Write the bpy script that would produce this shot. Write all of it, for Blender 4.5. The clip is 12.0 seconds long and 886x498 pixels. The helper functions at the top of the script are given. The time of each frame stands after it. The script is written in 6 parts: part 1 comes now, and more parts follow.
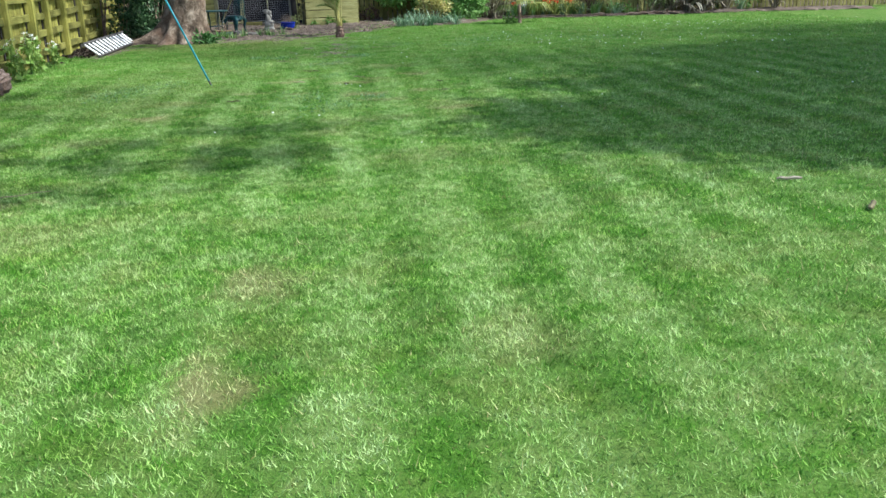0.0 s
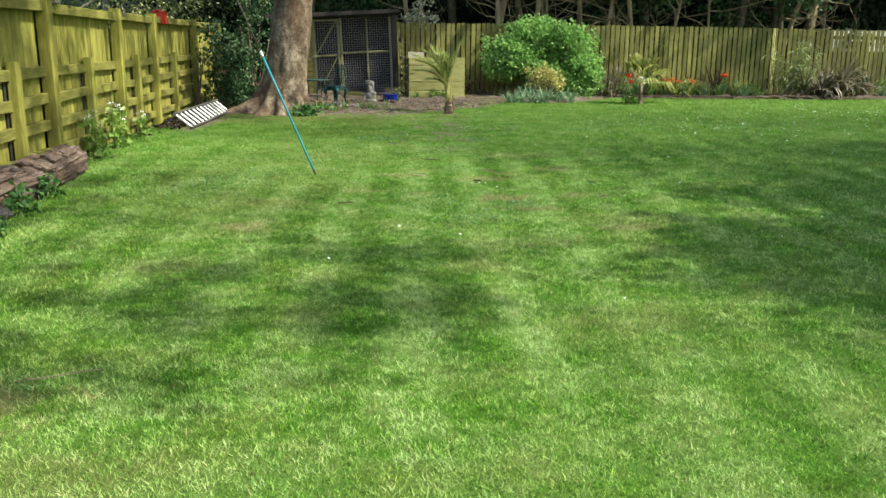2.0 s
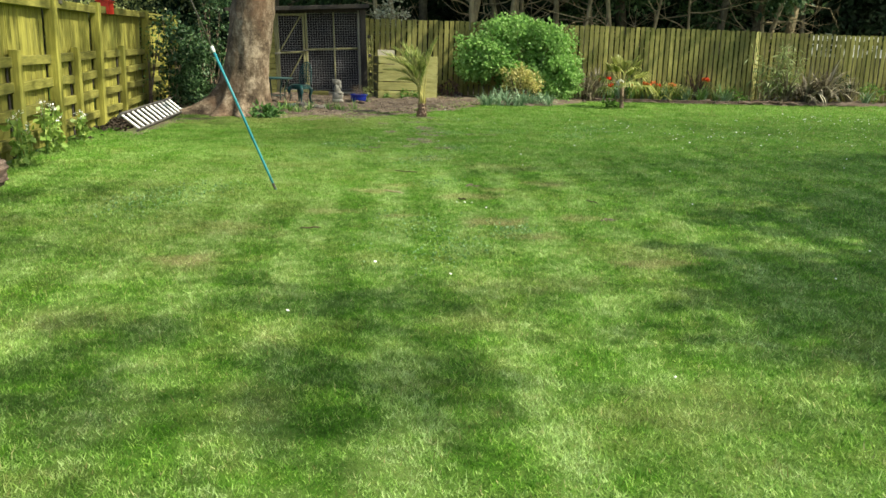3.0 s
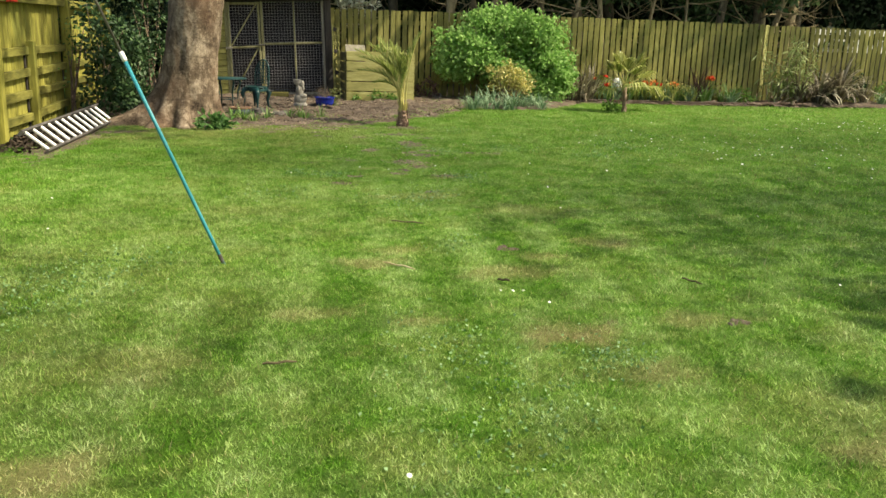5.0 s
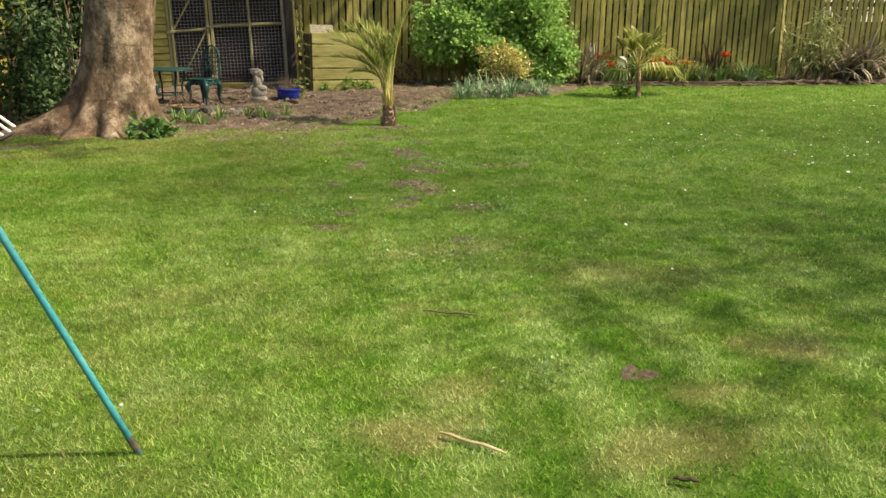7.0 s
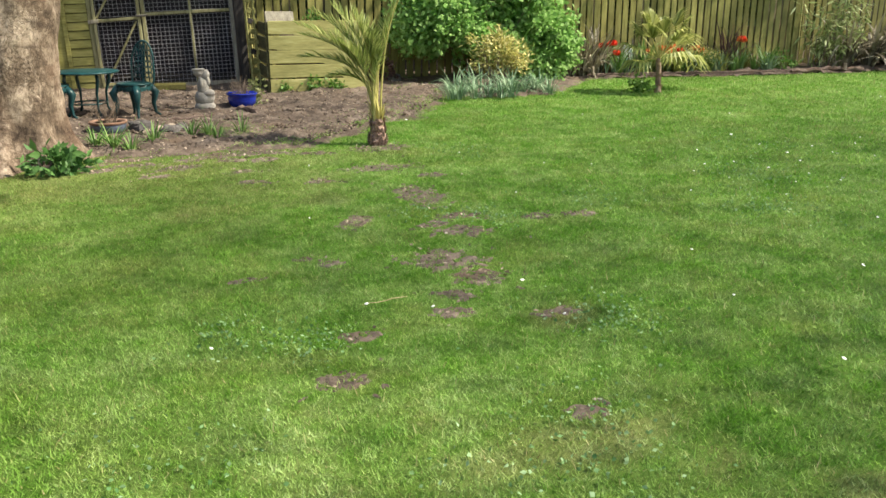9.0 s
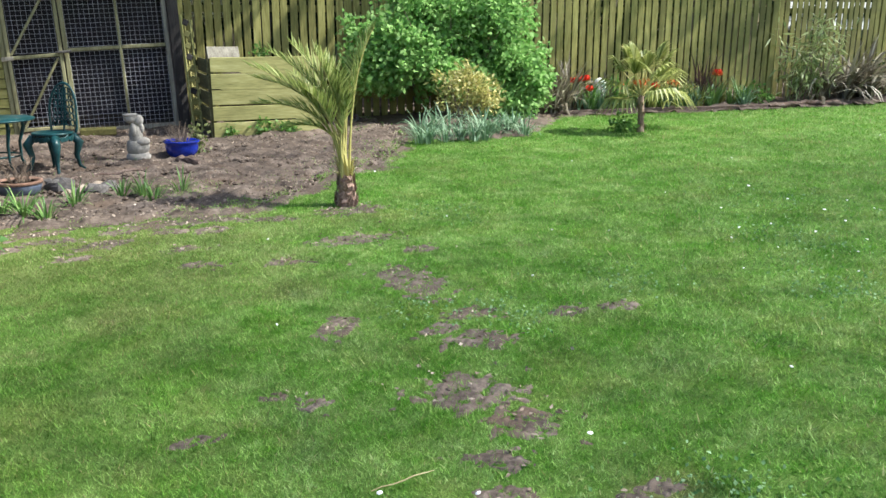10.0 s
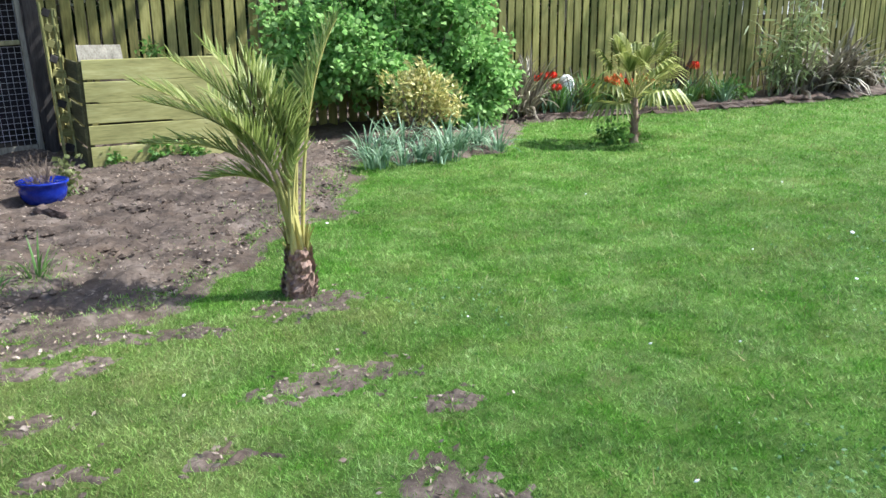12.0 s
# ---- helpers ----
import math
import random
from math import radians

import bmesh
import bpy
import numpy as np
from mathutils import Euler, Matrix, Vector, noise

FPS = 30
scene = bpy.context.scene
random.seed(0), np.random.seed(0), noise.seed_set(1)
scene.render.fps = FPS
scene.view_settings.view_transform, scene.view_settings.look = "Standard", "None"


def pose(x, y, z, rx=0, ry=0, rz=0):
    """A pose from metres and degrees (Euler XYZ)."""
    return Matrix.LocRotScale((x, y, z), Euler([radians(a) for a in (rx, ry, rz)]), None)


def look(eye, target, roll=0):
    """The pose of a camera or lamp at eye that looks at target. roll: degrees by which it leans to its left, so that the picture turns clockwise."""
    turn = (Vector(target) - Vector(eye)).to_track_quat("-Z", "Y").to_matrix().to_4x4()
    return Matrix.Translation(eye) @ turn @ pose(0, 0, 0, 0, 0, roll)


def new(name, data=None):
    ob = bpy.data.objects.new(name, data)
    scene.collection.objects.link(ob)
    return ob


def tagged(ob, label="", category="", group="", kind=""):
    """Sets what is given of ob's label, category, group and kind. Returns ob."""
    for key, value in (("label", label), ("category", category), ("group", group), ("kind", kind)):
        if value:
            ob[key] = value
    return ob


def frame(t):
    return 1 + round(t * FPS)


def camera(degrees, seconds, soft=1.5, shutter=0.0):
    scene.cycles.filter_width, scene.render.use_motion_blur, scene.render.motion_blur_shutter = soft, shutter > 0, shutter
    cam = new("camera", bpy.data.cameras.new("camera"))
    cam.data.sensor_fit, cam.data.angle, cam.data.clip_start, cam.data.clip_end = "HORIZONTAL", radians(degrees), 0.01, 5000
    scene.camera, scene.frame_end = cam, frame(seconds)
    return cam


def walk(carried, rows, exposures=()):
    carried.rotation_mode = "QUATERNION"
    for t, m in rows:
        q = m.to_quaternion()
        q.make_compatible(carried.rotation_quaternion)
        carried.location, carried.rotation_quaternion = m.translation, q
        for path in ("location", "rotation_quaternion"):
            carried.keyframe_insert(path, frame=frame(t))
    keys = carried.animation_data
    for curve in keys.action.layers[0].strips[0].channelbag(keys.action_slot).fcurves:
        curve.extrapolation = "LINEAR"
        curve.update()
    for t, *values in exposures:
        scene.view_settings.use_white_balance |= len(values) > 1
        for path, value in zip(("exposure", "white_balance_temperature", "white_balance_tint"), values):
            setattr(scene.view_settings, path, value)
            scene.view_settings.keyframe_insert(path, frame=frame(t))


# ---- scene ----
cam = camera(54.8, 12.0)
PATH = [
    (0, (-0.197, 1.122, 1.214), (0.173, 2.989, 0.599), -1.2),
    (0.4, (-0.258, 1.492, 1.278), (-0.069, 3.416, 0.764), -1.7),
    (0.5, (-0.27, 1.615, 1.291), (-0.111, 3.545, 0.789), -2.1),
    (1, (-0.379, 2.176, 1.257), (-0.291, 4.12, 0.795), -1.4),
    (1.5, (-0.456, 2.61, 1.277), (-0.328, 4.554, 0.825), 0.2),
    (2, (-0.505, 3.143, 1.297), (-0.294, 5.075, 0.827), 0.6),
    (2.5, (-0.564, 3.694, 1.301), (-0.302, 5.62, 0.829), 1.2),
    (3, (-0.509, 4.236, 1.286), (-0.216, 6.158, 0.814), 1.6),
    (3.2, (-0.514, 4.47, 1.284), (-0.202, 6.39, 0.816), 1.9),
    (4.8, (-0.556, 6.468, 1.328), (-0.169, 8.368, 0.838), 1.8),
    (5, (-0.568, 6.701, 1.348), (-0.178, 8.601, 0.857), 1.8),
    (5.5, (-0.493, 7.328, 1.333), (-0.095, 9.224, 0.836), 1.5),
    (6, (-0.515, 7.91, 1.342), (-0.089, 9.797, 0.836), 0.8),
    (6.5, (-0.572, 8.54, 1.331), (-0.127, 10.419, 0.81), 1.1),
    (6.7, (-0.56, 8.8, 1.312), (-0.103, 10.675, 0.785), 1.0),
    (8.3, (-0.506, 10.707, 1.345), (0.037, 12.536, 0.746), -0.9),
    (8.5, (-0.513, 10.973, 1.329), (0.047, 12.796, 0.726), -0.5),
    (9, (-0.465, 11.588, 1.351), (0.118, 13.411, 0.77), 0.1),
    (9.5, (-0.379, 12.232, 1.365), (0.27, 14.041, 0.813), -0.4),
    (10, (-0.374, 12.858, 1.387), (0.34, 14.652, 0.867), -0.0),
    (10.5, (-0.285, 13.454, 1.376), (0.508, 15.222, 0.879), 0.3),
    (11, (-0.253, 14.046, 1.381), (0.609, 15.779, 0.874), -0.0),
    (11.5, (-0.164, 14.622, 1.396), (0.734, 16.332, 0.878), 0.2),
    (12, (0.018, 15.208, 1.387), (0.933, 16.9, 0.838), -0.4),
]
EXPOSURES = [(0, 1.14, 5800, 3), (0.5, 1.0, 5700, 1), (1, 1.02, 5700, 0), (1.5, 1.12, 6350, -1), (2.5, 1.22, 7300, -4), (5.5, 1.18, 8450, 4), (6.5, 1.16, 8900, 8), (8.5, 1.32, 8100, 6), (9.5, 1.53, 6450, 6), (12, 1.59, 5800, 8)]
walk(cam, [(t, look(eye, target, roll)) for t, eye, target, roll in PATH], EXPOSURES)

# ---- world, sun and sky ----
SUN_TO = Vector((0.61, -0.225, 0.76)).normalized()
world = bpy.data.worlds.new("sky")
scene.world = world
world.use_nodes = True
wn = world.node_tree.nodes
sky = wn.new("ShaderNodeTexSky")
sky.sky_type, sky.sun_disc = "NISHITA", False
sky.dust_density, sky.ozone_density = 2.5, 0.5
sky.sun_elevation = math.asin(SUN_TO.z)
sky.sun_rotation = math.atan2(SUN_TO.x, SUN_TO.y)
wn["Background"].inputs["Strength"].default_value = 0.125
world.node_tree.links.new(sky.outputs[0], wn["Background"].inputs["Color"])
sun = new("sun", bpy.data.lights.new("sun", "SUN"))
sun.data.energy, sun.data.angle, sun.data.color = 3.9, radians(0.55), (1.0, 0.95, 0.86)
sun.matrix_world = look(SUN_TO * 60, (0, 0, 0))


# ---- materials ----
def nodes_of(name):
    m = bpy.data.materials.new(name)
    m.use_nodes = True
    t = m.node_tree
    return m, t, t.nodes["Principled BSDF"]


def add(t, kind, **values):
    n = t.nodes.new(kind)
    for k, v in values.items():
        n.inputs[k].default_value = v
    return n


def noise_node(t, vec, scale, detail=4.0, rough=0.6):
    n = add(t, "ShaderNodeTexNoise", Scale=scale, Detail=detail, Roughness=rough)
    t.links.new(vec, n.inputs["Vector"])
    return n.outputs["Fac"]


def ramp(t, fac, stops):
    r = t.nodes.new("ShaderNodeValToRGB")
    e = r.color_ramp.elements
    while len(e) < len(stops):
        e.new(0.5)
    for item, (p, c) in zip(e, stops):
        item.position, item.color = p, (*c, 1)
    t.links.new(fac, r.inputs["Fac"])
    return r.outputs["Color"]


def mixed(t, fac, a, b, blend="MIX"):
    m = t.nodes.new("ShaderNodeMix")
    m.data_type, m.blend_type = "RGBA", blend
    for sock, v in ((m.inputs["Factor"], fac), (m.inputs[6], a), (m.inputs[7], b)):
        if hasattr(v, "is_linked"):
            t.links.new(v, sock)
        else:
            sock.default_value = v if isinstance(v, float) else (*v, 1)
    return m.outputs[2]


def maths(t, op, a, b=0.0, clamp=False):
    m = t.nodes.new("ShaderNodeMath")
    m.operation, m.use_clamp = op, clamp
    for sock, v in zip(m.inputs, (a, b)):
        if hasattr(v, "is_linked"):
            t.links.new(v, sock)
        else:
            sock.default_value = v
    return m.outputs[0]


def place_of(t, stretch=(1, 1, 1)):
    g = t.nodes.new("ShaderNodeNewGeometry")
    m = t.nodes.new("ShaderNodeMapping")
    m.inputs["Scale"].default_value = stretch
    t.links.new(g.outputs["Position"], m.inputs["Vector"])
    return m.outputs["Vector"]


def surface(name, dark, mid, light, coarse=2.0, fine=40.0, stretch=(1, 1, 1), rough=0.85, bump=0.3, vary=0.25, metal=0.0, stain=None, stain_at=0.6, depth=0.004):
    """A weathered surface: two scales of noise, a stain of its own colour and fine relief."""
    m, t, b = nodes_of(name)
    p = place_of(t, stretch)
    f = maths(t, "ADD", maths(t, "MULTIPLY", noise_node(t, p, coarse), 0.55), maths(t, "MULTIPLY", noise_node(t, p, fine, 6), 0.45))
    col = ramp(t, f, [(0.33, dark), (0.5, mid), (0.68, light)])
    if stain:
        s = ramp(t, noise_node(t, place_of(t), coarse * 0.8, 5, 0.65), [(stain_at - 0.08, (0, 0, 0)), (stain_at + 0.08, (1, 1, 1))])
        col = mixed(t, s, col, stain)
    info = t.nodes.new("ShaderNodeObjectInfo")
    k = maths(t, "ADD", maths(t, "MULTIPLY", info.outputs["Random"], vary), 1 - vary / 2)
    comb = t.nodes.new("ShaderNodeCombineColor")
    for i in range(3):
        t.links.new(k, comb.inputs[i])
    col = mixed(t, 1.0, col, comb.outputs[0], "MULTIPLY")
    t.links.new(col, b.inputs["Base Color"])
    b.inputs["Roughness"].default_value, b.inputs["Metallic"].default_value = rough, metal
    b.inputs["Specular IOR Level"].default_value = 0.3
    bp = add(t, "ShaderNodeBump", Strength=bump, Distance=depth)
    t.links.new(f, bp.inputs["Height"])
    t.links.new(bp.outputs[0], b.inputs["Normal"])
    return m


def leafy(name, dark, mid, light, through_light=0.3, rough=0.45, coarse=3.0, gloss=0.3):
    """Foliage: each leaf its own tone, drifts of tone over the plant, and light that comes through the blade."""
    m, t, b = nodes_of(name)
    g = t.nodes.new("ShaderNodeNewGeometry")
    p = place_of(t)
    f = maths(t, "ADD", maths(t, "MULTIPLY", g.outputs["Random Per Island"], 0.6), maths(t, "MULTIPLY", noise_node(t, p, coarse), 0.4))
    col = ramp(t, f, [(0.2, dark), (0.5, mid), (0.8, light)])
    t.links.new(col, b.inputs["Base Color"])
    b.inputs["Roughness"].default_value = rough
    b.inputs["Specular IOR Level"].default_value = gloss
    tr = t.nodes.new("ShaderNodeBsdfTranslucent")
    t.links.new(col, tr.inputs["Color"])
    mx = add(t, "ShaderNodeMixShader", Fac=through_light)
    t.links.new(b.outputs[0], mx.inputs[1])
    t.links.new(tr.outputs[0], mx.inputs[2])
    t.links.new(mx.outputs[0], t.nodes["Material Output"].inputs["Surface"])
    return m


def plated_bark(name):
    """Bark in small plates: each its own tone, dark cracks between, and large brown and pale areas."""
    m, t, b = nodes_of(name)
    p = place_of(t, (1, 1, 0.7))
    bent = t.nodes.new("ShaderNodeVectorMath")
    bent.operation = "MULTIPLY_ADD"
    warp = add(t, "ShaderNodeTexNoise", Scale=9.0, Detail=4.0)
    t.links.new(p, warp.inputs["Vector"])
    t.links.new(warp.outputs["Color"], bent.inputs[0])
    bent.inputs[1].default_value = (0.2, 0.2, 0.2)
    t.links.new(p, bent.inputs[2])
    cell = add(t, "ShaderNodeTexVoronoi", Scale=30.0)
    edge = add(t, "ShaderNodeTexVoronoi", Scale=30.0)
    edge.feature = "DISTANCE_TO_EDGE"
    for n in (cell, edge):
        t.links.new(bent.outputs[0], n.inputs["Vector"])
    sep = t.nodes.new("ShaderNodeSeparateColor")
    t.links.new(cell.outputs["Color"], sep.inputs[0])
    f = maths(t, "ADD", maths(t, "MULTIPLY", sep.outputs[0], 0.10), maths(t, "MULTIPLY", noise_node(t, p, 5, 6, 0.65), 0.9))
    f = maths(t, "ADD", maths(t, "SUBTRACT", f, 0.20), maths(t, "MULTIPLY", noise_node(t, p, 48, 5, 0.75), 0.36))
    col = ramp(t, f, [(0.28, (0.030, 0.020, 0.014)), (0.47, (0.135, 0.098, 0.070)), (0.68, (0.37, 0.30, 0.235))])
    brown = ramp(t, noise_node(t, p, 2.2, 4), [(0.5, (0, 0, 0)), (0.66, (1, 1, 1))])
    col = mixed(t, maths(t, "MULTIPLY", brown, 0.6), col, (0.12, 0.066, 0.042))
    crack = ramp(t, edge.outputs["Distance"], [(0.0, (1, 1, 1)), (0.07, (0, 0, 0))])
    some = ramp(t, noise_node(t, p, 4.0, 3), [(0.47, (0, 0, 0)), (0.62, (1, 1, 1))])
    col = mixed(t, maths(t, "MULTIPLY", maths(t, "MULTIPLY", crack, some), 0.5), col, (0.05, 0.032, 0.022))
    wrinkle = ramp(t, noise_node(t, place_of(t, (1.2, 1.2, 8.0)), 2.6, 5, 0.7), [(0.36, (1, 1, 1)), (0.43, (0, 0, 0))])
    col = mixed(t, maths(t, "MULTIPLY", wrinkle, 0.5), col, (0.05, 0.034, 0.025))
    t.links.new(col, b.inputs["Base Color"])
    b.inputs["Roughness"].default_value, b.inputs["Specular IOR Level"].default_value = 0.92, 0.25
    bp = add(t, "ShaderNodeBump", Strength=0.9, Distance=0.03)
    t.links.new(maths(t, "SUBTRACT", f, maths(t, "MULTIPLY", maths(t, "MULTIPLY", crack, some), 0.5)), bp.inputs["Height"])
    t.links.new(bp.outputs[0], b.inputs["Normal"])
    return m


GRAIN = (9, 9, 1.0)
M = {}
M["left_wood"] = surface("mossy fence wood", (0.085, 0.083, 0.02), (0.205, 0.193, 0.04), (0.35, 0.32, 0.076), 1.2, 5, GRAIN, 0.9, 0.4, 0.3, stain=(0.12, 0.125, 0.026), stain_at=0.58)
M["left_rail"] = surface("mossy rail wood", (0.062, 0.06, 0.016), (0.15, 0.143, 0.032), (0.26, 0.24, 0.06), 1.2, 7, (9, 1, 9), 0.9, 0.5, 0.2, stain=(0.09, 0.095, 0.022), stain_at=0.58)
M["back_wood"] = surface("weathered slat wood", (0.085, 0.081, 0.025), (0.21, 0.194, 0.062), (0.34, 0.31, 0.12), 1.0, 6, GRAIN, 0.9, 0.5, 0.4, stain=(0.125, 0.122, 0.043), stain_at=0.57)
M["box_wood"] = surface("algae-stained board", (0.20, 0.19, 0.068), (0.345, 0.325, 0.125), (0.48, 0.45, 0.21), 1.5, 8, (1.0, 9, 9), 0.9, 0.3, 0.2, stain=(0.24, 0.23, 0.08))
# Darker copy of box_wood: shade on the turned-away side put into colour.
M["box_shaded"] = surface("shaded box board", (0.035, 0.033, 0.016), (0.085, 0.08, 0.036), (0.16, 0.15, 0.07), 2, 10, (9, 1, 9), 0.9, 0.4)
M["grey_wood"] = surface("grey weathered wood", (0.10, 0.09, 0.07), (0.22, 0.20, 0.16), (0.33, 0.31, 0.25), 2, 10, GRAIN, 0.9, 0.4)
# Dark wood, and the tone of the fence's stand-in shade strips.
M["dark_wood"] = surface("dark wood and shade strips", (0.015, 0.013, 0.012), (0.035, 0.03, 0.028), (0.06, 0.055, 0.05), 2, 10, GRAIN, 0.85, 0.4)
M["shed_wood"] = surface("yellowed shiplap", (0.12, 0.11, 0.03), (0.235, 0.22, 0.07), (0.33, 0.31, 0.12), 1.5, 8, (1, 9, 9), 0.85, 0.3, 0.2, stain=(0.18, 0.17, 0.06))
M["frame_wood"] = surface("pale frame wood", (0.12, 0.11, 0.055), (0.22, 0.205, 0.11), (0.32, 0.30, 0.18), 2, 9, GRAIN, 0.85, 0.3)
M["felt"] = surface("roofing felt", (0.02, 0.02, 0.022), (0.045, 0.043, 0.042), (0.08, 0.078, 0.075), 3, 60, (1, 1, 1), 0.95, 0.5, stain=(0.06, 0.07, 0.03))
M["wire"] = surface("galvanised wire", (0.36, 0.35, 0.40), (0.50, 0.49, 0.54), (0.64, 0.63, 0.66), 3, 40, rough=0.55, metal=0.4, bump=0.1)
# One even near-black tone for the aviary's inside walls.
M["dark_inside"] = surface("near-black inside wall", (0.013, 0.011, 0.015), (0.025, 0.021, 0.027), (0.043, 0.036, 0.042), 2, 30, rough=0.8, bump=0.1)
M["bark"] = surface("plated grey-brown bark", (0.045, 0.032, 0.022), (0.165, 0.128, 0.095), (0.38, 0.32, 0.25), 6, 26, (1, 1, 0.75), 0.95, 1.0, stain=(0.10, 0.058, 0.036), stain_at=0.53, depth=0.06)
M["plated_bark"] = plated_bark("plated trunk bark")
M["wood_bark"] = surface("woodland bark", (0.03, 0.025, 0.018), (0.10, 0.085, 0.06), (0.24, 0.21, 0.15), 3, 20, (1, 1, 0.35), 0.95, 0.8, depth=0.02)
M["pale_bark"] = surface("pale brown bark", (0.12, 0.095, 0.06), (0.29, 0.235, 0.145), (0.48, 0.41, 0.27), 3, 20, (1, 1, 0.35), 0.95, 0.6, depth=0.02)
M["soil"] = surface("dry garden soil", (0.036, 0.026, 0.020), (0.098, 0.074, 0.058), (0.21, 0.168, 0.138), 3.6, 30, rough=0.98, bump=1.0, vary=0.1, stain=(0.10, 0.07, 0.05), depth=0.02)
M["chips"] = surface("wood chips", (0.13, 0.09, 0.07), (0.28, 0.22, 0.17), (0.50, 0.43, 0.36), 6, 40, rough=0.9, bump=0.2)
M["stone"] = surface("grey garden stone", (0.035, 0.032, 0.03), (0.085, 0.077, 0.073), (0.16, 0.148, 0.14), 5, 40, rough=0.9, bump=0.5, vary=0.4)
M["cast_stone"] = surface("pale cast stone", (0.18, 0.165, 0.145), (0.33, 0.31, 0.28), (0.47, 0.445, 0.40), 6, 50, rough=0.9, bump=0.4, stain=(0.27, 0.25, 0.20), stain_at=0.62)
M["log"] = surface("rotting log", (0.030, 0.020, 0.017), (0.095, 0.066, 0.055), (0.24, 0.185, 0.16), 6, 30, (1, 0.35, 2), 0.95, 1.0, stain=(0.10, 0.06, 0.04), depth=0.03)
M["log_grey"] = surface("grey weathered log", (0.10, 0.08, 0.075), (0.22, 0.18, 0.165), (0.36, 0.31, 0.29), 4, 22, (1, 0.35, 2), 0.95, 0.8, depth=0.02)
M["driftwood"] = surface("bleached driftwood", (0.14, 0.11, 0.08), (0.28, 0.23, 0.18), (0.42, 0.36, 0.29), 3, 20, (0.4, 2, 2), 0.9, 0.6)
M["alu"] = surface("dull aluminium", (0.60, 0.60, 0.61), (0.76, 0.76, 0.78), (0.84, 0.84, 0.86), 4, 60, rough=0.45, metal=0.3, bump=0.1)
M["stile"] = surface("grey aluminium", (0.06, 0.055, 0.055), (0.11, 0.10, 0.10), (0.20, 0.19, 0.19), 4, 60, rough=0.5, metal=0.3, bump=0.1)
M["blossom"] = leafy("cream blossom", (0.30, 0.32, 0.18), (0.52, 0.52, 0.38), (0.74, 0.74, 0.62), 0.3)
M["teal"] = surface("teal painted metal", (0.012, 0.13, 0.17), (0.02, 0.21, 0.26), (0.05, 0.28, 0.33), 4, 60, rough=0.35, bump=0.1, stain=(0.05, 0.16, 0.18), stain_at=0.7)
M["steel_dark"] = surface("tarnished tube", (0.06, 0.055, 0.05), (0.12, 0.11, 0.10), (0.22, 0.20, 0.18), 5, 60, rough=0.5, metal=0.5, bump=0.1)
M["white_plastic"] = surface("white plastic", (0.62, 0.62, 0.60), (0.76, 0.76, 0.74), (0.82, 0.82, 0.80), 4, 40, rough=0.5, bump=0.05)
M["red_paint"] = surface("red paint", (0.28, 0.015, 0.01), (0.42, 0.026, 0.016), (0.5, 0.05, 0.03), 5, 40, rough=0.55, bump=0.1)
M["green_iron"] = surface("dark green painted iron", (0.004, 0.022, 0.025), (0.008, 0.042, 0.046), (0.02, 0.08, 0.085), 6, 50, rough=0.35, bump=0.2, stain=(0.10, 0.13, 0.12), stain_at=0.66)
M["blue_glaze"] = surface("glossy blue glaze", (0.006, 0.012, 0.14), (0.010, 0.024, 0.25), (0.03, 0.06, 0.36), 5, 30, rough=0.12, bump=0.1)
M["slate_glaze"] = surface("blue-grey glazed clay", (0.05, 0.06, 0.08), (0.09, 0.11, 0.15), (0.15, 0.17, 0.21), 5, 30, rough=0.4, bump=0.2)
M["terracotta"] = surface("terracotta", (0.13, 0.075, 0.05), (0.22, 0.13, 0.09), (0.32, 0.21, 0.16), 5, 40, rough=0.9, bump=0.2)
M["dry_stem"] = surface("dry stems", (0.10, 0.07, 0.05), (0.20, 0.15, 0.11), (0.34, 0.27, 0.20), 6, 30, rough=0.9, bump=0.1)
M["straw"] = surface("dry straw", (0.30, 0.24, 0.12), (0.46, 0.38, 0.21), (0.60, 0.52, 0.33), 8, 40, rough=0.8, bump=0.1)
M["twig"] = surface("brown twig", (0.05, 0.043, 0.022), (0.11, 0.093, 0.05), (0.19, 0.16, 0.09), 6, 30, rough=0.9, bump=0.2)
# Leaf litter, near-black because it also paints the shade under the ladder.
M["litter"] = surface("rotted leaf litter", (0.012, 0.009, 0.007), (0.032, 0.023, 0.017), (0.075, 0.055, 0.04), 8, 40, rough=0.95, bump=0.2)
M["moss"] = surface("moss", (0.03, 0.03, 0.010), (0.07, 0.065, 0.02), (0.12, 0.11, 0.035), 8, 60, rough=1.0, bump=0.8)
M["petal_white"] = surface("white petals", (0.68, 0.68, 0.64), (0.78, 0.78, 0.75), (0.82, 0.82, 0.80), 8, 40, rough=0.6, bump=0.05)
M["petal_red"] = surface("red petals", (0.55, 0.02, 0.012), (0.75, 0.04, 0.02), (0.80, 0.10, 0.05), 12, 60, rough=0.45, bump=0.05)
M["petal_orange"] = surface("orange petals", (0.62, 0.12, 0.03), (0.75, 0.20, 0.06), (0.80, 0.30, 0.12), 12, 60, rough=0.5, bump=0.05)
M["bush_leaf"] = leafy("bright bush leaf", (0.12, 0.27, 0.065), (0.25, 0.44, 0.125), (0.37, 0.55, 0.22), 0.5, 0.7, gloss=0.08)
M["gold_leaf"] = leafy("gold variegated leaf", (0.18, 0.23, 0.06), (0.46, 0.42, 0.13), (0.74, 0.66, 0.32), 0.3)
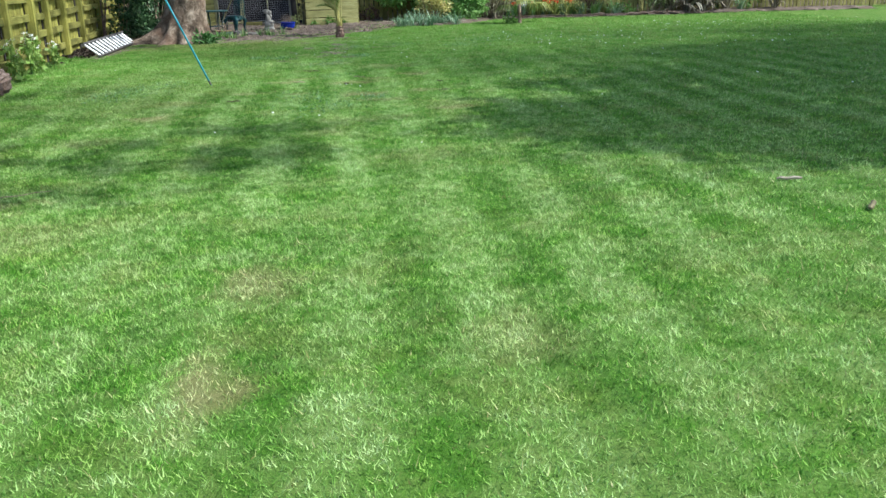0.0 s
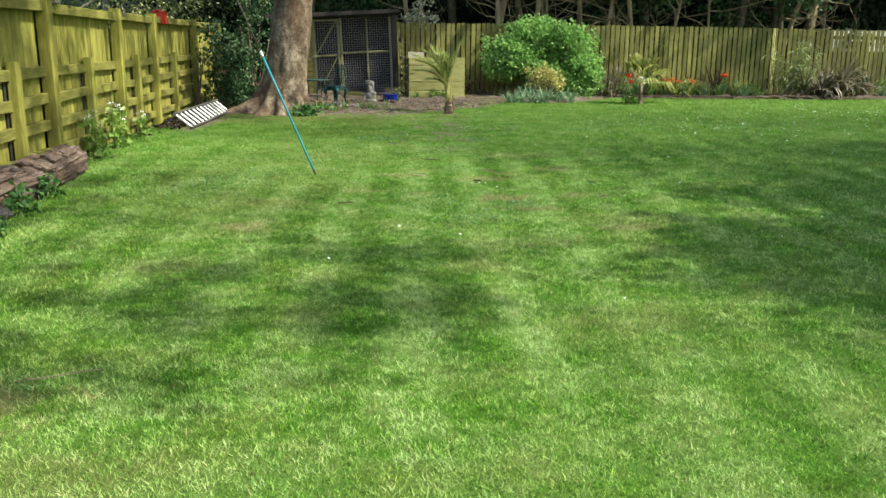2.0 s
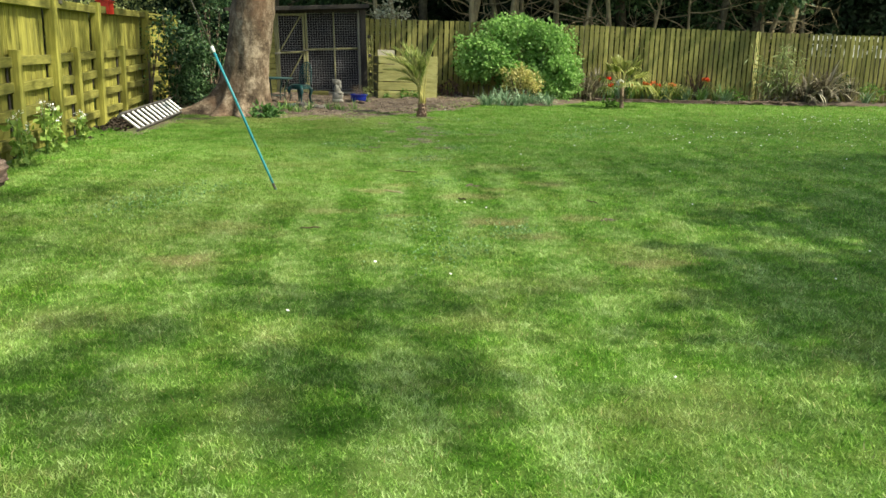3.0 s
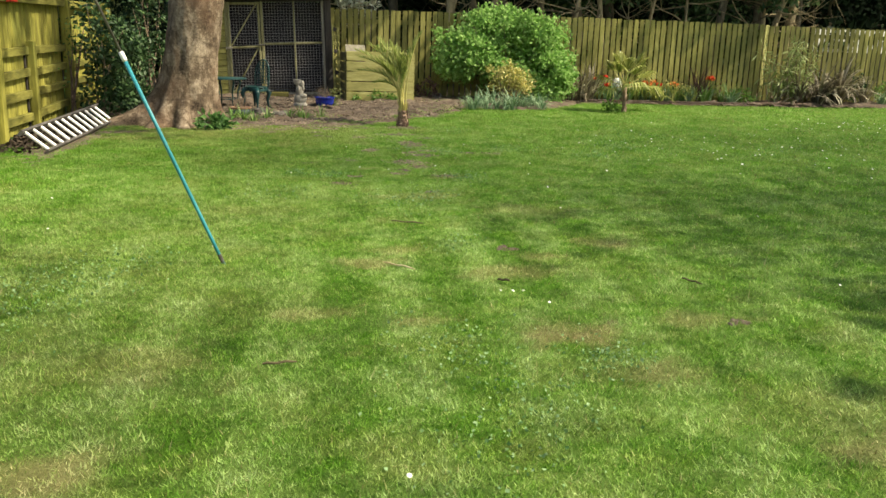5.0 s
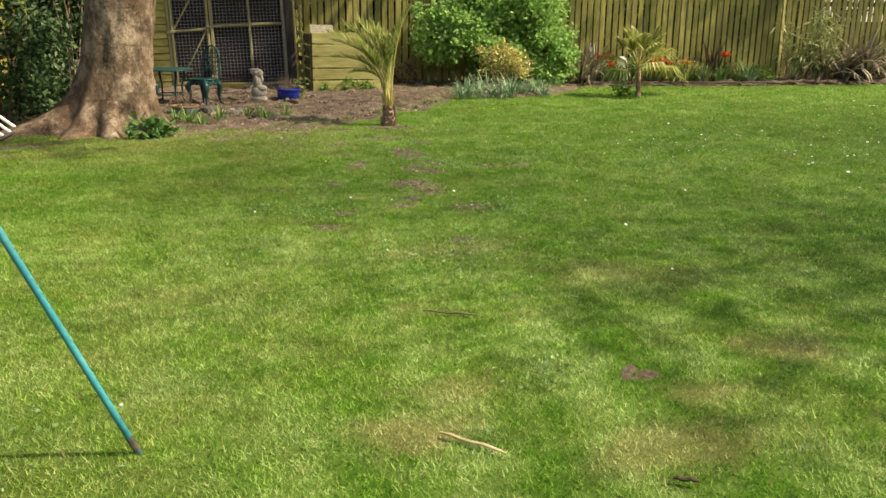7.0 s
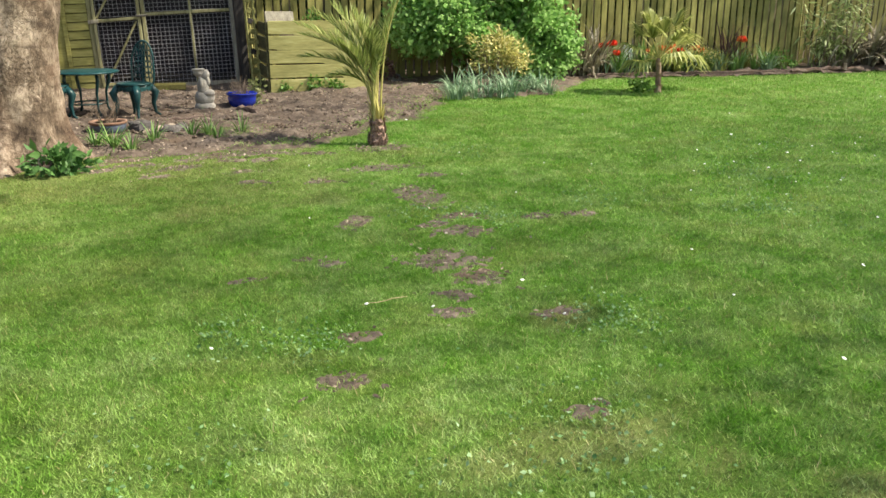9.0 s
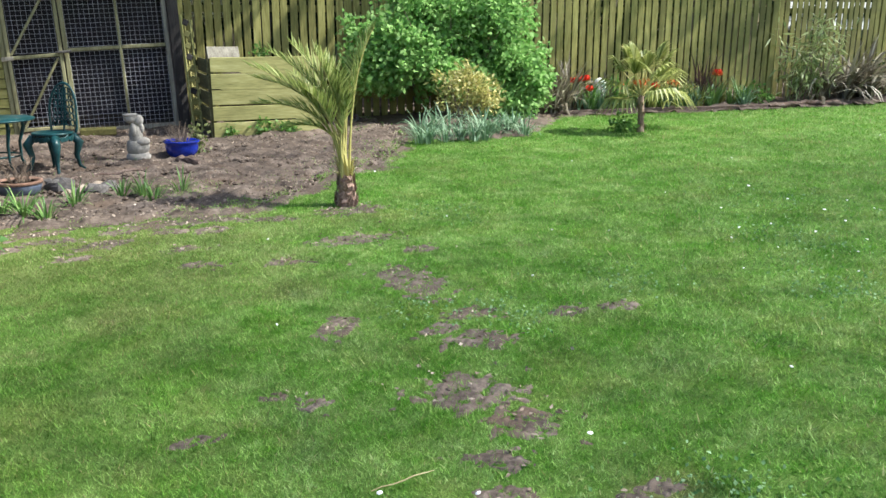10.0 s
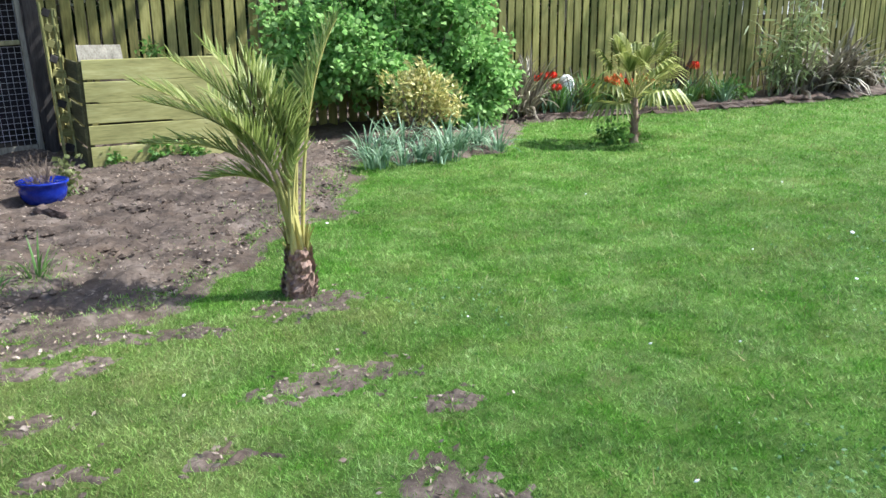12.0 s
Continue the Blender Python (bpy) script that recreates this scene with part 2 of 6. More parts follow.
M["blue_blade"] = leafy("grey-green strap leaf", (0.10, 0.19, 0.10), (0.22, 0.34, 0.20), (0.42, 0.54, 0.38), 0.25)
M["green_blade"] = leafy("green strap leaf", (0.06, 0.14, 0.03), (0.13, 0.25, 0.06), (0.26, 0.38, 0.12), 0.25)
M["palm_leaf"] = leafy("olive palm leaflet", (0.12, 0.165, 0.04), (0.30, 0.36, 0.10), (0.54, 0.57, 0.24), 0.45, 0.4)
M["fan_leaf"] = leafy("yellow-green fan leaf", (0.12, 0.15, 0.035), (0.29, 0.32, 0.09), (0.50, 0.50, 0.20), 0.35, 0.4)
M["palm_rib"] = leafy("straw-yellow palm rib", (0.28, 0.26, 0.07), (0.40, 0.36, 0.12), (0.52, 0.47, 0.22), 0.1)
M["palm_trunk"] = surface("fibrous palm trunk", (0.10, 0.065, 0.05), (0.27, 0.18, 0.14), (0.46, 0.35, 0.28), 8, 40, (1, 1, 0.5), 0.95, 1.0, depth=0.02)
M["bronze_blade"] = leafy("bronze strap leaf", (0.07, 0.058, 0.042), (0.21, 0.18, 0.13), (0.48, 0.44, 0.34), 0.12)
M["purple_leaf"] = leafy("dull purple leaf", (0.05, 0.03, 0.035), (0.11, 0.06, 0.06), (0.20, 0.12, 0.10), 0.15)
M["bamboo_leaf"] = leafy("pale bamboo leaf", (0.13, 0.18, 0.06), (0.27, 0.33, 0.13), (0.46, 0.51, 0.27), 0.3)
M["weed_leaf"] = leafy("weed leaf", (0.05, 0.13, 0.02), (0.11, 0.23, 0.04), (0.22, 0.36, 0.09), 0.3)
M["mustard_leaf"] = leafy("pale weed leaf", (0.12, 0.22, 0.04), (0.24, 0.36, 0.08), (0.40, 0.50, 0.16), 0.4)
M["nettle_leaf"] = leafy("nettle leaf", (0.03, 0.085, 0.02), (0.06, 0.15, 0.035), (0.12, 0.24, 0.07), 0.25, 0.55)
M["holly"] = leafy("dark evergreen leaf", (0.012, 0.032, 0.012), (0.030, 0.072, 0.026), (0.08, 0.14, 0.055), 0.15, 0.5, gloss=0.25)
# Woodland shade, and light on the sprays, are put into these two colours.
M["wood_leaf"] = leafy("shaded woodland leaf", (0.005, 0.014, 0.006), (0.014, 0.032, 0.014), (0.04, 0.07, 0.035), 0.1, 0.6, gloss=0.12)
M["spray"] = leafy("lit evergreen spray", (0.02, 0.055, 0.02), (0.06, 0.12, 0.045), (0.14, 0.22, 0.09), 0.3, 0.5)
M["tree_leaf"] = leafy("tree leaf", (0.04, 0.09, 0.02), (0.08, 0.15, 0.035), (0.14, 0.22, 0.06), 0.2)
M["hedge_leaf"] = leafy("pale olive twig leaf", (0.10, 0.12, 0.04), (0.22, 0.25, 0.09), (0.40, 0.42, 0.19), 0.35)
M["lawn_weed"] = leafy("clover leaf", (0.08, 0.19, 0.06), (0.18, 0.32, 0.13), (0.30, 0.44, 0.24), 0.25, 0.7)


def grass_material(name, blades):
    """Lawn grass of mixed kinds: lush dark tufts, pale fine grass and yellowed drifts, with mowing bands and straw-coloured dry places given by the mesh's attributes."""
    m, t, b = nodes_of(name)
    p = place_of(t)
    dry, tone, band = (t.nodes.new("ShaderNodeAttribute") for _ in range(3))
    dry.attribute_name, tone.attribute_name, band.attribute_name = "dry", "tone", "band"
    f = maths(t, "ADD", maths(t, "MULTIPLY", noise_node(t, p, 1.1, 3), 0.25), maths(t, "MULTIPLY", noise_node(t, p, 24, 5, 0.8), 0.5))
    fleck = tone.outputs["Fac"] if blades else noise_node(t, p, 90, 5, 0.7)
    f = maths(t, "ADD", f, maths(t, "MULTIPLY", fleck, 0.38))
    # bands come from blade lean; part of their sheen is painted into tone and kind
    f = maths(t, "ADD", f, maths(t, "MULTIPLY", band.outputs["Fac"], 0.06))
    f = maths(t, "SUBTRACT", f, 0.085)
    fine = ramp(t, f, [(0.2, (0.080, 0.170, 0.032)), (0.48, (0.250, 0.400, 0.100)), (0.78, (0.47, 0.62, 0.28))])
    lush = ramp(t, f, [(0.2, (0.030, 0.105, 0.008)), (0.5, (0.125, 0.310, 0.028)), (0.8, (0.35, 0.52, 0.12))])
    q = maths(t, "SUBTRACT", maths(t, "ADD", maths(t, "MULTIPLY", noise_node(t, p, 2.6, 3), 0.5), maths(t, "MULTIPLY", noise_node(t, p, 9.0, 5, 0.7), 0.5)), maths(t, "MULTIPLY", band.outputs["Fac"], 0.06))
    col = mixed(t, ramp(t, q, [(0.40, (0, 0, 0)), (0.59, (1, 1, 1))]), fine, lush)
    gold = ramp(t, noise_node(t, p, 1.7, 6, 0.7), [(0.5, (0, 0, 0)), (0.68, (1, 1, 1))])
    col = mixed(t, maths(t, "MULTIPLY", gold, 0.45), col, ramp(t, f, [(0.25, (0.10, 0.14, 0.02)), (0.75, (0.42, 0.46, 0.14))]))
    straw = ramp(t, f, [(0.3, (0.22, 0.185, 0.075)), (0.7, (0.55, 0.50, 0.27))])
    spots = ramp(t, noise_node(t, p, 3.1, 6, 0.75), [(0.60, (0, 0, 0)), (0.76, (1, 1, 1))])
    col = mixed(t, maths(t, "ADD", dry.outputs["Fac"], maths(t, "MULTIPLY", spots, 0.6), True), col, straw)
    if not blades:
        # shade between the blades is put into the turf colour
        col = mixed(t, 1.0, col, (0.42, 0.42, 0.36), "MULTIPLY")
    t.links.new(col, b.inputs["Base Color"])
    b.inputs["Roughness"].default_value = 0.6 if blades else 0.9
    b.inputs["Specular IOR Level"].default_value = 0.17 if blades else 0.15
    if blades:
        tr = t.nodes.new("ShaderNodeBsdfTranslucent")
        t.links.new(col, tr.inputs["Color"])
        mx = add(t, "ShaderNodeMixShader", Fac=0.3)
        t.links.new(b.outputs[0], mx.inputs[1])
        t.links.new(tr.outputs[0], mx.inputs[2])
        t.links.new(mx.outputs[0], t.nodes["Material Output"].inputs["Surface"])
    else:
        bp = add(t, "ShaderNodeBump", Strength=0.8, Distance=0.02)
        t.links.new(noise_node(t, p, 60, 5, 0.7), bp.inputs["Height"])
        t.links.new(bp.outputs[0], b.inputs["Normal"])
    return m


M["grass"] = grass_material("mown grass blades", True)
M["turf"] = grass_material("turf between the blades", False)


# ---- shape building ----
def unit(v):
    return Vector(v).normalized()


class Shape:
    """Collects vertices and faces of one mesh."""

    def __init__(self):
        self.v, self.f = [], []

    def ring_loft(self, rings, closed_ends=True):
        n, base = len(rings[0]), len(self.v)
        for r in rings:
            self.v.extend([tuple(p) for p in r])
        for i in range(len(rings) - 1):
            for j in range(n):
                a, b = base + i * n + j, base + i * n + (j + 1) % n
                self.f.append((a, b, b + n, a + n))
        if closed_ends:
            self.f.append(tuple(base + j for j in reversed(range(n))))
            self.f.append(tuple(base + (len(rings) - 1) * n + j for j in range(n)))
        return self

    def plank(self, a, b, wide, thick, side=None, bev=0.006):
        """A straight timber from a to b, with chamfered long edges."""
        a, b = Vector(a), Vector(b)
        ax = (b - a).normalized()
        s = Vector(side) if side else (Vector((0, 0, 1)).cross(ax) if abs(ax.z) < 0.95 else Vector((1, 0, 0)))
        s = (s - ax * s.dot(ax)).normalized()
        n = ax.cross(s)
        w, h, c = wide / 2, thick / 2, min(bev, wide / 3, thick / 3)
        prof = [(-w, -h + c), (-w + c, -h), (w - c, -h), (w, -h + c), (w, h - c), (w - c, h), (-w + c, h), (-w, h - c)]
        return self.ring_loft([[p + s * x + n * y for x, y in prof] for p in (a, b)])

    def tube(self, pts, radii, sides=8):
        pts = [Vector(p) for p in pts]
        if not hasattr(radii, "__len__"):
            radii = [radii] * len(pts)
        rings, s = [], None
        for i, p in enumerate(pts):
            ax = (pts[min(i + 1, len(pts) - 1)] - pts[max(i - 1, 0)]).normalized()
            if s is None:
                s = ax.orthogonal().normalized()
            s = (s - ax * s.dot(ax)).normalized()
            n = ax.cross(s)
            rings.append([p + (s * math.cos(k * math.tau / sides) + n * math.sin(k * math.tau / sides)) * radii[i] for k in range(sides)])
        return self.ring_loft(rings)

    def lathe(self, centre, profile, sides=24, closed_ends=True):
        c = Vector(centre)
        return self.ring_loft([[c + Vector((r * math.cos(k * math.tau / sides), r * math.sin(k * math.tau / sides), z)) for k in range(sides)] for r, z in profile], closed_ends)

    def blob(self, centre, radii, rough=0.15, seed=0, rings=8, sides=12, freq=2.0):
        c, rows = Vector(centre), []
        for i in range(rings + 1):
            th = math.pi * (0.04 + 0.92 * i / rings)
            row = []
            for k in range(sides):
                d = Vector((math.sin(th) * math.cos(k * math.tau / sides), math.sin(th) * math.sin(k * math.tau / sides), math.cos(th)))
                q = 1 + rough * noise.noise(d * freq + Vector((seed * 7.3, seed * 3.1, seed)))
                row.append(c + Vector((d.x * radii[0], d.y * radii[1], d.z * radii[2])) * q)
            rows.append(row)
        return self.ring_loft(rows[::-1])

    def ribbon(self, pts, widths, side, fold=0.0):
        """A leaf blade along pts, folded along its middle."""
        base, s = len(self.v), unit(side)
        for i, p in enumerate(pts):
            p = Vector(p)
            ax = unit(Vector(pts[min(i + 1, len(pts) - 1)]) - Vector(pts[max(i - 1, 0)]))
            sv = (s - ax * s.dot(ax)).normalized()
            up = sv.cross(ax)
            self.v += [tuple(p - sv * widths[i] + up * fold * widths[i]), tuple(p), tuple(p + sv * widths[i] + up * fold * widths[i])]
        for i in range(len(pts) - 1):
            a = base + i * 3
            self.f += [(a, a + 1, a + 4, a + 3), (a + 1, a + 2, a + 5, a + 4)]
        return self

    def mesh(self, name, material, smooth=False):
        me = bpy.data.meshes.new(name)
        me.from_pydata(self.v, [], self.f)
        me.materials.append(material)
        if smooth:
            me.polygons.foreach_set("use_smooth", [True] * len(me.polygons))
        me.update()
        return me


def part(name, shape, material, parent=None, label="", smooth=False):
    ob = new(name, shape.mesh(name, material, smooth))
    if parent is not None:
        ob.parent = parent
    return tagged(ob, label)


def thing(name, label, category, group="", kind="", at=(0, 0, 0)):
    ob = new(name)
    ob.location = at
    ob.empty_display_size = 0.2
    return tagged(ob, label, category, group, kind)


def array_mesh(name, verts, tris, material, attributes=None):
    """A mesh from numpy arrays of vertices and triangles."""
    me = bpy.data.meshes.new(name)
    me.vertices.add(len(verts))
    me.vertices.foreach_set("co", verts.astype(np.float32).ravel())
    me.loops.add(len(tris) * 3)
    me.loops.foreach_set("vertex_index", tris.astype(np.int32).ravel())
    me.polygons.add(len(tris))
    me.polygons.foreach_set("loop_start", np.arange(0, len(tris) * 3, 3, dtype=np.int32))
    for key, values in (attributes or {}).items():
        at = me.attributes.new(key, "FLOAT", "POINT")
        at.data.foreach_set("value", values.astype(np.float32))
    me.materials.append(material)
    me.update(calc_edges=True)
    return me


def leaf_mesh(name, pts, out, length, width, material, rng, droop=0.3, wild=0.7):
    """Many small leaves: each a blade of two folded halves, with its own turn."""
    n = len(pts)
    d = out + rng.normal(0, wild, (n, 3)) + np.array([0, 0, -droop])
    d /= np.linalg.norm(d, axis=1)[:, None] + 1e-9
    s = np.cross(d, rng.normal(0, 1, (n, 3)))
    s /= np.linalg.norm(s, axis=1)[:, None] + 1e-9
    up = np.cross(s, d)
    ln = (length * rng.uniform(0.6, 1.3, n))[:, None]
    wd = (width * rng.uniform(0.6, 1.3, n))[:, None]
    mid = pts + d * ln * 0.45
    v = np.stack([pts, mid + s * wd / 2 + up * wd * 0.15, pts + d * ln, mid - s * wd / 2 + up * wd * 0.15], 1).reshape(-1, 3)
    b = np.arange(n)[:, None] * 4
    tris = np.concatenate([b + np.array([[0, 1, 2]]), b + np.array([[0, 2, 3]])], 0)
    return array_mesh(name, v, tris, material)


def in_polygon(x, y, poly):
    inside = np.zeros(x.shape, bool)
    for (x0, y0), (x1, y1) in zip(poly, poly[1:] + poly[:1]):
        hit = ((y0 > y) != (y1 > y)) & (x < (x1 - x0) * (y - y0) / (y1 - y0 + 1e-12) + x0)
        inside ^= hit
    return inside


# ---- ground ----
SOIL_BED = [(-3.5, 20.6), (-2.6, 19.6), (-1.5, 19.3), (-0.7, 19.17), (-0.2, 19.22), (0.25, 19.17), (0.6, 19.12), (1.15, 19.75), (1.55, 20.3), (2.1, 20.75), (2.6, 21.6), (2.95, 22.4), (3.1, 23.0), (3.2, 24.9), (-3.5, 24.9)]
BACK_BED = [(3.1, 22.6), (3.5, 22.2), (4.3, 22.25), (4.9, 22.9), (5.6, 23.8), (6.1, 23.98), (7.3, 23.9), (8.2, 23.78), (9.2, 23.68), (10.2, 23.72), (11.8, 23.7), (14.0, 23.9), (17.0, 23.4), (17.0, 27.0), (3.2, 26.0)]
# Worn places in the lawn: x, y, half length, half width, turn in degrees.
BARE = [(-2.96, 17.7, 1.95, 0.36, 90), (0.56, 16.51, 0.15, 0.10, 60), (1.08, 18.07, 0.27, 0.14, 5), (1.12, 17.06, 0.17, 0.31, 8), (1.20, 16.46, 0.16, 0.08, 0), (1.12, 16.13, 0.18, 0.10, -15),
        (0.98, 16.30, 0.11, 0.06, 20), (1.65, 16.33, 0.12, 0.07, 10), (1.94, 16.30, 0.14, 0.06, -10), (0.85, 15.64, 0.20, 0.18, -20), (0.92, 15.34, 0.13, 0.14, 40),
        (0.72, 15.14, 0.10, 0.08, 0), (0.66, 14.92, 0.10, 0.08, 0), (0.19, 14.78, 0.10, 0.06, 0), (0.06, 14.37, 0.11, 0.07, 0), (1.33, 18.96, 0.26, 0.15, 5),
        (0.0, 18.72, 0.16, 0.08, -8), (-0.3, 18.85, 0.18, 0.08, 16), (-0.72, 18.7, 0.16, 0.08, 0), (0.04, 18.22, 0.12, 0.07, 20), (0.70, 18.86, 0.16, 0.09, -10), (-1.0, 18.55, 0.14, 0.07, 5), (-0.45, 18.5, 0.22, 0.11, 20), (-0.05, 18.97, 0.28, 0.12, 0), (0.32, 18.97, 0.24, 0.10, -15), (-0.85, 18.97, 0.28, 0.10, 5), (-1.25, 18.75, 0.22, 0.10, 10), (-0.6, 18.2, 0.14, 0.06, 0), (1.40, 17.68, 0.13, 0.09, 0), (2.10, 20.6, 0.16, 0.09, 20), (0.24, 18.68, 0.14, 0.10, 0), (-2.55, 18.2, 0.4, 0.14, 10),
        (0.78, 13.9, 0.09, 0.05, 0), (1.7, 10.35, 0.06, 0.04, 0), (0.09, 17.80, 0.11, 0.07, 0), (0.55, 17.68, 0.12, 0.06, -10), (0.25, 15.76, 0.07, 0.05, 0), (0.12, 15.88, 0.06, 0.04, 0), (-0.19, 15.63, 0.08, 0.04, 20), (1.09, 14.79, 0.12, 0.05, 0), (0.92, 11.86, 0.08, 0.05, 0), (1.12, 19.75, 0.2, 0.1, 40)]
# Straw-coloured dry places: x, y, half length, half width, strength.
DRY = [(-0.7, 16.4, 0.8, 1.4, 0.12), (0.0, 17.9, 0.8, 0.8, 0.35), (0.35, 17.2, 0.4, 0.3, 0.3), (-0.4, 18.5, 1.3, 0.5, 0.35), (0.9, 18.6, 0.9, 0.4, 0.25), (-1.6, 17.3, 0.8, 0.6, 0.2), (0.78, 10.28, 0.24, 0.16, 0.85), (0.95, 9.78, 0.32, 0.10, 0.6), (1.62, 11.98, 0.18, 0.15, 0.6), (0.78, 11.35, 0.28, 0.14, 0.6), (1.06, 11.68, 0.16, 0.08, 0.6), (0.17, 11.89, 0.18, 0.1, 0.5),
       (-0.02, 11.61, 0.20, 0.12, 0.7), (0.10, 10.52, 0.12, 0.08, 0.6), (-0.40, 10.69, 0.22, 0.12, 0.6), (-1.28, 9.23, 0.20, 0.15, 0.8), (1.52, 9.02, 0.25, 0.12, 0.7), (1.48, 10.42, 0.2, 0.12, 0.6), (1.5, 10.4, 0.24, 0.12, 0.5), (-1.97, 6.17, 0.35, 0.2, 0.7), (-0.30, 4.56, 0.16, 0.22, 0.6), (-0.45, 3.61, 0.12, 0.2, 0.75), (0.6, 3.75, 0.2, 0.25, 0.3),
       (1.07, 14.72, 0.2, 0.1, 0.6), (-1.2, 10.1, 0.4, 0.25, 0.4), (0.64, 13.7, 0.4, 0.15, 0.45), (0.6, 8.6, 0.5, 0.2, 0.25), (1.6, 9.3, 0.5, 0.25, 0.3), (-0.5, 19.0, 1.2, 0.3, 0.3), (1.3, 13.1, 0.28, 0.22, 0.45),
       (1.55, 13.0, 0.25, 0.3, 0.3), (-1.5, 5.5, 0.4, 0.3, 0.3), (0.9, 7.0, 0.4, 0.2, 0.25), (-0.3, 17.0, 0.4, 0.2, 0.3), (-0.9, 13.2, 0.3, 0.2, 0.35), (-2.3, 17.6, 0.6, 0.25, 0.5), (0.2, 8.0, 0.2, 0.15, 0.3), (-1.6, 8.2, 0.3, 0.2, 0.3), (-1.5, 11.2, 1.0, 2.4, 0.14), (-0.7, 13.6, 0.9, 1.2, 0.12), (-1.3, 18.3, 1.4, 0.9, 0.4)]


def wobble(x, y, s):
    return 0.5 * np.sin(x * s + 1.7 * np.sin(y * s * 0.7)) + 0.5 * np.sin(y * s * 1.3 + 2.1 * np.sin(x * s * 0.8 + 1))


def dryness(x, y):
    k = np.zeros_like(x)
    for px, py, a, b, s in DRY:
        i = np.nonzero((np.abs(x - px) < a * 2.6) & (np.abs(y - py) < b * 2.6))[0]
        u, w = x[i], y[i]
        q = ((u - px) / a) ** 2 + ((w - py) / b) ** 2
        k[i] = np.maximum(k[i], s * np.clip(1.4 - q * (1 + 0.6 * wobble(u, w, 17) + 0.4 * wobble(w, u, 41)), 0, 1))
    return k


def bareness(x, y, grow=1.0):
    k = np.zeros_like(x)
    for px, py, a, b, turn in BARE:
        reach = max(a, b) * grow * 2.2
        i = np.nonzero((np.abs(x - px) < reach) & (np.abs(y - py) < reach))[0]
        c, s = math.cos(radians(turn)), math.sin(radians(turn))
        u, w = (x[i] - px) * c + (y[i] - py) * s, -(x[i] - px) * s + (y[i] - py) * c
        q = (u / (a * grow)) ** 2 + (w / (b * grow)) ** 2
        k[i] = np.maximum(k[i], np.clip(1.5 - q * (1 + 0.5 * wobble(x[i], y[i], 21) + 0.45 * wobble(y[i], x[i], 53)), 0, 1))
    return k


def mowing(x, y):
    """The pale (+1) and dark (-1) bands left by the mower, which fade towards the bed."""
    u = np.cos((x - 0.085 * y - 0.235 + 0.05 * wobble(x, y, 1.1)) * math.tau / 0.54)
    return np.clip(u * 1.6 + 0.5 * wobble(x, y, 7.0), -1, 1) * np.clip((15.5 - y) / 6, 0.05, 0.7) * np.clip(0.7 + 0.6 * wobble(x + 1, y, 1.3), 0.0, 1)


def lawn_height(x, y):
    return 0.008 * wobble(x, y, 1.1) + 0.003 * wobble(x, y, 4.3)


def grid_sheet(name, xs, ys, height, material, keep=None, attributes=None):
    gx, gy = np.meshgrid(xs, ys)
    x, y = gx.ravel(), gy.ravel()
    v = np.stack([x, y, height(x, y)], 1)
    nx = len(xs)
    i = (np.arange(len(ys) - 1)[:, None] * nx + np.arange(nx - 1)[None, :]).ravel()
    if keep is not None:
        i = i[keep(x[i], y[i])]
    tris = np.concatenate([np.stack([i, i + 1, i + nx + 1], 1), np.stack([i, i + nx + 1, i + nx], 1)], 0)
    ob = new(name, array_mesh(name, v, tris, material, {k: fn(x, y) for k, fn in (attributes or {}).items()}))
    ob.data.polygons.foreach_set("use_smooth", [True] * len(ob.data.polygons))
    return ob


far = np.array([-2000.0, -400, -120, -50, -25, -12, -6])
xs = np.concatenate([far, np.arange(-4.0, 15.01, 0.14), -far[::-1] + 12])
ys = np.concatenate([far - 3, np.arange(-4.0, 25.01, 0.14), -far[::-1] + 22])
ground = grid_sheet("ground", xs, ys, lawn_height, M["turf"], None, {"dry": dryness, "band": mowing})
tagged(ground, "mown green garden lawn with dry and worn places", "lawn", kind="structure")


def bed_noise(x, y):
    return 0.02 * wobble(x, y, 5) + 0.018 * wobble(x + 3, y, 13) + 0.014 * wobble(x, y + 5, 31) + 0.008 * wobble(x + y, y - x, 61)


def bed(name, poly, rise, label, step=0.035):
    px, py = [p[0] for p in poly], [p[1] for p in poly]
    bx, by = np.arange(min(px) - 0.2, max(px) + 0.2, step), np.arange(min(py) - 0.2, max(py) + 0.2, step)

    def inner(x, y):
        k = np.zeros_like(x)
        for dx, dy in ((0, 0), (0.12, 0), (-0.12, 0), (0, 0.12), (0, -0.12), (0.2, 0.1), (-0.2, 0.1), (0.1, -0.2)):
            k += in_polygon(x + dx + 0.07 * wobble(x, y, 9), y + dy + 0.07 * wobble(y, x, 8), poly)
        return k / 8

    def height(x, y):
        k = inner(x, y)
        return lawn_height(x, y) - 0.03 + k * (0.03 + rise + bed_noise(x, y)) + (k > 0) * 0.018
    ob = grid_sheet(name, bx, by, height, M["soil"], lambda x, y: inner(x, y) > 0)
    return tagged(ob, label, "flower bed", kind="structure")


bed("soil_bed", SOIL_BED, 0.025, "bare dry brown soil bed littered with wood chips")
bed("border_bed", BACK_BED, 0.05, "planted soil border along the slatted fence", 0.1)


# Brown sheet added so that the fence gaps show dark instead of lit lawn.
forest = grid_sheet("woodland_floor", np.arange(-14, 44.1, 2.0), np.arange(25.6, 40.1, 1.2), lambda x, y: lawn_height(x, y) + 0.05 + 0.02 * wobble(x, y, 2.0), M["soil"])
tagged(forest, "shaded brown woodland floor beyond the slatted fence", "woodland floor", kind="structure")


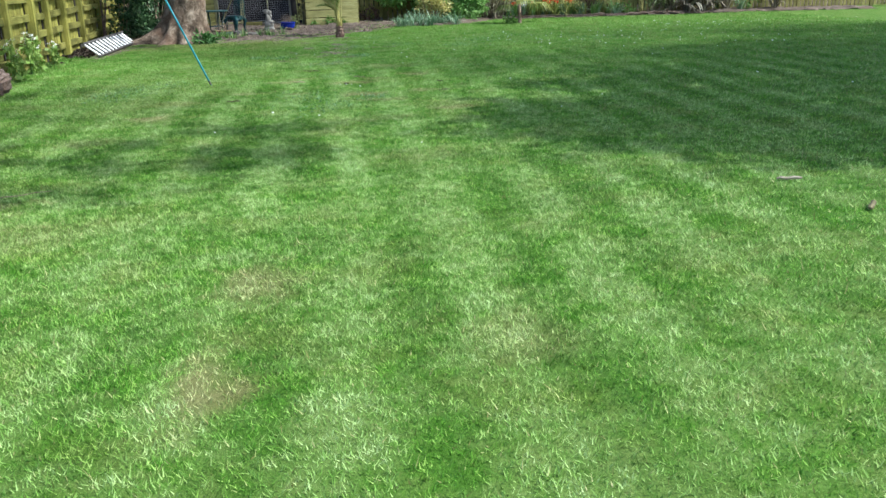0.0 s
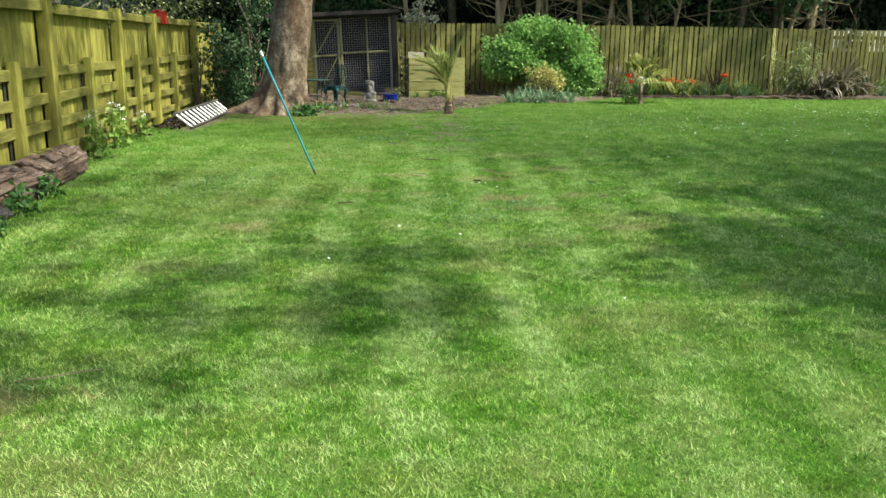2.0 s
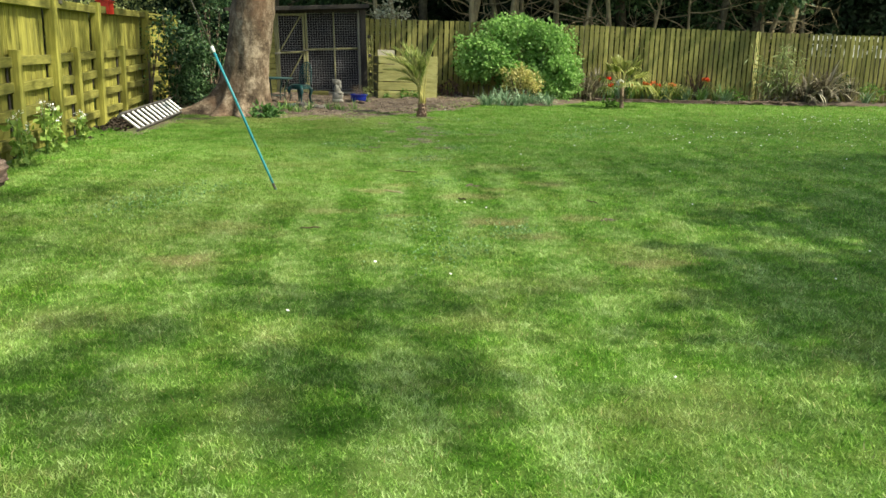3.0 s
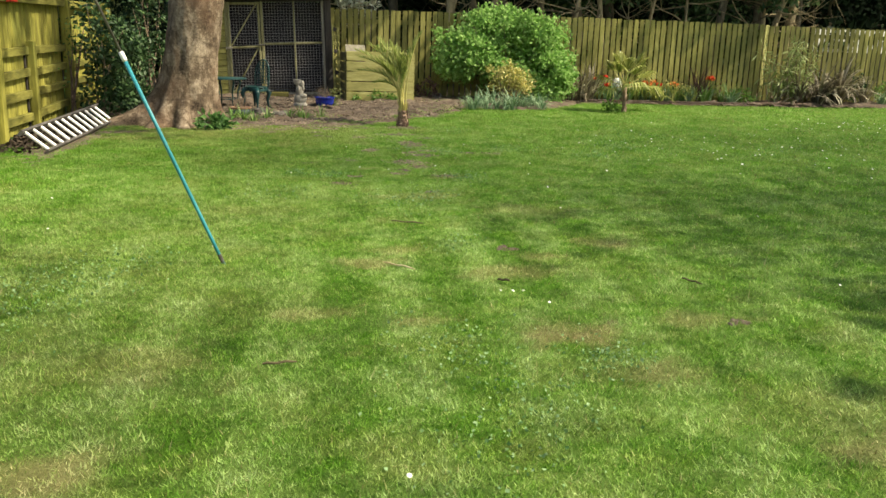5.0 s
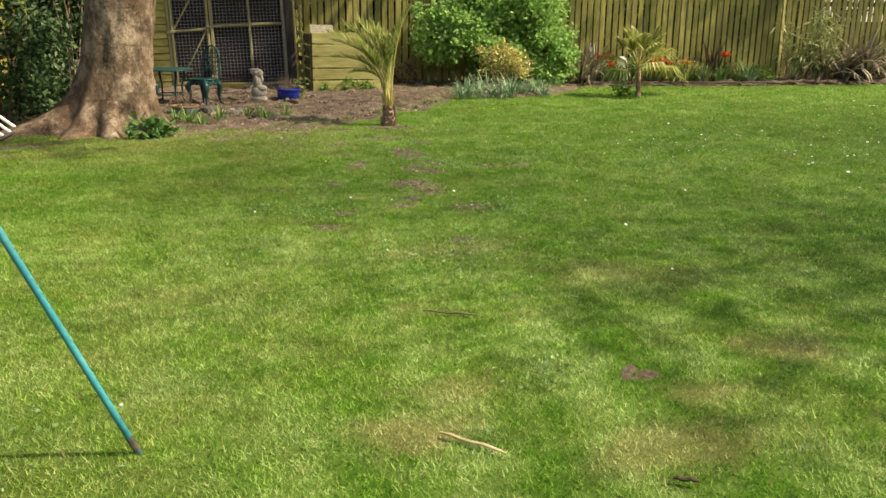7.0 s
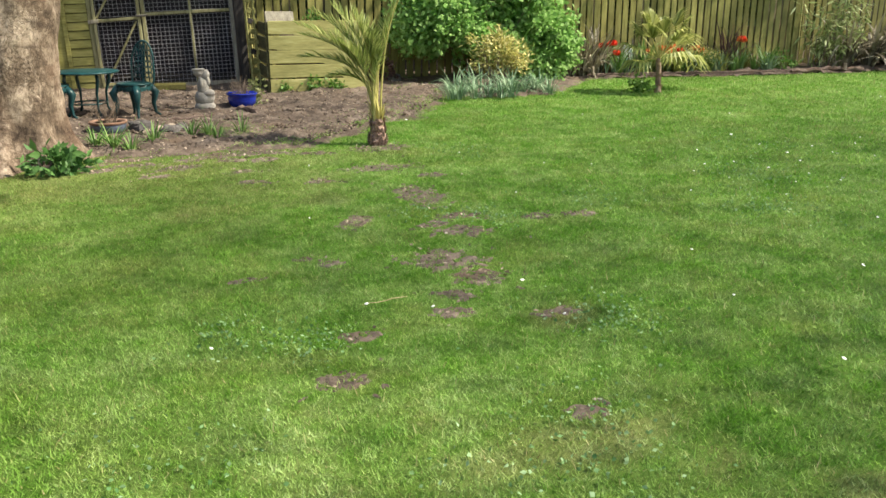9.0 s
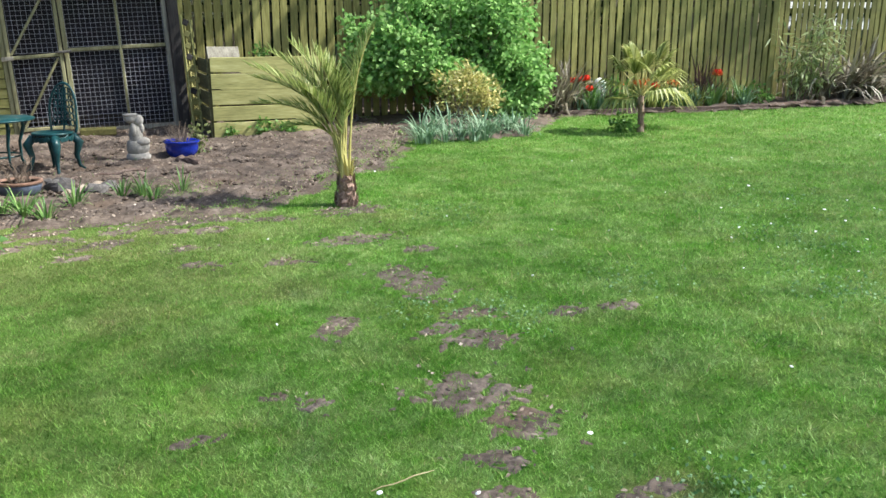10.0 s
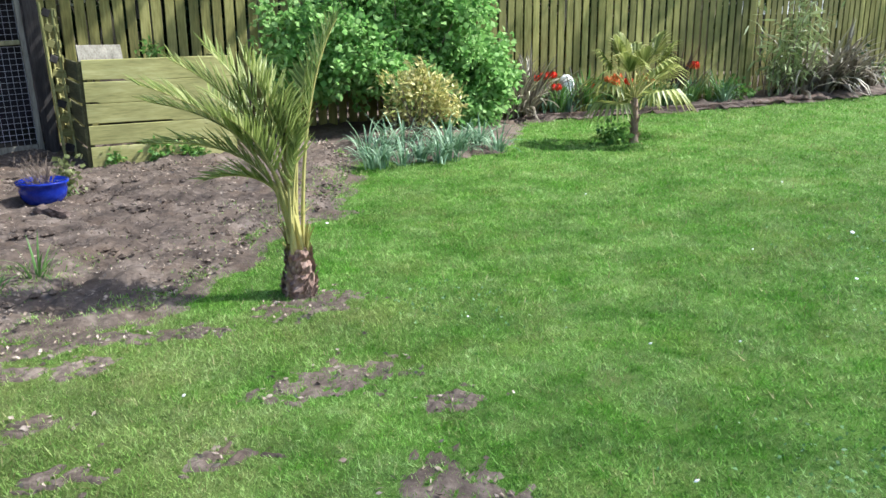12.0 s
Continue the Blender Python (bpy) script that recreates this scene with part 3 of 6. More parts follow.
# ---- fences ----
def left_fence():
    """Tall boarded fence with heavy posts, a capping rail and three lower rails between short posts."""
    f = thing("boarded_fence", "tall green-stained timber fence with heavy posts and lower rails", "fence", at=(-3.53, 6, 0))
    tall, short = [2.9, 5.2, 7.5, 9.81, 12.12, 14.75, 16.8, 20.3, 23.4], [4.0, 6.4, 8.65, 11.17, 13.42, 15.66, 18.28, 21.9]
    rnd = random.Random(3)
    boards = []
    for k in range(4):
        w = 0.112 + 0.004 * k
        boards.append(Shape().plank((0, 0, 0), (0, 0, 1.565 + 0.006 * k), w, 0.02, (0, 1, 0.0), 0.004).mesh("board", M["left_wood"]))
    cuts = sorted(tall + short)
    for a, b in zip(tall, tall[1:] + [24.6]):
        # the boards of a bay stop a little short of its far post
        n = int((b - a - 0.06) / 0.121)
        for i in range(n):
            ob = new("board", boards[rnd.randrange(4)])
            ob.parent = f
            ob.location = (rnd.uniform(-0.005, 0.005), a - 6 + 0.055 + (i + 0.5) * (b - a - 0.155) / n, 0.02)
            ob.rotation_euler = (rnd.uniform(-0.006, 0.006), 0, rnd.uniform(-0.02, 0.02))
            ob.scale = (1, (b - a - 0.155) / n / 0.126, 1)
    # dark strips added behind the board gaps so that these read as shade
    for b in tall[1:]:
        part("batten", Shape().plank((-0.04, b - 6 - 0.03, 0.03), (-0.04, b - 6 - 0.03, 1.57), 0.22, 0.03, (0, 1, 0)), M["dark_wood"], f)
    for py in tall:
        lean = rnd.uniform(-0.02, 0.02)
        part("tall_post", Shape().plank((0.08, py - 6, -0.1), (0.08, py - 6 + lean, 1.67), 0.14, 0.12, (0, 1, 0), 0.008), M["left_wood"], f)
    for py in short:
        # added dark strip stands in for the shade line beside the short post
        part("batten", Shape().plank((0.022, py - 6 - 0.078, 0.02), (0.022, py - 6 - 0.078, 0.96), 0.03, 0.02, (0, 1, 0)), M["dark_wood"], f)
        part("short_post", Shape().plank((0.085, py - 6, -0.1), (0.085, py - 6 + rnd.uniform(-0.01, 0.01), 1.09), 0.12, 0.09, (0, 1, 0), 0.008), M["left_wood"], f)
    for a, b in zip(tall, tall[1:]):
        part("capping_rail", Shape().plank((0.06, a - 6 + 0.07, 1.585), (0.06, b - 6 - 0.07, 1.585 + rnd.uniform(-0.015, 0.015)), 0.10, 0.09, (0, 0, 1), 0.006), M["left_rail"], f)
    for a, b in zip(cuts, cuts[1:]):
        for z in (0.975, 0.715, 0.46, 0.19):
            s = rnd.uniform(-0.012, 0.012)
            part("rail", Shape().plank((0.042, a - 6 + 0.055, z + s), (0.042, b - 6 - 0.055, z - s), 0.10, 0.06, (0, 0, 1), 0.006), M["left_rail"], f)
    return f


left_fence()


def slat_fence(label, a, b, top_a, top_b, seed, wood="back_wood"):
    """Close-set upright slats on two rear rails, with posts behind."""
    a, b = Vector((*a, 0)), Vector((*b, 0))
    run = (b - a).length
    f = thing("slatted_fence", label, "fence", at=a)
    f.rotation_euler = (0, 0, math.atan2((b - a).y, (b - a).x))
    rnd = random.Random(seed)
    kinds = [Shape().plank((0, 0, 0), (0, 0, h), w, 0.020, (1, 0, 0), 0.004).mesh("slat", M[wood]) for h, w in ((1.0, 0.094), (1.0, 0.099), (1.0, 0.102), (1.0, 0.092))]
    n = max(1, int(run / 0.1235))
    for i in range(n):
        k = (i + 0.5) / n
        ob = new("slat", kinds[rnd.randrange(4)])
        ob.parent = f
        ob.location = (k * run, rnd.uniform(-0.004, 0.004), 0.05)
        ob.rotation_euler = (rnd.uniform(-0.004, 0.004), rnd.uniform(-0.006, 0.006), rnd.uniform(-0.03, 0.03))
        ob.scale = (1, 1, top_a + (top_b - top_a) * k - 0.05 + rnd.uniform(-0.012, 0.012))
    for z in (0.35, 1.52):
        part("rail", Shape().plank((0, 0.045, z), (run, 0.045, z), 0.09, 0.05, (0, 0, 1)), M["back_wood"], f)
    x = 0.0
    while x <= run + 0.01:
        part("post", Shape().plank((x, 0.11, -0.1), (x, 0.11, 1.62), 0.09, 0.09, (1, 0, 0)), M["back_wood"], f)
        x += 2.4
    return f


slat_fence("weathered slatted timber fence along the back border", (0.62, 24.78), (10.05, 24.27), 1.76, 1.73, 5)
# Paler wood puts the sunlight on this turned face into its colour.
slat_fence("short return of slatted fence in a sunlit tone", (10.09, 24.29), (10.40, 24.66), 1.72, 1.72, 6, "box_wood")
slat_fence("slatted timber fence behind the bamboo and strap-leaved plants", (10.44, 24.68), (18.5, 24.45), 1.72, 1.70, 7)


# ---- shed and aviary ----
def aviary():
    f = thing("aviary", "timber aviary with wire mesh front, door and shiplap store", "aviary", at=(-0.03, 24.33, 0))
    f.rotation_euler = (0, -0.036, 0)
    y0 = 0.0
    for x in (-2.08, -1.30, -0.62, 0.56):
        part("post", Shape().plank((x, y0 + 0.03, 0), (x, y0 + 0.03, 1.9), 0.05, 0.05, (1, 0, 0)), M["frame_wood"] if x < 0.5 else M["grey_wood"], f)
    part("mullion", Shape().plank((0.0, y0 + 0.02, 0.08), (0.0, y0 + 0.02, 1.86), 0.032, 0.035, (1, 0, 0)), M["frame_wood"], f)
    part("mid_rail", Shape().plank((-0.59, y0 + 0.025, 1.045), (0.53, y0 + 0.025, 1.06), 0.045, 0.035, (0, 0, 1)), M["frame_wood"], f)
    part("bottom_rail", Shape().plank((-0.59, y0 + 0.025, 0.05), (0.53, y0 + 0.025, 0.05), 0.09, 0.045, (0, 0, 1)), M["grey_wood"], f)
    part("top_rail", Shape().plank((-2.05, y0 + 0.03, 1.87), (0.6, y0 + 0.03, 1.89), 0.08, 0.05, (0, 0, 1)), M["dark_wood"], f)
    part("corner_post", Shape().plank((0.66, y0 - 0.02, 0), (0.66, y0 + 0.0, 1.92), 0.13, 0.08, (1, 0, 0)), M["dark_wood"], f)

    def mesh_panel(x0, x1, z0, z1, parent, yy, step=0.052):
        s = Shape()
        n = int((x1 - x0) / step)
        for i in range(n + 1):
            x = x0 + (x1 - x0) * i / n
            s.plank((x, yy, z0), (x, yy, z1), 0.0034, 0.003, (1, 0, 0), 0.001)
        n = int((z1 - z0) / step)
        for i in range(n + 1):
            z = z0 + (z1 - z0) * i / n
            s.plank((x0, yy + 0.004, z), (x1, yy + 0.004, z), 0.0034, 0.003, (0, 0, 1), 0.001)
        part("wire_mesh", s, M["wire"], parent)

    mesh_panel(-0.59, -0.02, 1.08, 1.84, f, y0 + 0.05)
    mesh_panel(0.02, 0.53, 1.08, 1.84, f, y0 + 0.05)
    mesh_panel(-0.59, -0.02, 0.09, 1.02, f, y0 + 0.05)
    mesh_panel(0.02, 0.53, 0.09, 1.02, f, y0 + 0.05)
    d = part("mesh_door", Shape().plank((-1.25, y0 + 0.0, 0.1), (-1.25, y0 + 0.0, 1.84), 0.042, 0.03, (1, 0, 0)).plank((-0.68, y0, 0.1), (-0.68, y0, 1.84), 0.042, 0.03, (1, 0, 0))
             .plank((-1.25, y0 + 0.004, 0.98), (-0.68, y0 + 0.004, 1.0), 0.042, 0.03, (0, 0, 1)).plank((-1.25, y0 + 0.004, 0.13), (-0.68, y0 + 0.004, 0.13), 0.042, 0.03, (0, 0, 1))
             .plank((-1.25, y0 + 0.004, 1.81), (-0.68, y0 + 0.004, 1.81), 0.042, 0.03, (0, 0, 1)), M["frame_wood"], f)
    part("brace", Shape().plank((-1.22, y0 - 0.006, 1.02), (-0.72, y0 - 0.006, 1.80), 0.03, 0.018, (0, 0, 1)).plank((-1.2, y0 - 0.006, 0.15), (-0.72, y0 - 0.006, 0.96), 0.03, 0.018, (0, 0, 1)), M["frame_wood"], d)
    mesh_panel(-1.22, -0.71, 1.03, 1.79, d, y0 + 0.03)
    mesh_panel(-1.22, -0.71, 0.16, 0.96, d, y0 + 0.03)
    part("bolt", Shape().plank((-0.72, y0 - 0.03, 1.03), (-0.56, y0 - 0.03, 1.03), 0.03, 0.03, (0, 0, 1)), M["steel_dark"], d, "dark steel bolt")
    part("hinge", Shape().plank((-1.33, y0 - 0.03, 0.97), (-1.2, y0 - 0.03, 0.98), 0.05, 0.02, (0, 0, 1)), M["grey_wood"], d, "grey weathered hinge")
    for i in range(16):
        z = 0.06 + i * 0.115
        part("shiplap_board", Shape().plank((-1.6, y0 + 0.03 - 0.004 * (i % 2), z + 0.055), (-1.33, y0 + 0.03, z + 0.055), 0.108, 0.024, (0, 0.12, 1), 0.004), M["shed_wood"], f)
    s = part("store_door", Shape().plank((-1.84, y0 + 0.02, 0.05), (-1.84, y0 + 0.02, 1.84), 0.42, 0.03, (1, 0, 0)), M["shed_wood"], f)
    part("cover_strip", Shape().plank((-1.63, y0 - 0.005, 0.05), (-1.63, y0 - 0.005, 1.84), 0.06, 0.02, (1, 0, 0)).plank((-1.97, y0 - 0.005, 0.05), (-1.97, y0 - 0.005, 1.84), 0.07, 0.02, (1, 0, 0)), M["shed_wood"], s)
    part("latch", Shape().plank((-1.80, y0 - 0.02, 1.13), (-1.68, y0 - 0.02, 1.13), 0.035, 0.02, (0, 0, 1)).tube([(-1.76, y0 - 0.03, 1.16), (-1.76, y0 - 0.07, 1.12), (-1.76, y0 - 0.03, 1.08)], 0.01), M["wire"], s, "grey metal latch")
    part("side_wall", Shape().plank((-2.1, y0 + 0.05, 0.95), (-2.1, y0 + 1.9, 0.95), 1.8, 0.03, (0, 0, 1)), M["dark_wood"], f)
    part("side_wall", Shape().plank((0.64, y0 + 0.06, 0.95), (0.64, y0 + 0.40, 0.95), 1.8, 0.03, (0, 0, 1)), M["dark_wood"], f)
    part("back_wall", Shape().plank((-2.1, y0 + 1.92, 0.95), (0.66, y0 + 1.92, 0.95), 1.86, 0.03, (0, 0, 1)), M["dark_inside"], f)
    part("partition", Shape().plank((-1.32, y0 + 0.08, 0.95), (-1.32, y0 + 1.88, 0.95), 1.8, 0.03, (0, 0, 1)), M["dark_inside"], f)
    part("partition", Shape().plank((0.62, y0 + 0.45, 0.95), (0.62, y0 + 1.88, 0.95), 1.8, 0.03, (0, 0, 1)), M["dark_inside"], f)
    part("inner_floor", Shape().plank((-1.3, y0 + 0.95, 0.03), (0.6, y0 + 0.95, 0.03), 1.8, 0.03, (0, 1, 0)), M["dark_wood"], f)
    part("roof", Shape().plank((-2.35, y0 + 0.9, 1.93), (0.80, y0 + 0.9, 2.0), 2.3, 0.05, (0, 1, 0.0), 0.01), M["felt"], f)
    part("fascia", Shape().plank((-2.35, y0 - 0.265, 1.915), (0.80, y0 - 0.265, 1.985), 0.09, 0.02, (0, 0, 1)), M["dark_wood"], f)
    return f


aviary()


def compost_box():
    f = thing("compost_box", "green-stained timber board compost box with gaps", "compost bin", at=(0.85, 23.29, 0))
    gaps = [(0.012, 0.02), (0.020, 0.98), (0.017, 0.72), (0.016, 0.10), (0.018, 0.34)]
    for i, (gap, run) in enumerate(gaps):
        z = 0.01 + i * 0.189
        rows = [[(x, y, zz) for y, zz in ((0.014, z + low), (-0.010, z + low), (-0.014, z + low + 0.004), (-0.014, z + 0.182), (-0.010, z + 0.187), (0.014, z + 0.187))]
                for x, low in ((0.012, gap), (run, gap * 0.8), (run + 0.03, 0.0), (1.30, 0.0))]
        part("board", Shape().ring_loft(rows), M["box_wood"], f)
        part("side_board", Shape().plank((-0.012, 0.02, z + 0.085), (-0.035, 0.90, z + 0.085), 0.158, 0.022, (0, 0, 1), 0.004), M["box_shaded"], f, "box board in a shaded tone")
        part("side_board", Shape().plank((1.31, 0.03, z + 0.085), (1.31, 0.90, z + 0.085), 0.17, 0.022, (0, 0, 1), 0.004), M["box_wood"], f)
    for x in (0.02, 1.28):
        part("corner_post", Shape().plank((x, 0.05, 0), (x, 0.05, 0.94), 0.06, 0.06, (1, 0, 0)), M["box_shaded"], f)
    part("top_board", Shape().plank((0.0, 0.10, 0.995), (0.37, 0.13, 0.99), 0.17, 0.03, (0, 0.55, 1)), M["grey_wood"], f, "raised weathered grey end board")
    part("fill", Shape().blob((0.66, 0.5, 0.5), (0.58, 0.40, 0.38), 0.1, 2), M["soil"], f, "dark garden waste")
    return f


compost_box()


def pallet():
    f = thing("pallet", "narrow slatted wooden pallet stood on edge beside the aviary", "pallet", at=(0.735, 24.24, 0.02))
    f.rotation_euler = (0, radians(-2.6), radians(4))
    rnd = random.Random(19)
    for y in (-0.20, 0.20):
        part("stile", Shape().plank((-0.045, y, 0.0), (-0.045, y, 1.42), 0.022, 0.06, (1, 0, 0)), M["box_wood"], f)
        part("stile", Shape().plank((0.055, y, 0.0), (0.055, y, 1.36), 0.02, 0.06, (1, 0, 0)), M["box_wood"], f)
    for i in range(10):
        z = 0.08 + i * 0.138
        part("slat", Shape().plank((0.075, -0.25, z), (0.075, 0.25, z), 0.07, 0.016, (0, 0, 1)), M["box_wood"], f)
        part("block", Shape().plank((-0.03, -0.205, z + 0.02), (0.04 + rnd.uniform(-0.02, 0.012), -0.205, z - 0.01), 0.07, 0.05, (0, 0, 1)), M["shed_wood"] if i % 3 else M["dark_wood"], f)
    return f


pallet()


# ---- trees ----
def crown_points(rng, balls, n):
    """Points through a set of leafy clumps: centre and radii each."""
    vol = np.array([b[3] * b[4] * b[5] for b in balls])
    pick = rng.choice(len(balls), n, p=vol / vol.sum())
    d = rng.normal(0, 1, (n, 3))
    d /= np.linalg.norm(d, axis=1)[:, None]
    r = rng.uniform(0.35, 1.0, n) ** 0.5
    arr = np.array(balls)
    return arr[pick, :3] + d * r[:, None] * arr[pick, 3:6], d


def limb(shape, rng, start, way, length, r0, depth, tips, spread=0.55):
    """A limb that bends and forks."""
    pts, radii, p, d = [Vector(start)], [r0], Vector(start), unit(way)
    for i in range(4):
        d = (d + Vector(rng.normal(0, 0.14, 3)) + Vector((0, 0, 0.05))).normalized()
        p = p + d * (length / 4)
        pts.append(p.copy())
        radii.append(r0 * (1 - 0.14 * (i + 1)))
    shape.tube(pts, radii, 7 if r0 > 0.05 else 5)
    if depth == 0:
        tips.append(pts[-1])
        return
    for _ in range(3 if depth > 1 else 2):
        k = int(rng.integers(2, 5))
        limb(shape, rng, pts[k], d + Vector(rng.normal(0, spread, 3)), length * rng.uniform(0.55, 0.8), radii[k] * 0.62, depth - 1, tips, spread)


def garden_tree():
    """The broad old trunk in the lawn's corner, with spreading roots."""
    f = thing("garden_tree", "broad old tree trunk with plated grey-brown bark and flaring roots", "tree", at=(-1.66, 19.25, 0))
    rings = []
    sides = 72
    for i in range(88):
        z = -0.12 + 0.04 * i if i < 70 else 2.68 + 0.28 * (i - 70)
        core = 0.352 - 0.006 * min(max(z, 0), 2.5) - 0.012 * max(z - 2.5, 0)
        cx = -0.05 + 0.125 * max(z - 0.25, 0) if z < 4 else 0.419 + 0.10 * (z - 4)
        row = []
        for k in range(sides):
            a = k * math.tau / sides
            flare = 0.0
            for ra, size, wid in ((math.pi * 1.04, 0.86, 0.40), (math.pi * 1.30, 0.36, 0.22), (math.pi * 1.50, 0.30, 0.22), (math.pi * 1.72, 0.34, 0.26), (0.0, 0.18, 0.3), (math.pi * 0.5, 0.4, 0.5)):
                da = math.atan2(math.sin(a - ra), math.cos(a - ra))
                flare += size * math.exp(-(da / wid) ** 2) * math.exp(-max(z, 0) / (0.17 if size < 0.5 else 0.20))
            flare += 0.092 * math.exp(-max(z, 0) / 0.5)
            flare += 0.035 * math.exp(-max(z, 0) / 0.7) * noise.noise(Vector((math.cos(a) * 3.4, math.sin(a) * 3.4, z * 0.7)))
            bump = 0.018 * noise.noise(Vector((math.cos(a) * 2.2, math.sin(a) * 2.2, z * 1.6))) + 0.018 * noise.noise(Vector((math.cos(a) * 6, math.sin(a) * 6, z * 4))) + 0.010 * noise.noise(Vector((math.cos(a) * 15, math.sin(a) * 15, z * 9)))
            r = core + flare + bump
            row.append((cx + r * math.cos(a), r * math.sin(a), z))
        rings.append(row)
    part("trunk", Shape().ring_loft(rings), M["plated_bark"], f, smooth=True)
    rng = np.random.default_rng(11)
    s, tips = Shape(), []
    for way in ((0.7, 0.2, 1.0), (-0.6, 0.5, 1.0), (-0.2, -0.7, 1.1), (0.3, 0.6, 1.2), (-0.7, -0.2, 0.9)):
        limb(s, rng, (0.74, 0, 7.2), way, 3.4, 0.15, 3, tips)
    part("limbs", s, M["bark"], f, smooth=True)
    pts = np.array([tuple(t) for t in tips])
    pick = rng.integers(0, len(pts), 5000)
    cloud = pts[pick] + rng.normal(0, 0.35, (5000, 3))
    ob = new("crown", leaf_mesh("crown", cloud, rng.normal(0, 1, (5000, 3)), 0.14, 0.09, M["tree_leaf"], rng))
    ob.parent = f
    return f


garden_tree()


def shade_tree(at, top, falls, n, leaf, puff, girth, seed, label):
    """A tall unseen tree added beside the lawn to shade it. falls: where the shade of each of its leaf clumps falls on
    the lawn, as x, y, and the clump's half widths.
    """
    f = thing("shade_tree", label, "tree", "tall trees beside the lawn", at=at)
    rng = np.random.default_rng(seed)
    hubs = []
    for gx, gy, rx, ry, count in falls:
        a, r = rng.uniform(0, math.tau, count), np.sqrt(rng.uniform(0, 1, count))
        z = top + rng.uniform(-1.3, 1.3, count)
        hubs.append(np.stack([gx + rx * r * np.cos(a) + SUN_TO.x / SUN_TO.z * z - at[0], gy + ry * r * np.sin(a) + SUN_TO.y / SUN_TO.z * z - at[1], z], 1))
    hubs = np.concatenate(hubs)
    mean = Vector(hubs.mean(0))
    fork = Vector((mean.x * 0.6, mean.y * 0.6, top * 0.62))
    part("trunk", Shape().tube([(0, 0, -0.2), (mean.x * 0.1, mean.y * 0.1, top * 0.2), (mean.x * 0.3, mean.y * 0.3, top * 0.42), fork], [girth, girth * 0.8, girth * 0.6, girth * 0.4], 10), M["bark"], f, smooth=True)
    s, tips = Shape(), []
    for k in rng.choice(len(hubs), min(len(hubs), 14), False):
        way = Vector(hubs[k]) - fork
        limb(s, rng, fork, way, way.length * 0.7, 0.012, 1, tips, 0.35)
    part("limbs", s, M["bark"], f, smooth=True)
    pick = rng.integers(0, len(hubs), n)
    cloud = hubs[pick] + rng.normal(0, puff, (n, 3))
    ob = new("crown", leaf_mesh("crown", cloud, rng.normal(0, 1, (n, 3)), leaf, leaf * 0.62, M["tree_leaf"], rng))
    ob.parent = f
    return f


def scattered(seed, x0, x1, y0, y1, n, r0, r1, stretch=1.3):
    """Small leaf clumps spread over an oblong of shade."""
    q = random.Random(seed)
    out = []
    for _ in range(n):
        r = q.uniform(r0, r1)
        out.append((q.uniform(x0, x1), q.uniform(y0, y1), r * stretch, r, 6))
    return out


shade_tree((14.2, 5.6, 0), 9.5, [(6.4, 8.0, 4.6, 1.7, 150), (3.2, 8.0, 1.5, 1.3, 44), (5.9, 10.4, 3.1, 1.3, 84), (9.5, 7.0, 3.2, 2.0, 110), (9.5, 10.3, 3.0, 1.9, 100), (4.6, 6.3, 1.8, 0.5, 24), (8.4, 12.8, 3.0, 1.8, 100), (11.5, 15.5, 3.0, 2.2, 80)], 28000, 0.26, 0.28, 0.34, 21, "tall densely leafy tree standing beside the lawn")
shade_tree((14.6, 10.0, 0), 10, [(5.6, 12.6, 4.0, 1.7, 150), (9.8, 13.2, 3.2, 2.0, 90), (2.4, 12.4, 1.6, 1.4, 30)], 11000, 0.13, 0.8, 0.34, 22, "tall tree with a loose crown further along the lawn")
# Unseen airy crown added in place of cloud, to dim lawn, bed and fence.
shade_tree((19.5, 11.0, 0), 18, [(6.6, 16.0, 6.8, 3.6, 700), (6.8, 19.0, 6.6, 3.0, 300), (0.3, 21.4, 2.6, 2.1, 150), (10.6, 24.8, 4.4, 1.3, 220), (0.3, 15.2, 1.7, 1.1, 60), (-0.2, 16.7, 1.3, 1.1, 55), (0.3, 9.9, 3.4, 0.9, 80), (-2.4, 10.9, 1.0, 1.7, 64), (3.1, 6.4, 1.3, 0.8, 26), (10.5, 15.0, 3.6, 4.0, 260)], 57000, 0.10, 0.9, 0.22, 25, "added unseen leaf screen standing in for thin cloud")
shade_tree((12.9, 3.6, 0), 10, scattered(1, -3.3, 0.1, 6.3, 8.9, 32, 0.10, 0.30, 1.5) + scattered(2, -3.4, -2.0, 9.4, 12.4, 8, 0.06, 0.16, 1.6) + [(0.75, 8.4, 0.3, 0.1, 5), (1.3, 7.75, 0.35, 0.1, 5)] + scattered(7, -1.5, 0.2, 6.9, 8.5, 9, 0.08, 0.2, 1.4), 1850, 0.15, 0.11, 0.16, 23, "tall thin-crowned tree beside the lawn")
shade_tree((14.0, 8.2, 0), 10, scattered(3, -5.2, -3.4, 7.0, 20.6, 165, 0.08, 0.24, 1.2) + scattered(4, -3.4, -1.6, 17.4, 20.8, 22, 0.08, 0.22, 1.5) + scattered(5, -3.2, -0.2, 21.6, 25.6, 30, 0.10, 0.2, 1.3) + scattered(6, 5.6, 14.0, 24.2, 25.8, 26, 0.10, 0.26, 0.7), 9000, 0.13, 0.08, 0.16, 24, "tall tree with a light open crown beside the lawn")


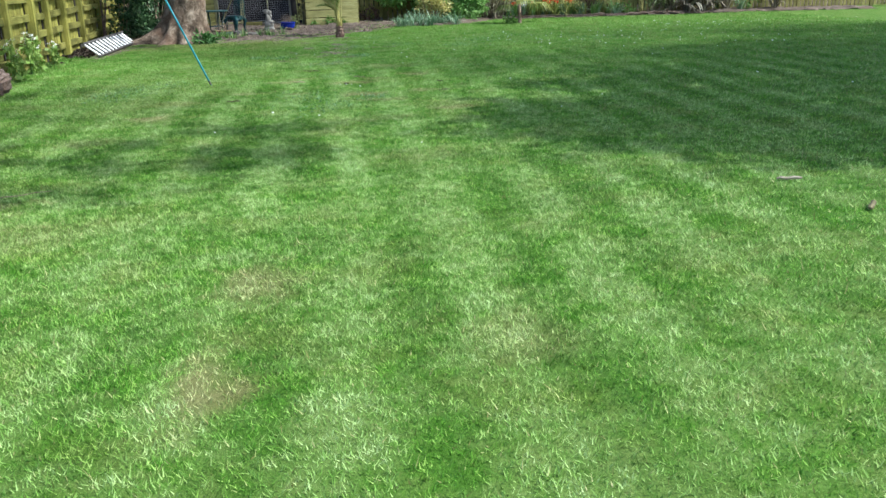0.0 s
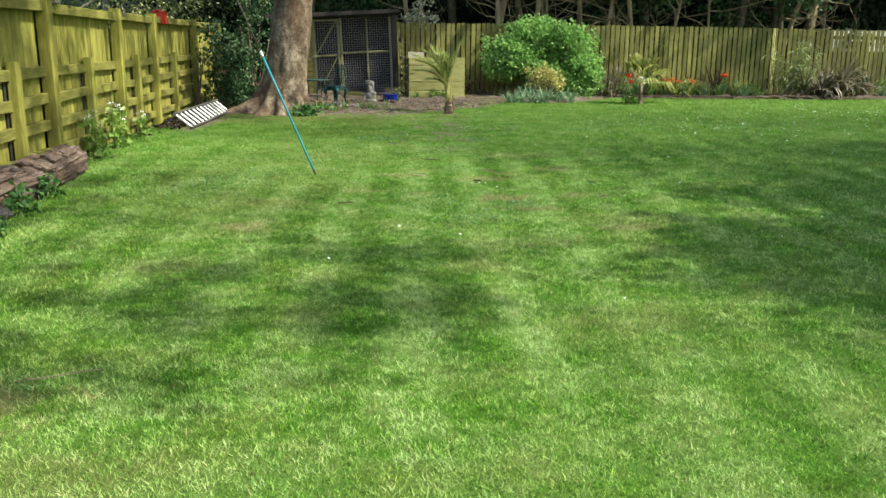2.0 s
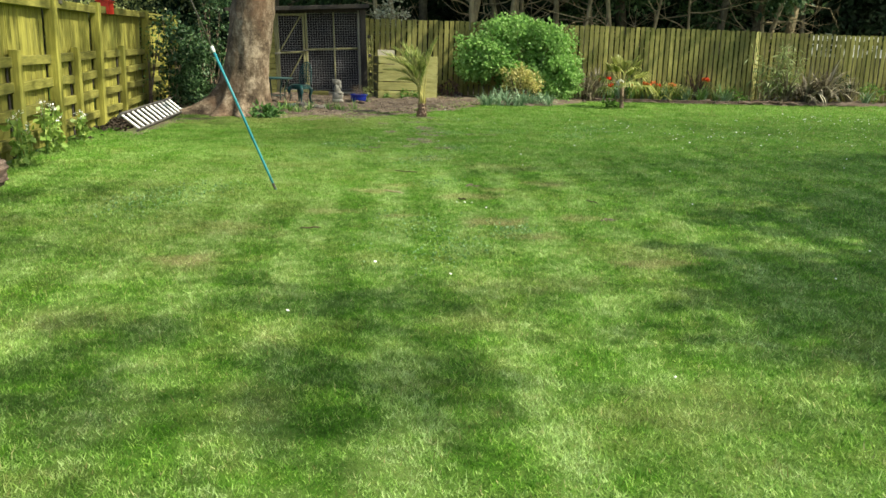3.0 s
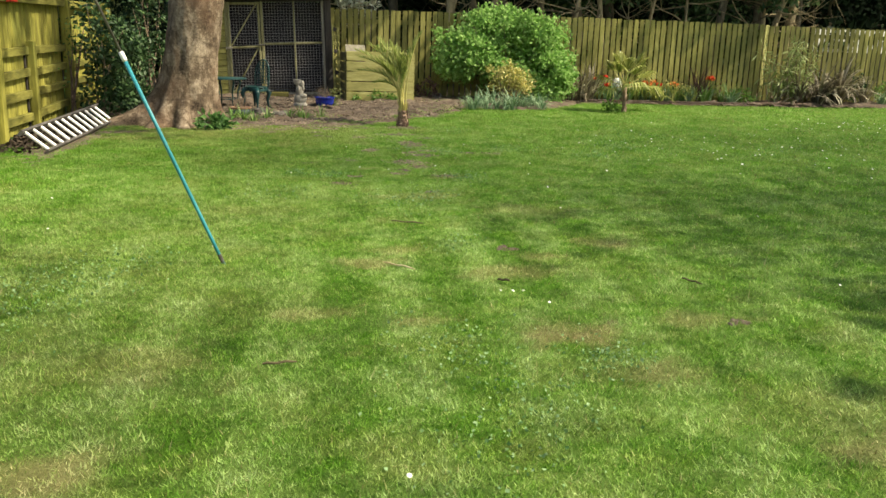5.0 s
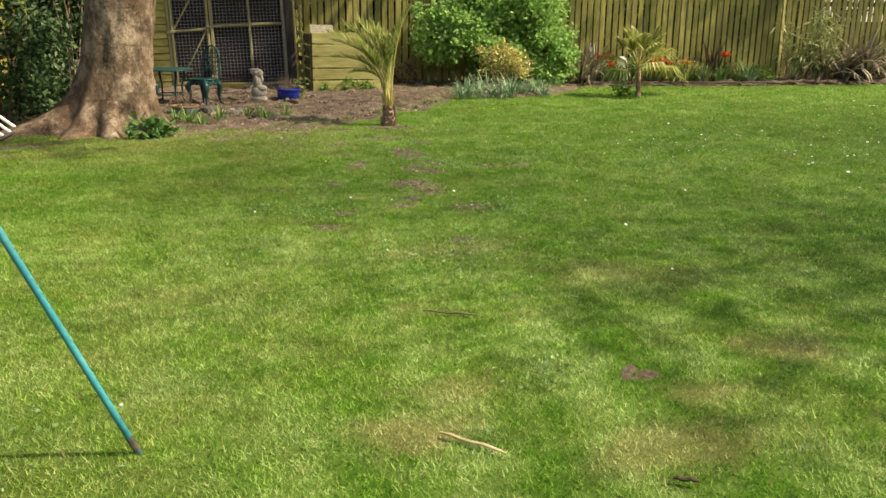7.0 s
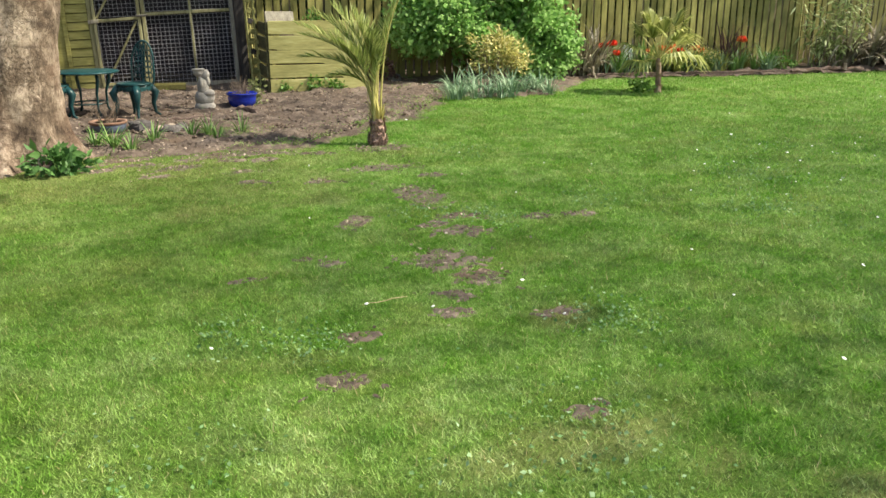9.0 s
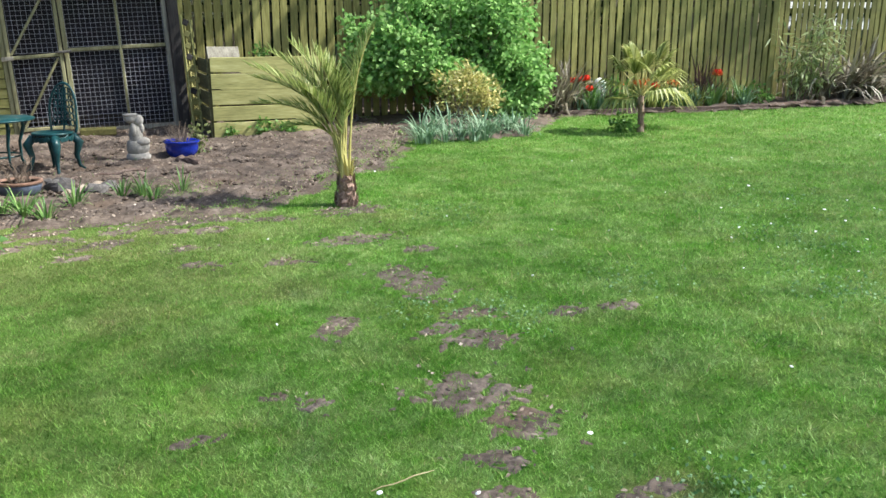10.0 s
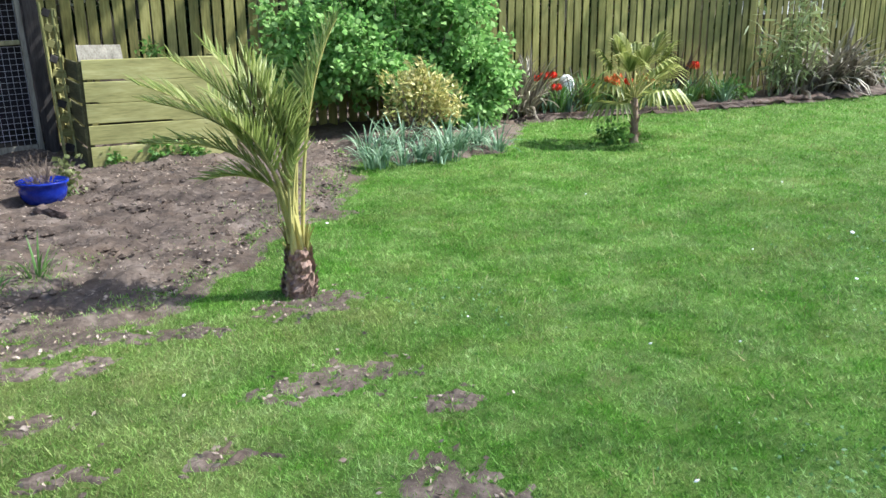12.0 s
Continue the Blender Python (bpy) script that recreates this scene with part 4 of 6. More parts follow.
# ---- shrubs and border plants ----
def shrub(name, label, category, at, balls, n, leaf, wide, material, seed, stems=9, stem_mat="dry_stem", hubs=260, puff=0.075, droop=0.3):
    """A shrub: stems from the root into each clump, and a crown of leaves in sprays."""
    f = thing(name, label, category, at=at)
    rng = np.random.default_rng(seed)
    for i in range(stems):
        b = balls[i % len(balls)]
        tip = Vector(b[:3]) + Vector(rng.normal(0, 0.4, 3)) * min(b[3:6])
        mid = tip * 0.5 + Vector((rng.normal(0, 0.05), rng.normal(0, 0.05), 0.05))
        part("stem", Shape().tube([(rng.normal(0, 0.05), rng.normal(0, 0.05), -0.03), mid, tip], [0.012, 0.009, 0.004] if tip.z > 0.4 else [0.006, 0.004, 0.002], 5), M[stem_mat], f)
    hub, out = crown_points(rng, balls, hubs)
    pick = rng.integers(0, hubs, n)
    cloud = hub[pick] + rng.normal(0, puff, (n, 3))
    cloud[:, 2] = np.maximum(cloud[:, 2], 0.03)
    ob = new("foliage", leaf_mesh("foliage", cloud, out[pick], leaf, wide, M[material], rng, droop))
    ob.parent = f
    return f


rb = random.Random(17)
bush_balls = []
for cx, cz, rx, rz in [(-0.55, 1.28, 0.5, 0.34), (0.1, 1.42, 0.5, 0.3), (-0.95, 0.95, 0.42, 0.36), (0.68, 1.12, 0.5, 0.36), (1.0, 0.72, 0.32, 0.36), (-0.1, 0.95, 0.75, 0.45), (0.55, 0.55, 0.6, 0.3), (-0.6, 0.66, 0.5, 0.2), (-0.25, 1.62, 0.35, 0.14), (1.02, 0.36, 0.26, 0.24), (0.62, 0.26, 0.42, 0.16), (-1.1, 0.72, 0.28, 0.22), (0.40, 1.42, 0.38, 0.22)]:
    for q in range(13):
        r = rb.uniform(0.13, 0.27)
        a, d = rb.uniform(0, math.tau), rb.uniform(0.3, 1.0)
        r *= 1.0 if q < 10 else 0.55
        d += 0.0 if q < 10 else 0.25
        bush_balls.append((cx + math.cos(a) * rx * d, rb.uniform(-0.40, 0.35), cz + math.sin(a) * rz * d, r * 1.3, r * 1.1, r * 0.8))
shrub("leafy_bush", "large bright green bush against the slatted fence", "bush", (4.2, 23.95, 0.05), bush_balls, 25000, 0.076, 0.064, "bush_leaf", 31, 26, hubs=2300, puff=0.065)
shrub("variegated_shrub", "small gold variegated shrub in front of the green bush", "shrub", (3.98, 22.98, 0.04),
      [(0, 0, 0.50, 0.26, 0.2, 0.16), (-0.28, 0, 0.60, 0.17, 0.14, 0.12), (0.28, 0, 0.46, 0.20, 0.15, 0.14), (0.06, 0, 0.70, 0.16, 0.12, 0.08), (-0.12, 0, 0.33, 0.24, 0.16, 0.13), (0.34, 0, 0.3, 0.14, 0.12, 0.11)], 1900, 0.07, 0.028, "gold_leaf", 32, 12, hubs=150, puff=0.045, droop=-0.1)
shrub("evergreen_shrub", "dark glossy evergreen shrub in the fence corner behind the trunk", "shrub", (-2.72, 20.7, 0),
      [(0, 0, 0.3, 0.26, 0.3, 0.2), (-0.05, 0.3, 0.6, 0.22, 0.3, 0.2), (0.2, -0.2, 0.2, 0.24, 0.24, 0.15), (0.1, 0.5, 0.85, 0.2, 0.26, 0.18)], 2500, 0.075, 0.045, "holly", 33, 10, hubs=240)
shrub("evergreen_shrub", "broad dark green shrub leaning over the end of the boarded fence", "shrub", (-2.98, 20.1, 0),
      [(0, 0, 0.35, 0.22, 0.3, 0.26), (0.1, 0.2, 0.7, 0.24, 0.3, 0.24), (-0.05, 0.1, 1.0, 0.2, 0.3, 0.2), (0.25, 0.1, 0.25, 0.24, 0.24, 0.18), (0.3, 0.4, 1.15, 0.24, 0.26, 0.25), (-0.1, 0.3, 1.45, 0.18, 0.26, 0.22)], 1900, 0.085, 0.055, "holly", 38, 12, hubs=190, puff=0.08)
shrub("holly_tree", "tall dark evergreen beside the aviary in the fence corner", "tree", (-2.6, 22.9, 0),
      [(0, 0, 0.7, 0.34, 0.4, 0.6), (0.0, 0, 1.5, 0.34, 0.4, 0.5), (0.05, 0.2, 2.3, 0.5, 0.5, 0.5), (-0.1, 0.5, 3.1, 0.6, 0.6, 0.6), (0.3, 0.6, 2.7, 0.4, 0.5, 0.6)], 3200, 0.08, 0.045, "holly", 37, 12, hubs=330)
shrub("climber", "thin twiggy climber with sparse leaves on the fence", "climber", (-3.36, 19.9, 0),
      [(0, 0, 0.9, 0.06, 0.5, 0.5), (0, 0.5, 1.2, 0.06, 0.4, 0.4), (0.02, 1.3, 1.3, 0.08, 0.6, 0.4)], 170, 0.05, 0.032, "nettle_leaf", 34, 6, "log", 50)
shrub("nettle_clump", "dark green nettle clump at the foot of the tree trunk", "weed", (-1.34, 18.55, 0), [(0, 0, 0.10, 0.19, 0.14, 0.06), (0.08, 0, 0.07, 0.2, 0.16, 0.05)], 260, 0.085, 0.055, "nettle_leaf", 35, 8, "green_blade", 44, 0.035, 0.1)
for i, (x, y, r, h, mat) in enumerate([(1.06, 23.3, 0.10, 0.06, "weed_leaf"), (1.45, 23.3, 0.11, 0.09, "weed_leaf"), (1.72, 23.25, 0.10, 0.08, "weed_leaf"), (1.78, 23.45, 0.06, 0.30, "hedge_leaf"), (2.55, 24.1, 0.22, 0.22, "purple_leaf"),
                                       (5.74, 22.12, 0.13, 0.10, "weed_leaf"), (9.6, 24.1, 0.3, 0.16, "weed_leaf"), (13.3, 24.2, 0.3, 0.3, "weed_leaf"), (10.75, 24.25, 0.25, 0.3, "holly"), (12.5, 24.3, 0.25, 0.4, "holly"), (8.2, 24.25, 0.3, 0.14, "blue_blade"), (-2.96, 9.75, 0.09, 0.10, "nettle_leaf"), (-3.0, 10.45, 0.05, 0.08, "nettle_leaf"), (-2.98, 8.95, 0.14, 0.06, "nettle_leaf"), (0.55, 22.05, 0.04, 0.16, "hedge_leaf")]):
    shrub("weed_clump", "low leafy green weed growing in the border" if mat != "purple_leaf" else "withered brown-red clump beside the compost box", "weed", (x, y, 0.02), [(0, 0, h, r, r * 0.8, h * 0.8), (r * 0.3, 0, h * 0.7, r * 0.7, r * 0.6, h * 0.5)], int(80 + 700 * r), 0.06 if r > 0.1 else 0.045, 0.045, mat, 400 + i, 6, "green_blade", 40, 0.035)
shrub("box_plant", "small plant growing behind the compost box", "weed", (1.62, 24.35, 0.85), [(0, 0, 0.1, 0.10, 0.08, 0.07)], 90, 0.06, 0.045, "weed_leaf", 436, 5, "green_blade", 24, 0.03)


def flowering_weed(at, h, seed):
    f = thing("garlic_mustard", "tall pale-leaved weed with white flower heads by the fence", "weed", "white-flowered weeds", at=at)
    rng = np.random.default_rng(seed)
    s, tops, pts = Shape(), [], []
    for i in range(5):
        tip = Vector((rng.normal(0, 0.03), rng.normal(0, 0.05), h * rng.uniform(0.75, 1.05)))
        s.tube([(rng.normal(0, 0.03), rng.normal(0, 0.03), -0.02), tip * 0.5 + Vector((rng.normal(0, 0.02), 0, 0)), tip], [0.006, 0.005, 0.003], 5)
        tops.append(tip)
        pts += [tuple(tip * k + Vector(rng.normal(0, 0.024, 3))) for k in rng.uniform(0.05, 0.9, 18)]
    tagged(part("stems", s, M["green_blade"], f), kind="stuff")
    pts = np.array(pts)
    ob = new("foliage", leaf_mesh("foliage", pts, rng.normal(0, 1, pts.shape), 0.078, 0.06, M["mustard_leaf"], rng))
    ob.parent = f
    fl = np.concatenate([np.array(t) + rng.normal(0, 0.014, (6, 3)) for t in tops])
    ob = tagged(new("flowers", leaf_mesh("flowers", fl, rng.normal(0, 1, fl.shape), 0.022, 0.02, M["petal_white"], rng)), kind="stuff")
    ob.parent = f


for i, (x, y, h) in enumerate([(-3.32, 12.92, 0.54), (-3.3, 13.1, 0.40), (-3.31, 13.85, 0.56), (-3.29, 14.0, 0.48), (-3.3, 15.1, 0.34)]):
    flowering_weed((x, y, 0), h, 60 + i)


def strap_clump(name, label, category, at, n, length, width, material, seed, spread=0.5, droop=0.5, root=0.06, group=""):
    """Strap leaves that rise from the root and bend over."""
    f = thing(name, label, category, group, at=at)
    rng = np.random.default_rng(seed)
    s = Shape()
    for i in range(n):
        a, lean, ln = rng.uniform(0, math.tau), abs(rng.normal(0, spread)) + 0.06, length * rng.uniform(0.6, 1.1)
        d = Vector((math.cos(a), math.sin(a), 0))
        p, ang, pts = d * rng.uniform(0, root) + Vector((0, 0, -0.02)), lean * 0.5, []
        dr = droop * rng.uniform(0.4, 1.6)
        for k in range(6):
            pts.append(p.copy())
            p = p + (d * math.sin(ang) + Vector((0, 0, math.cos(ang)))) * (ln / 5)
            p.z = max(p.z, 0.012)
            ang += (lean * 0.5 + dr) / 4
        w = width * rng.uniform(0.7, 1.2) / 2
        s.ribbon(pts, [w * q for q in (0.7, 1, 1, 0.9, 0.6, 0.05)], (-d.y, d.x, 0), 0.25)
    part("leaves", s, M[material], f)
    return f


rnd = random.Random(4)
for i in range(21):
    x = 3.0 + 1.6 * (i + rnd.random()) / 21
    y = 21.95 + rnd.uniform(0, 0.85) + 0.25 * max(0, x - 3.9)
    strap_clump("daffodil_clump", "grey-green daffodil foliage without flowers", "daffodil", (x, y, 0.03), 28, rnd.uniform(0.24, 0.5), 0.017, "blue_blade", 500 + i, 0.62, 1.0, 0.10, "daffodils in front of the bush")
for i, (x, y, n, ln) in enumerate([(-0.12, 19.9, 26, 0.24), (-0.28, 19.95, 22, 0.22), (-0.95, 19.45, 40, 0.26), (-1.1, 19.55, 30, 0.24), (-0.62, 19.7, 24, 0.22), (0.18, 19.95, 16, 0.26), (-0.8, 19.35, 26, 0.2), (-0.05, 19.75, 14, 0.18)]):
    strap_clump("bulb_tuft", "tuft of pale green bulb leaves on bare soil", "plant", (x, y, 0.03), n, ln, 0.014, "green_blade", 530 + i, 0.6, 0.7, 0.05, "bulb tufts on the soil bed")
for i in range(22):
    x = 6.5 + 3.0 * (i + rnd.random()) / 22
    strap_clump("border_foliage", "green strap-leaved bulbs in the border", "plant", (x, 24.0 + rnd.uniform(0, 0.3), 0.06), 26, rnd.uniform(0.34, 0.56), 0.022, ("green_blade", "blue_blade", "fan_leaf", "green_blade")[i % 4], 540 + i, 0.45, 0.5, 0.07, "bulbs in the border")
for i, (x, y, n, ln, w, mat, dr, lab) in enumerate([
        (5.85, 24.1, 56, 0.86, 0.03, "bronze_blade", 0.5, "bronze strap-leaved flax clump in the border"), (6.15, 24.2, 48, 0.92, 0.03, "bronze_blade", 0.5, "bronze strap-leaved flax clump in the border"), (6.5, 24.1, 24, 0.6, 0.024, "green_blade", 0.5, "green strap-leaved clump in the border"), (5.6, 24.0, 26, 0.7, 0.028, "bronze_blade", 0.9, "bronze strap-leaved flax clump in the border"), (7.15, 24.2, 30, 0.62, 0.022, "fan_leaf", 0.7, "pale grassy clump in the border"), (8.3, 24.05, 30, 0.42, 0.024, "blue_blade", 0.7, "grey-green strap-leaved clump in the border"), (9.3, 24.0, 30, 0.38, 0.024, "blue_blade", 0.7, "grey-green strap-leaved clump in the border"), (6.8, 24.15, 40, 0.66, 0.025, "bronze_blade", 0.7, "bronze strap-leaved flax clump in the border"),
        (8.75, 24.3, 44, 0.78, 0.03, "purple_leaf", 0.35, "dull purple strap-leaved clump in the border"), (11.45, 24.05, 60, 1.15, 0.055, "bronze_blade", 1.2, "large drooping bronze flax by the fence"), (12.05, 24.25, 70, 1.15, 0.05, "bronze_blade", 0.9, "large drooping bronze flax by the fence"),
        (12.7, 24.2, 36, 0.8, 0.03, "bronze_blade", 0.8, "bronze strap-leaved flax clump in the border"), (13.1, 24.15, 20, 0.5, 0.03, "blue_blade", 0.5, "grey-green strap-leaved clump in the border"), (14.2, 24.15, 30, 0.9, 0.04, "bronze_blade", 0.7, "large drooping bronze flax by the fence"), (7.55, 24.05, 44, 0.72, 0.026, "fan_leaf", 1.3, "arching yellow-green clump in the border"), (7.95, 24.1, 40, 0.66, 0.026, "fan_leaf", 1.3, "arching yellow-green clump in the border"),
        (8.6, 24.25, 40, 0.9, 0.03, "purple_leaf", 0.4, "dull purple strap-leaved clump in the border"), (6.0, 24.05, 40, 0.8, 0.034, "bronze_blade", 1.1, "bronze strap-leaved flax clump in the border"), (6.95, 24.1, 30, 0.7, 0.03, "green_blade", 0.9, "green strap-leaved clump in the border"), (10.9, 24.0, 46, 1.1, 0.045, "bronze_blade", 1.3, "large drooping bronze flax by the fence"), (11.9, 23.95, 40, 1.0, 0.05, "bronze_blade", 1.4, "large drooping bronze flax by the fence"), (5.55, 24.2, 20, 0.6, 0.02, "hedge_leaf", 0.4, "dry straw-coloured clump in the border")]):
    strap_clump("flax", lab, "plant", (x, y, 0.06), n, ln, w, mat, 570 + i, 0.75 if ln > 1 else 0.55, dr, 0.09, "strap-leaved border plants")


def tulip(at, h, material, seed):
    f = thing("tulip", "open red tulip in the fence border" if material == "petal_red" else "orange tulip in the fence border", "tulip", "tulips in the border", at=at)
    rng = random.Random(seed)
    top = Vector((rng.uniform(-0.03, 0.03), rng.uniform(-0.03, 0.03), h))
    part("stem", Shape().tube([(0, 0, -0.02), top * 0.5, top], 0.005, 5), M["green_blade"], f)
    for k in range(6):
        a = k * math.tau / 6 + rng.random()
        d, e = Vector((math.cos(a), math.sin(a), 0)), 0.032 if k % 2 else 0.04
        part("petal", Shape().ribbon([top, top + d * e + Vector((0, 0, 0.02)), top + d * (e + 0.012) + Vector((0, 0, 0.05)), top + d * (e + 0.012) + Vector((0, 0, 0.085))], [0.01, 0.036, 0.034, 0.006], (-d.y, d.x, 0), 0.3), M[material], f)
    for k in range(3):
        a = rng.uniform(0, math.tau)
        d = Vector((math.cos(a), math.sin(a), 0))
        part("leaf", Shape().ribbon([(0, 0, 0), d * 0.04 + Vector((0, 0, h * 0.35)), d * 0.12 + Vector((0, 0, h * 0.6))], [0.012, 0.02, 0.002], (-d.y, d.x, 0), 0.3), M["blue_blade"], f)


for i, (x, y, h, c) in enumerate([(6.28, 24.08, 0.43, "petal_red"), (6.40, 24.1, 0.44, "petal_red"), (6.42, 24.02, 0.29, "petal_red"), (6.20, 24.14, 0.40, "petal_red"), (8.82, 24.22, 0.46, "petal_orange"), (8.92, 24.24, 0.44, "petal_orange"), (8.88, 24.17, 0.47, "petal_red"),
                                  (8.05, 24.12, 0.30, "petal_orange"), (8.0, 24.18, 0.33, "petal_orange"), (7.3, 24.12, 0.34, "petal_orange"), (7.42, 24.1, 0.30, "petal_orange"), (6.95, 24.05, 0.3, "petal_orange"), (7.55, 24.2, 0.36, "petal_orange"), (7.6, 24.1, 0.3, "petal_red")]):
    tulip((x, y, 0.06), h, c, 90 + i)
shrub("yellow_flowers", "low clump of yellow flowers in the border", "flower", (7.95, 24.15, 0.05), [(0, 0, 0.3, 0.28, 0.12, 0.07), (0.25, 0, 0.26, 0.2, 0.12, 0.07), (-0.45, 0, 0.24, 0.2, 0.12, 0.06)], 620, 0.045, 0.03, "gold_leaf", 95, 10, "green_blade", 50, 0.04)


def bamboo():
    f = thing("bamboo", "tall thin bamboo clump leaning before the fence", "bamboo", at=(10.62, 24.05, 0.05))
    rng = np.random.default_rng(44)
    pts = []
    for i in range(26):
        b = Vector((rng.normal(0, 0.16), rng.normal(0, 0.08), -0.03))
        h = rng.uniform(0.5, 1.5)
        tip = b + Vector((rng.normal(0.10, 0.24) * h, rng.normal(-0.05, 0.1), h))
        part("culm", Shape().tube([b, b.lerp(tip, 0.5) + Vector((-0.03, 0, 0.02)), tip], [0.008, 0.006, 0.003], 5), M["dry_stem"], f)
        pts += [tuple(b.lerp(tip, k) + Vector(rng.normal(0, 0.07, 3))) for k in rng.uniform(0.35, 1.05, 30)]
    pts = np.array(pts)
    ob = new("foliage", leaf_mesh("foliage", pts, rng.normal(0, 0.6, pts.shape), 0.20, 0.034, M["bamboo_leaf"], rng, 0.7))
    ob.parent = f


bamboo()


def frond(root, tip, sag, leaflet, n, seed, bend=(0, 0, 0)):
    """A feather frond: its rib as points, leaflets along both sides in a V."""
    rng = random.Random(seed)
    root, tip, bend = Vector(root), Vector(tip), Vector(bend)
    mid = Vector((root.x + tip.x * 0.08, root.y + tip.y * 0.08, root.z + (tip.z - root.z) * 0.58 + sag * 1.6))
    rib = [root * (1 - k) ** 2 + mid * (2 * k * (1 - k)) + tip * k * k + bend * k * k for k in (i / 14 for i in range(15))]
    s = Shape()
    for i in range(n):
        k = 0.46 + 0.54 * i / (n - 1)
        j = min(int(k * 14), 13)
        p = rib[j].lerp(rib[j + 1], k * 14 - j)
        ax = unit(rib[j + 1] - rib[j])
        side = ax.cross(Vector((0, 0, 1)))
        side = unit(side if side.length > 0.1 else Vector((0, 1, 0)))
        up = side.cross(ax)
        ln = leaflet * (0.45 + 0.55 * math.sin(math.pi * min(1, k * 0.9 + 0.12))) * rng.uniform(0.8, 1.1)
        for sg in (-1, 1):
            d = unit(ax * rng.uniform(0.75, 0.95) + side * sg * rng.uniform(0.55, 0.75) + up * rng.uniform(0.15, 0.5))
            e = p + d * ln + Vector((0, 0, -0.015))
            s.ribbon([p, p.lerp(e, 0.5) + up * 0.004, e], [0.0048, 0.0056, 0.0006], ax.cross(d).cross(d), 0.4)
    return s, rib


def feather_palm():
    f = thing("feather_palm", "young feather palm with upright olive fronds and stubby fibrous trunk", "palm", at=(1.32, 19.12, 0))
    s = Shape()
    rows = []
    for i in range(15):
        z = -0.04 + 0.0195 * i
        r = 0.076 - 0.030 * min(1, max(0, i - 3) / 9) + 0.006 * math.sin(i * 2.1)
        rows.append([(r * math.cos(k * math.tau / 14) * (1 + 0.16 * ((k + i) % 2)), r * math.sin(k * math.tau / 14) * (1 + 0.16 * ((k + i) % 2)), z) for k in range(14)])
    part("trunk", s.ring_loft(rows), M["palm_trunk"], f)
    rng = random.Random(5)
    s = Shape()
    for i in range(110):
        a, z = rng.uniform(0, math.tau), rng.uniform(-0.02, 0.22)
        d = Vector((math.cos(a), math.sin(a), 0))
        b = d * (0.078 - 0.15 * max(0, z - 0.02)) + Vector((0, 0, z))
        ln = rng.uniform(0.025, 0.05)
        s.ribbon([b, b + d * 0.012 + Vector((0, 0, ln * 0.6)), b + d * rng.uniform(0.012, 0.03) + Vector((0, 0, ln))], [0.020, 0.014, 0.004], (-d.y, d.x, 0), 0.3)
    tagged(part("husk", s, M["palm_trunk"], f), kind="stuff")
    s = Shape()
    for i in range(26):
        a, z = rng.uniform(0, math.tau), rng.uniform(0.17, 0.27)
        d = Vector((math.cos(a), math.sin(a), 0))
        b = d * 0.045 + Vector((0, 0, z))
        ln, out = rng.uniform(0.07, 0.17), rng.uniform(0.02, 0.075)
        s.ribbon([b, b + d * out * 0.35 + Vector((0, 0, ln * 0.55)), b + d * out + Vector((0, 0, ln))], [0.014, 0.010, 0.003], (-d.y, d.x, 0), 0.3)
    tagged(part("sheath", s, M["palm_rib"], f, "frayed straw-brown leaf bases"), kind="stuff")
    s = Shape()
    for i in range(34):
        a, z = rng.uniform(0, math.tau), rng.uniform(0.32, 0.62)
        d = Vector((math.cos(a), math.sin(a) * 0.6, rng.uniform(0.2, 1.1)))
        b = Vector((-0.035 + rng.normalvariate(0, 0.025), rng.normalvariate(0, 0.025), z))
        e = b + unit(d) * rng.uniform(0.07, 0.17)
        s.ribbon([b, b.lerp(e, 0.5), e], [0.0032, 0.003, 0.0006], unit(d).cross(Vector((0, 0, 1))), 0.2)
    tagged(part("spines", s, M["palm_rib"], f, "pale stiff spines along the leaf stalks"), kind="stuff")
    rows = [((0.25, 0.0, 1.33), 0.10, 0.24), ((0.10, 0.04, 1.10), 0.03, 0.22), ((-0.02, 0.0, 1.0), 0.02, 0.24), ((-0.12, 0.10, 1.12), 0.02, 0.26), ((-0.20, 0.02, 1.16), 0.03, 0.28), ((-0.32, 0.20, 1.20), 0.05, 0.28),
            ((-0.46, 0.26, 1.14), 0.08, 0.30), ((-0.58, 0.26, 0.96), 0.13, 0.28), ((-0.62, 0.18, 0.78), 0.17, 0.24), ((-0.42, 0.02, 0.62), 0.15, 0.20), ((-0.34, -0.10, 0.92), 0.08, 0.22),
            ((-0.28, 0.38, 0.98), 0.06, 0.24), ((-0.66, 0.05, 1.06), 0.10, 0.26), ((0.04, -0.06, 0.84), 0.03, 0.16)]
    for i, (tip, sag, lf) in enumerate(rows):
        root = (0.035 if tip[0] > 0.1 else rng.uniform(-0.04, 0.02), rng.uniform(-0.03, 0.03), 0.22)
        s, rib = frond(root, tip, sag, lf, 30, 700 + i)
        fr = part("frond", s, M["palm_leaf"], f)
        part("rib", Shape().tube(rib, [0.0115 - 0.0006 * k for k in range(15)], 5), M["palm_rib"], fr, "straw-yellow midrib")
    return f


feather_palm()


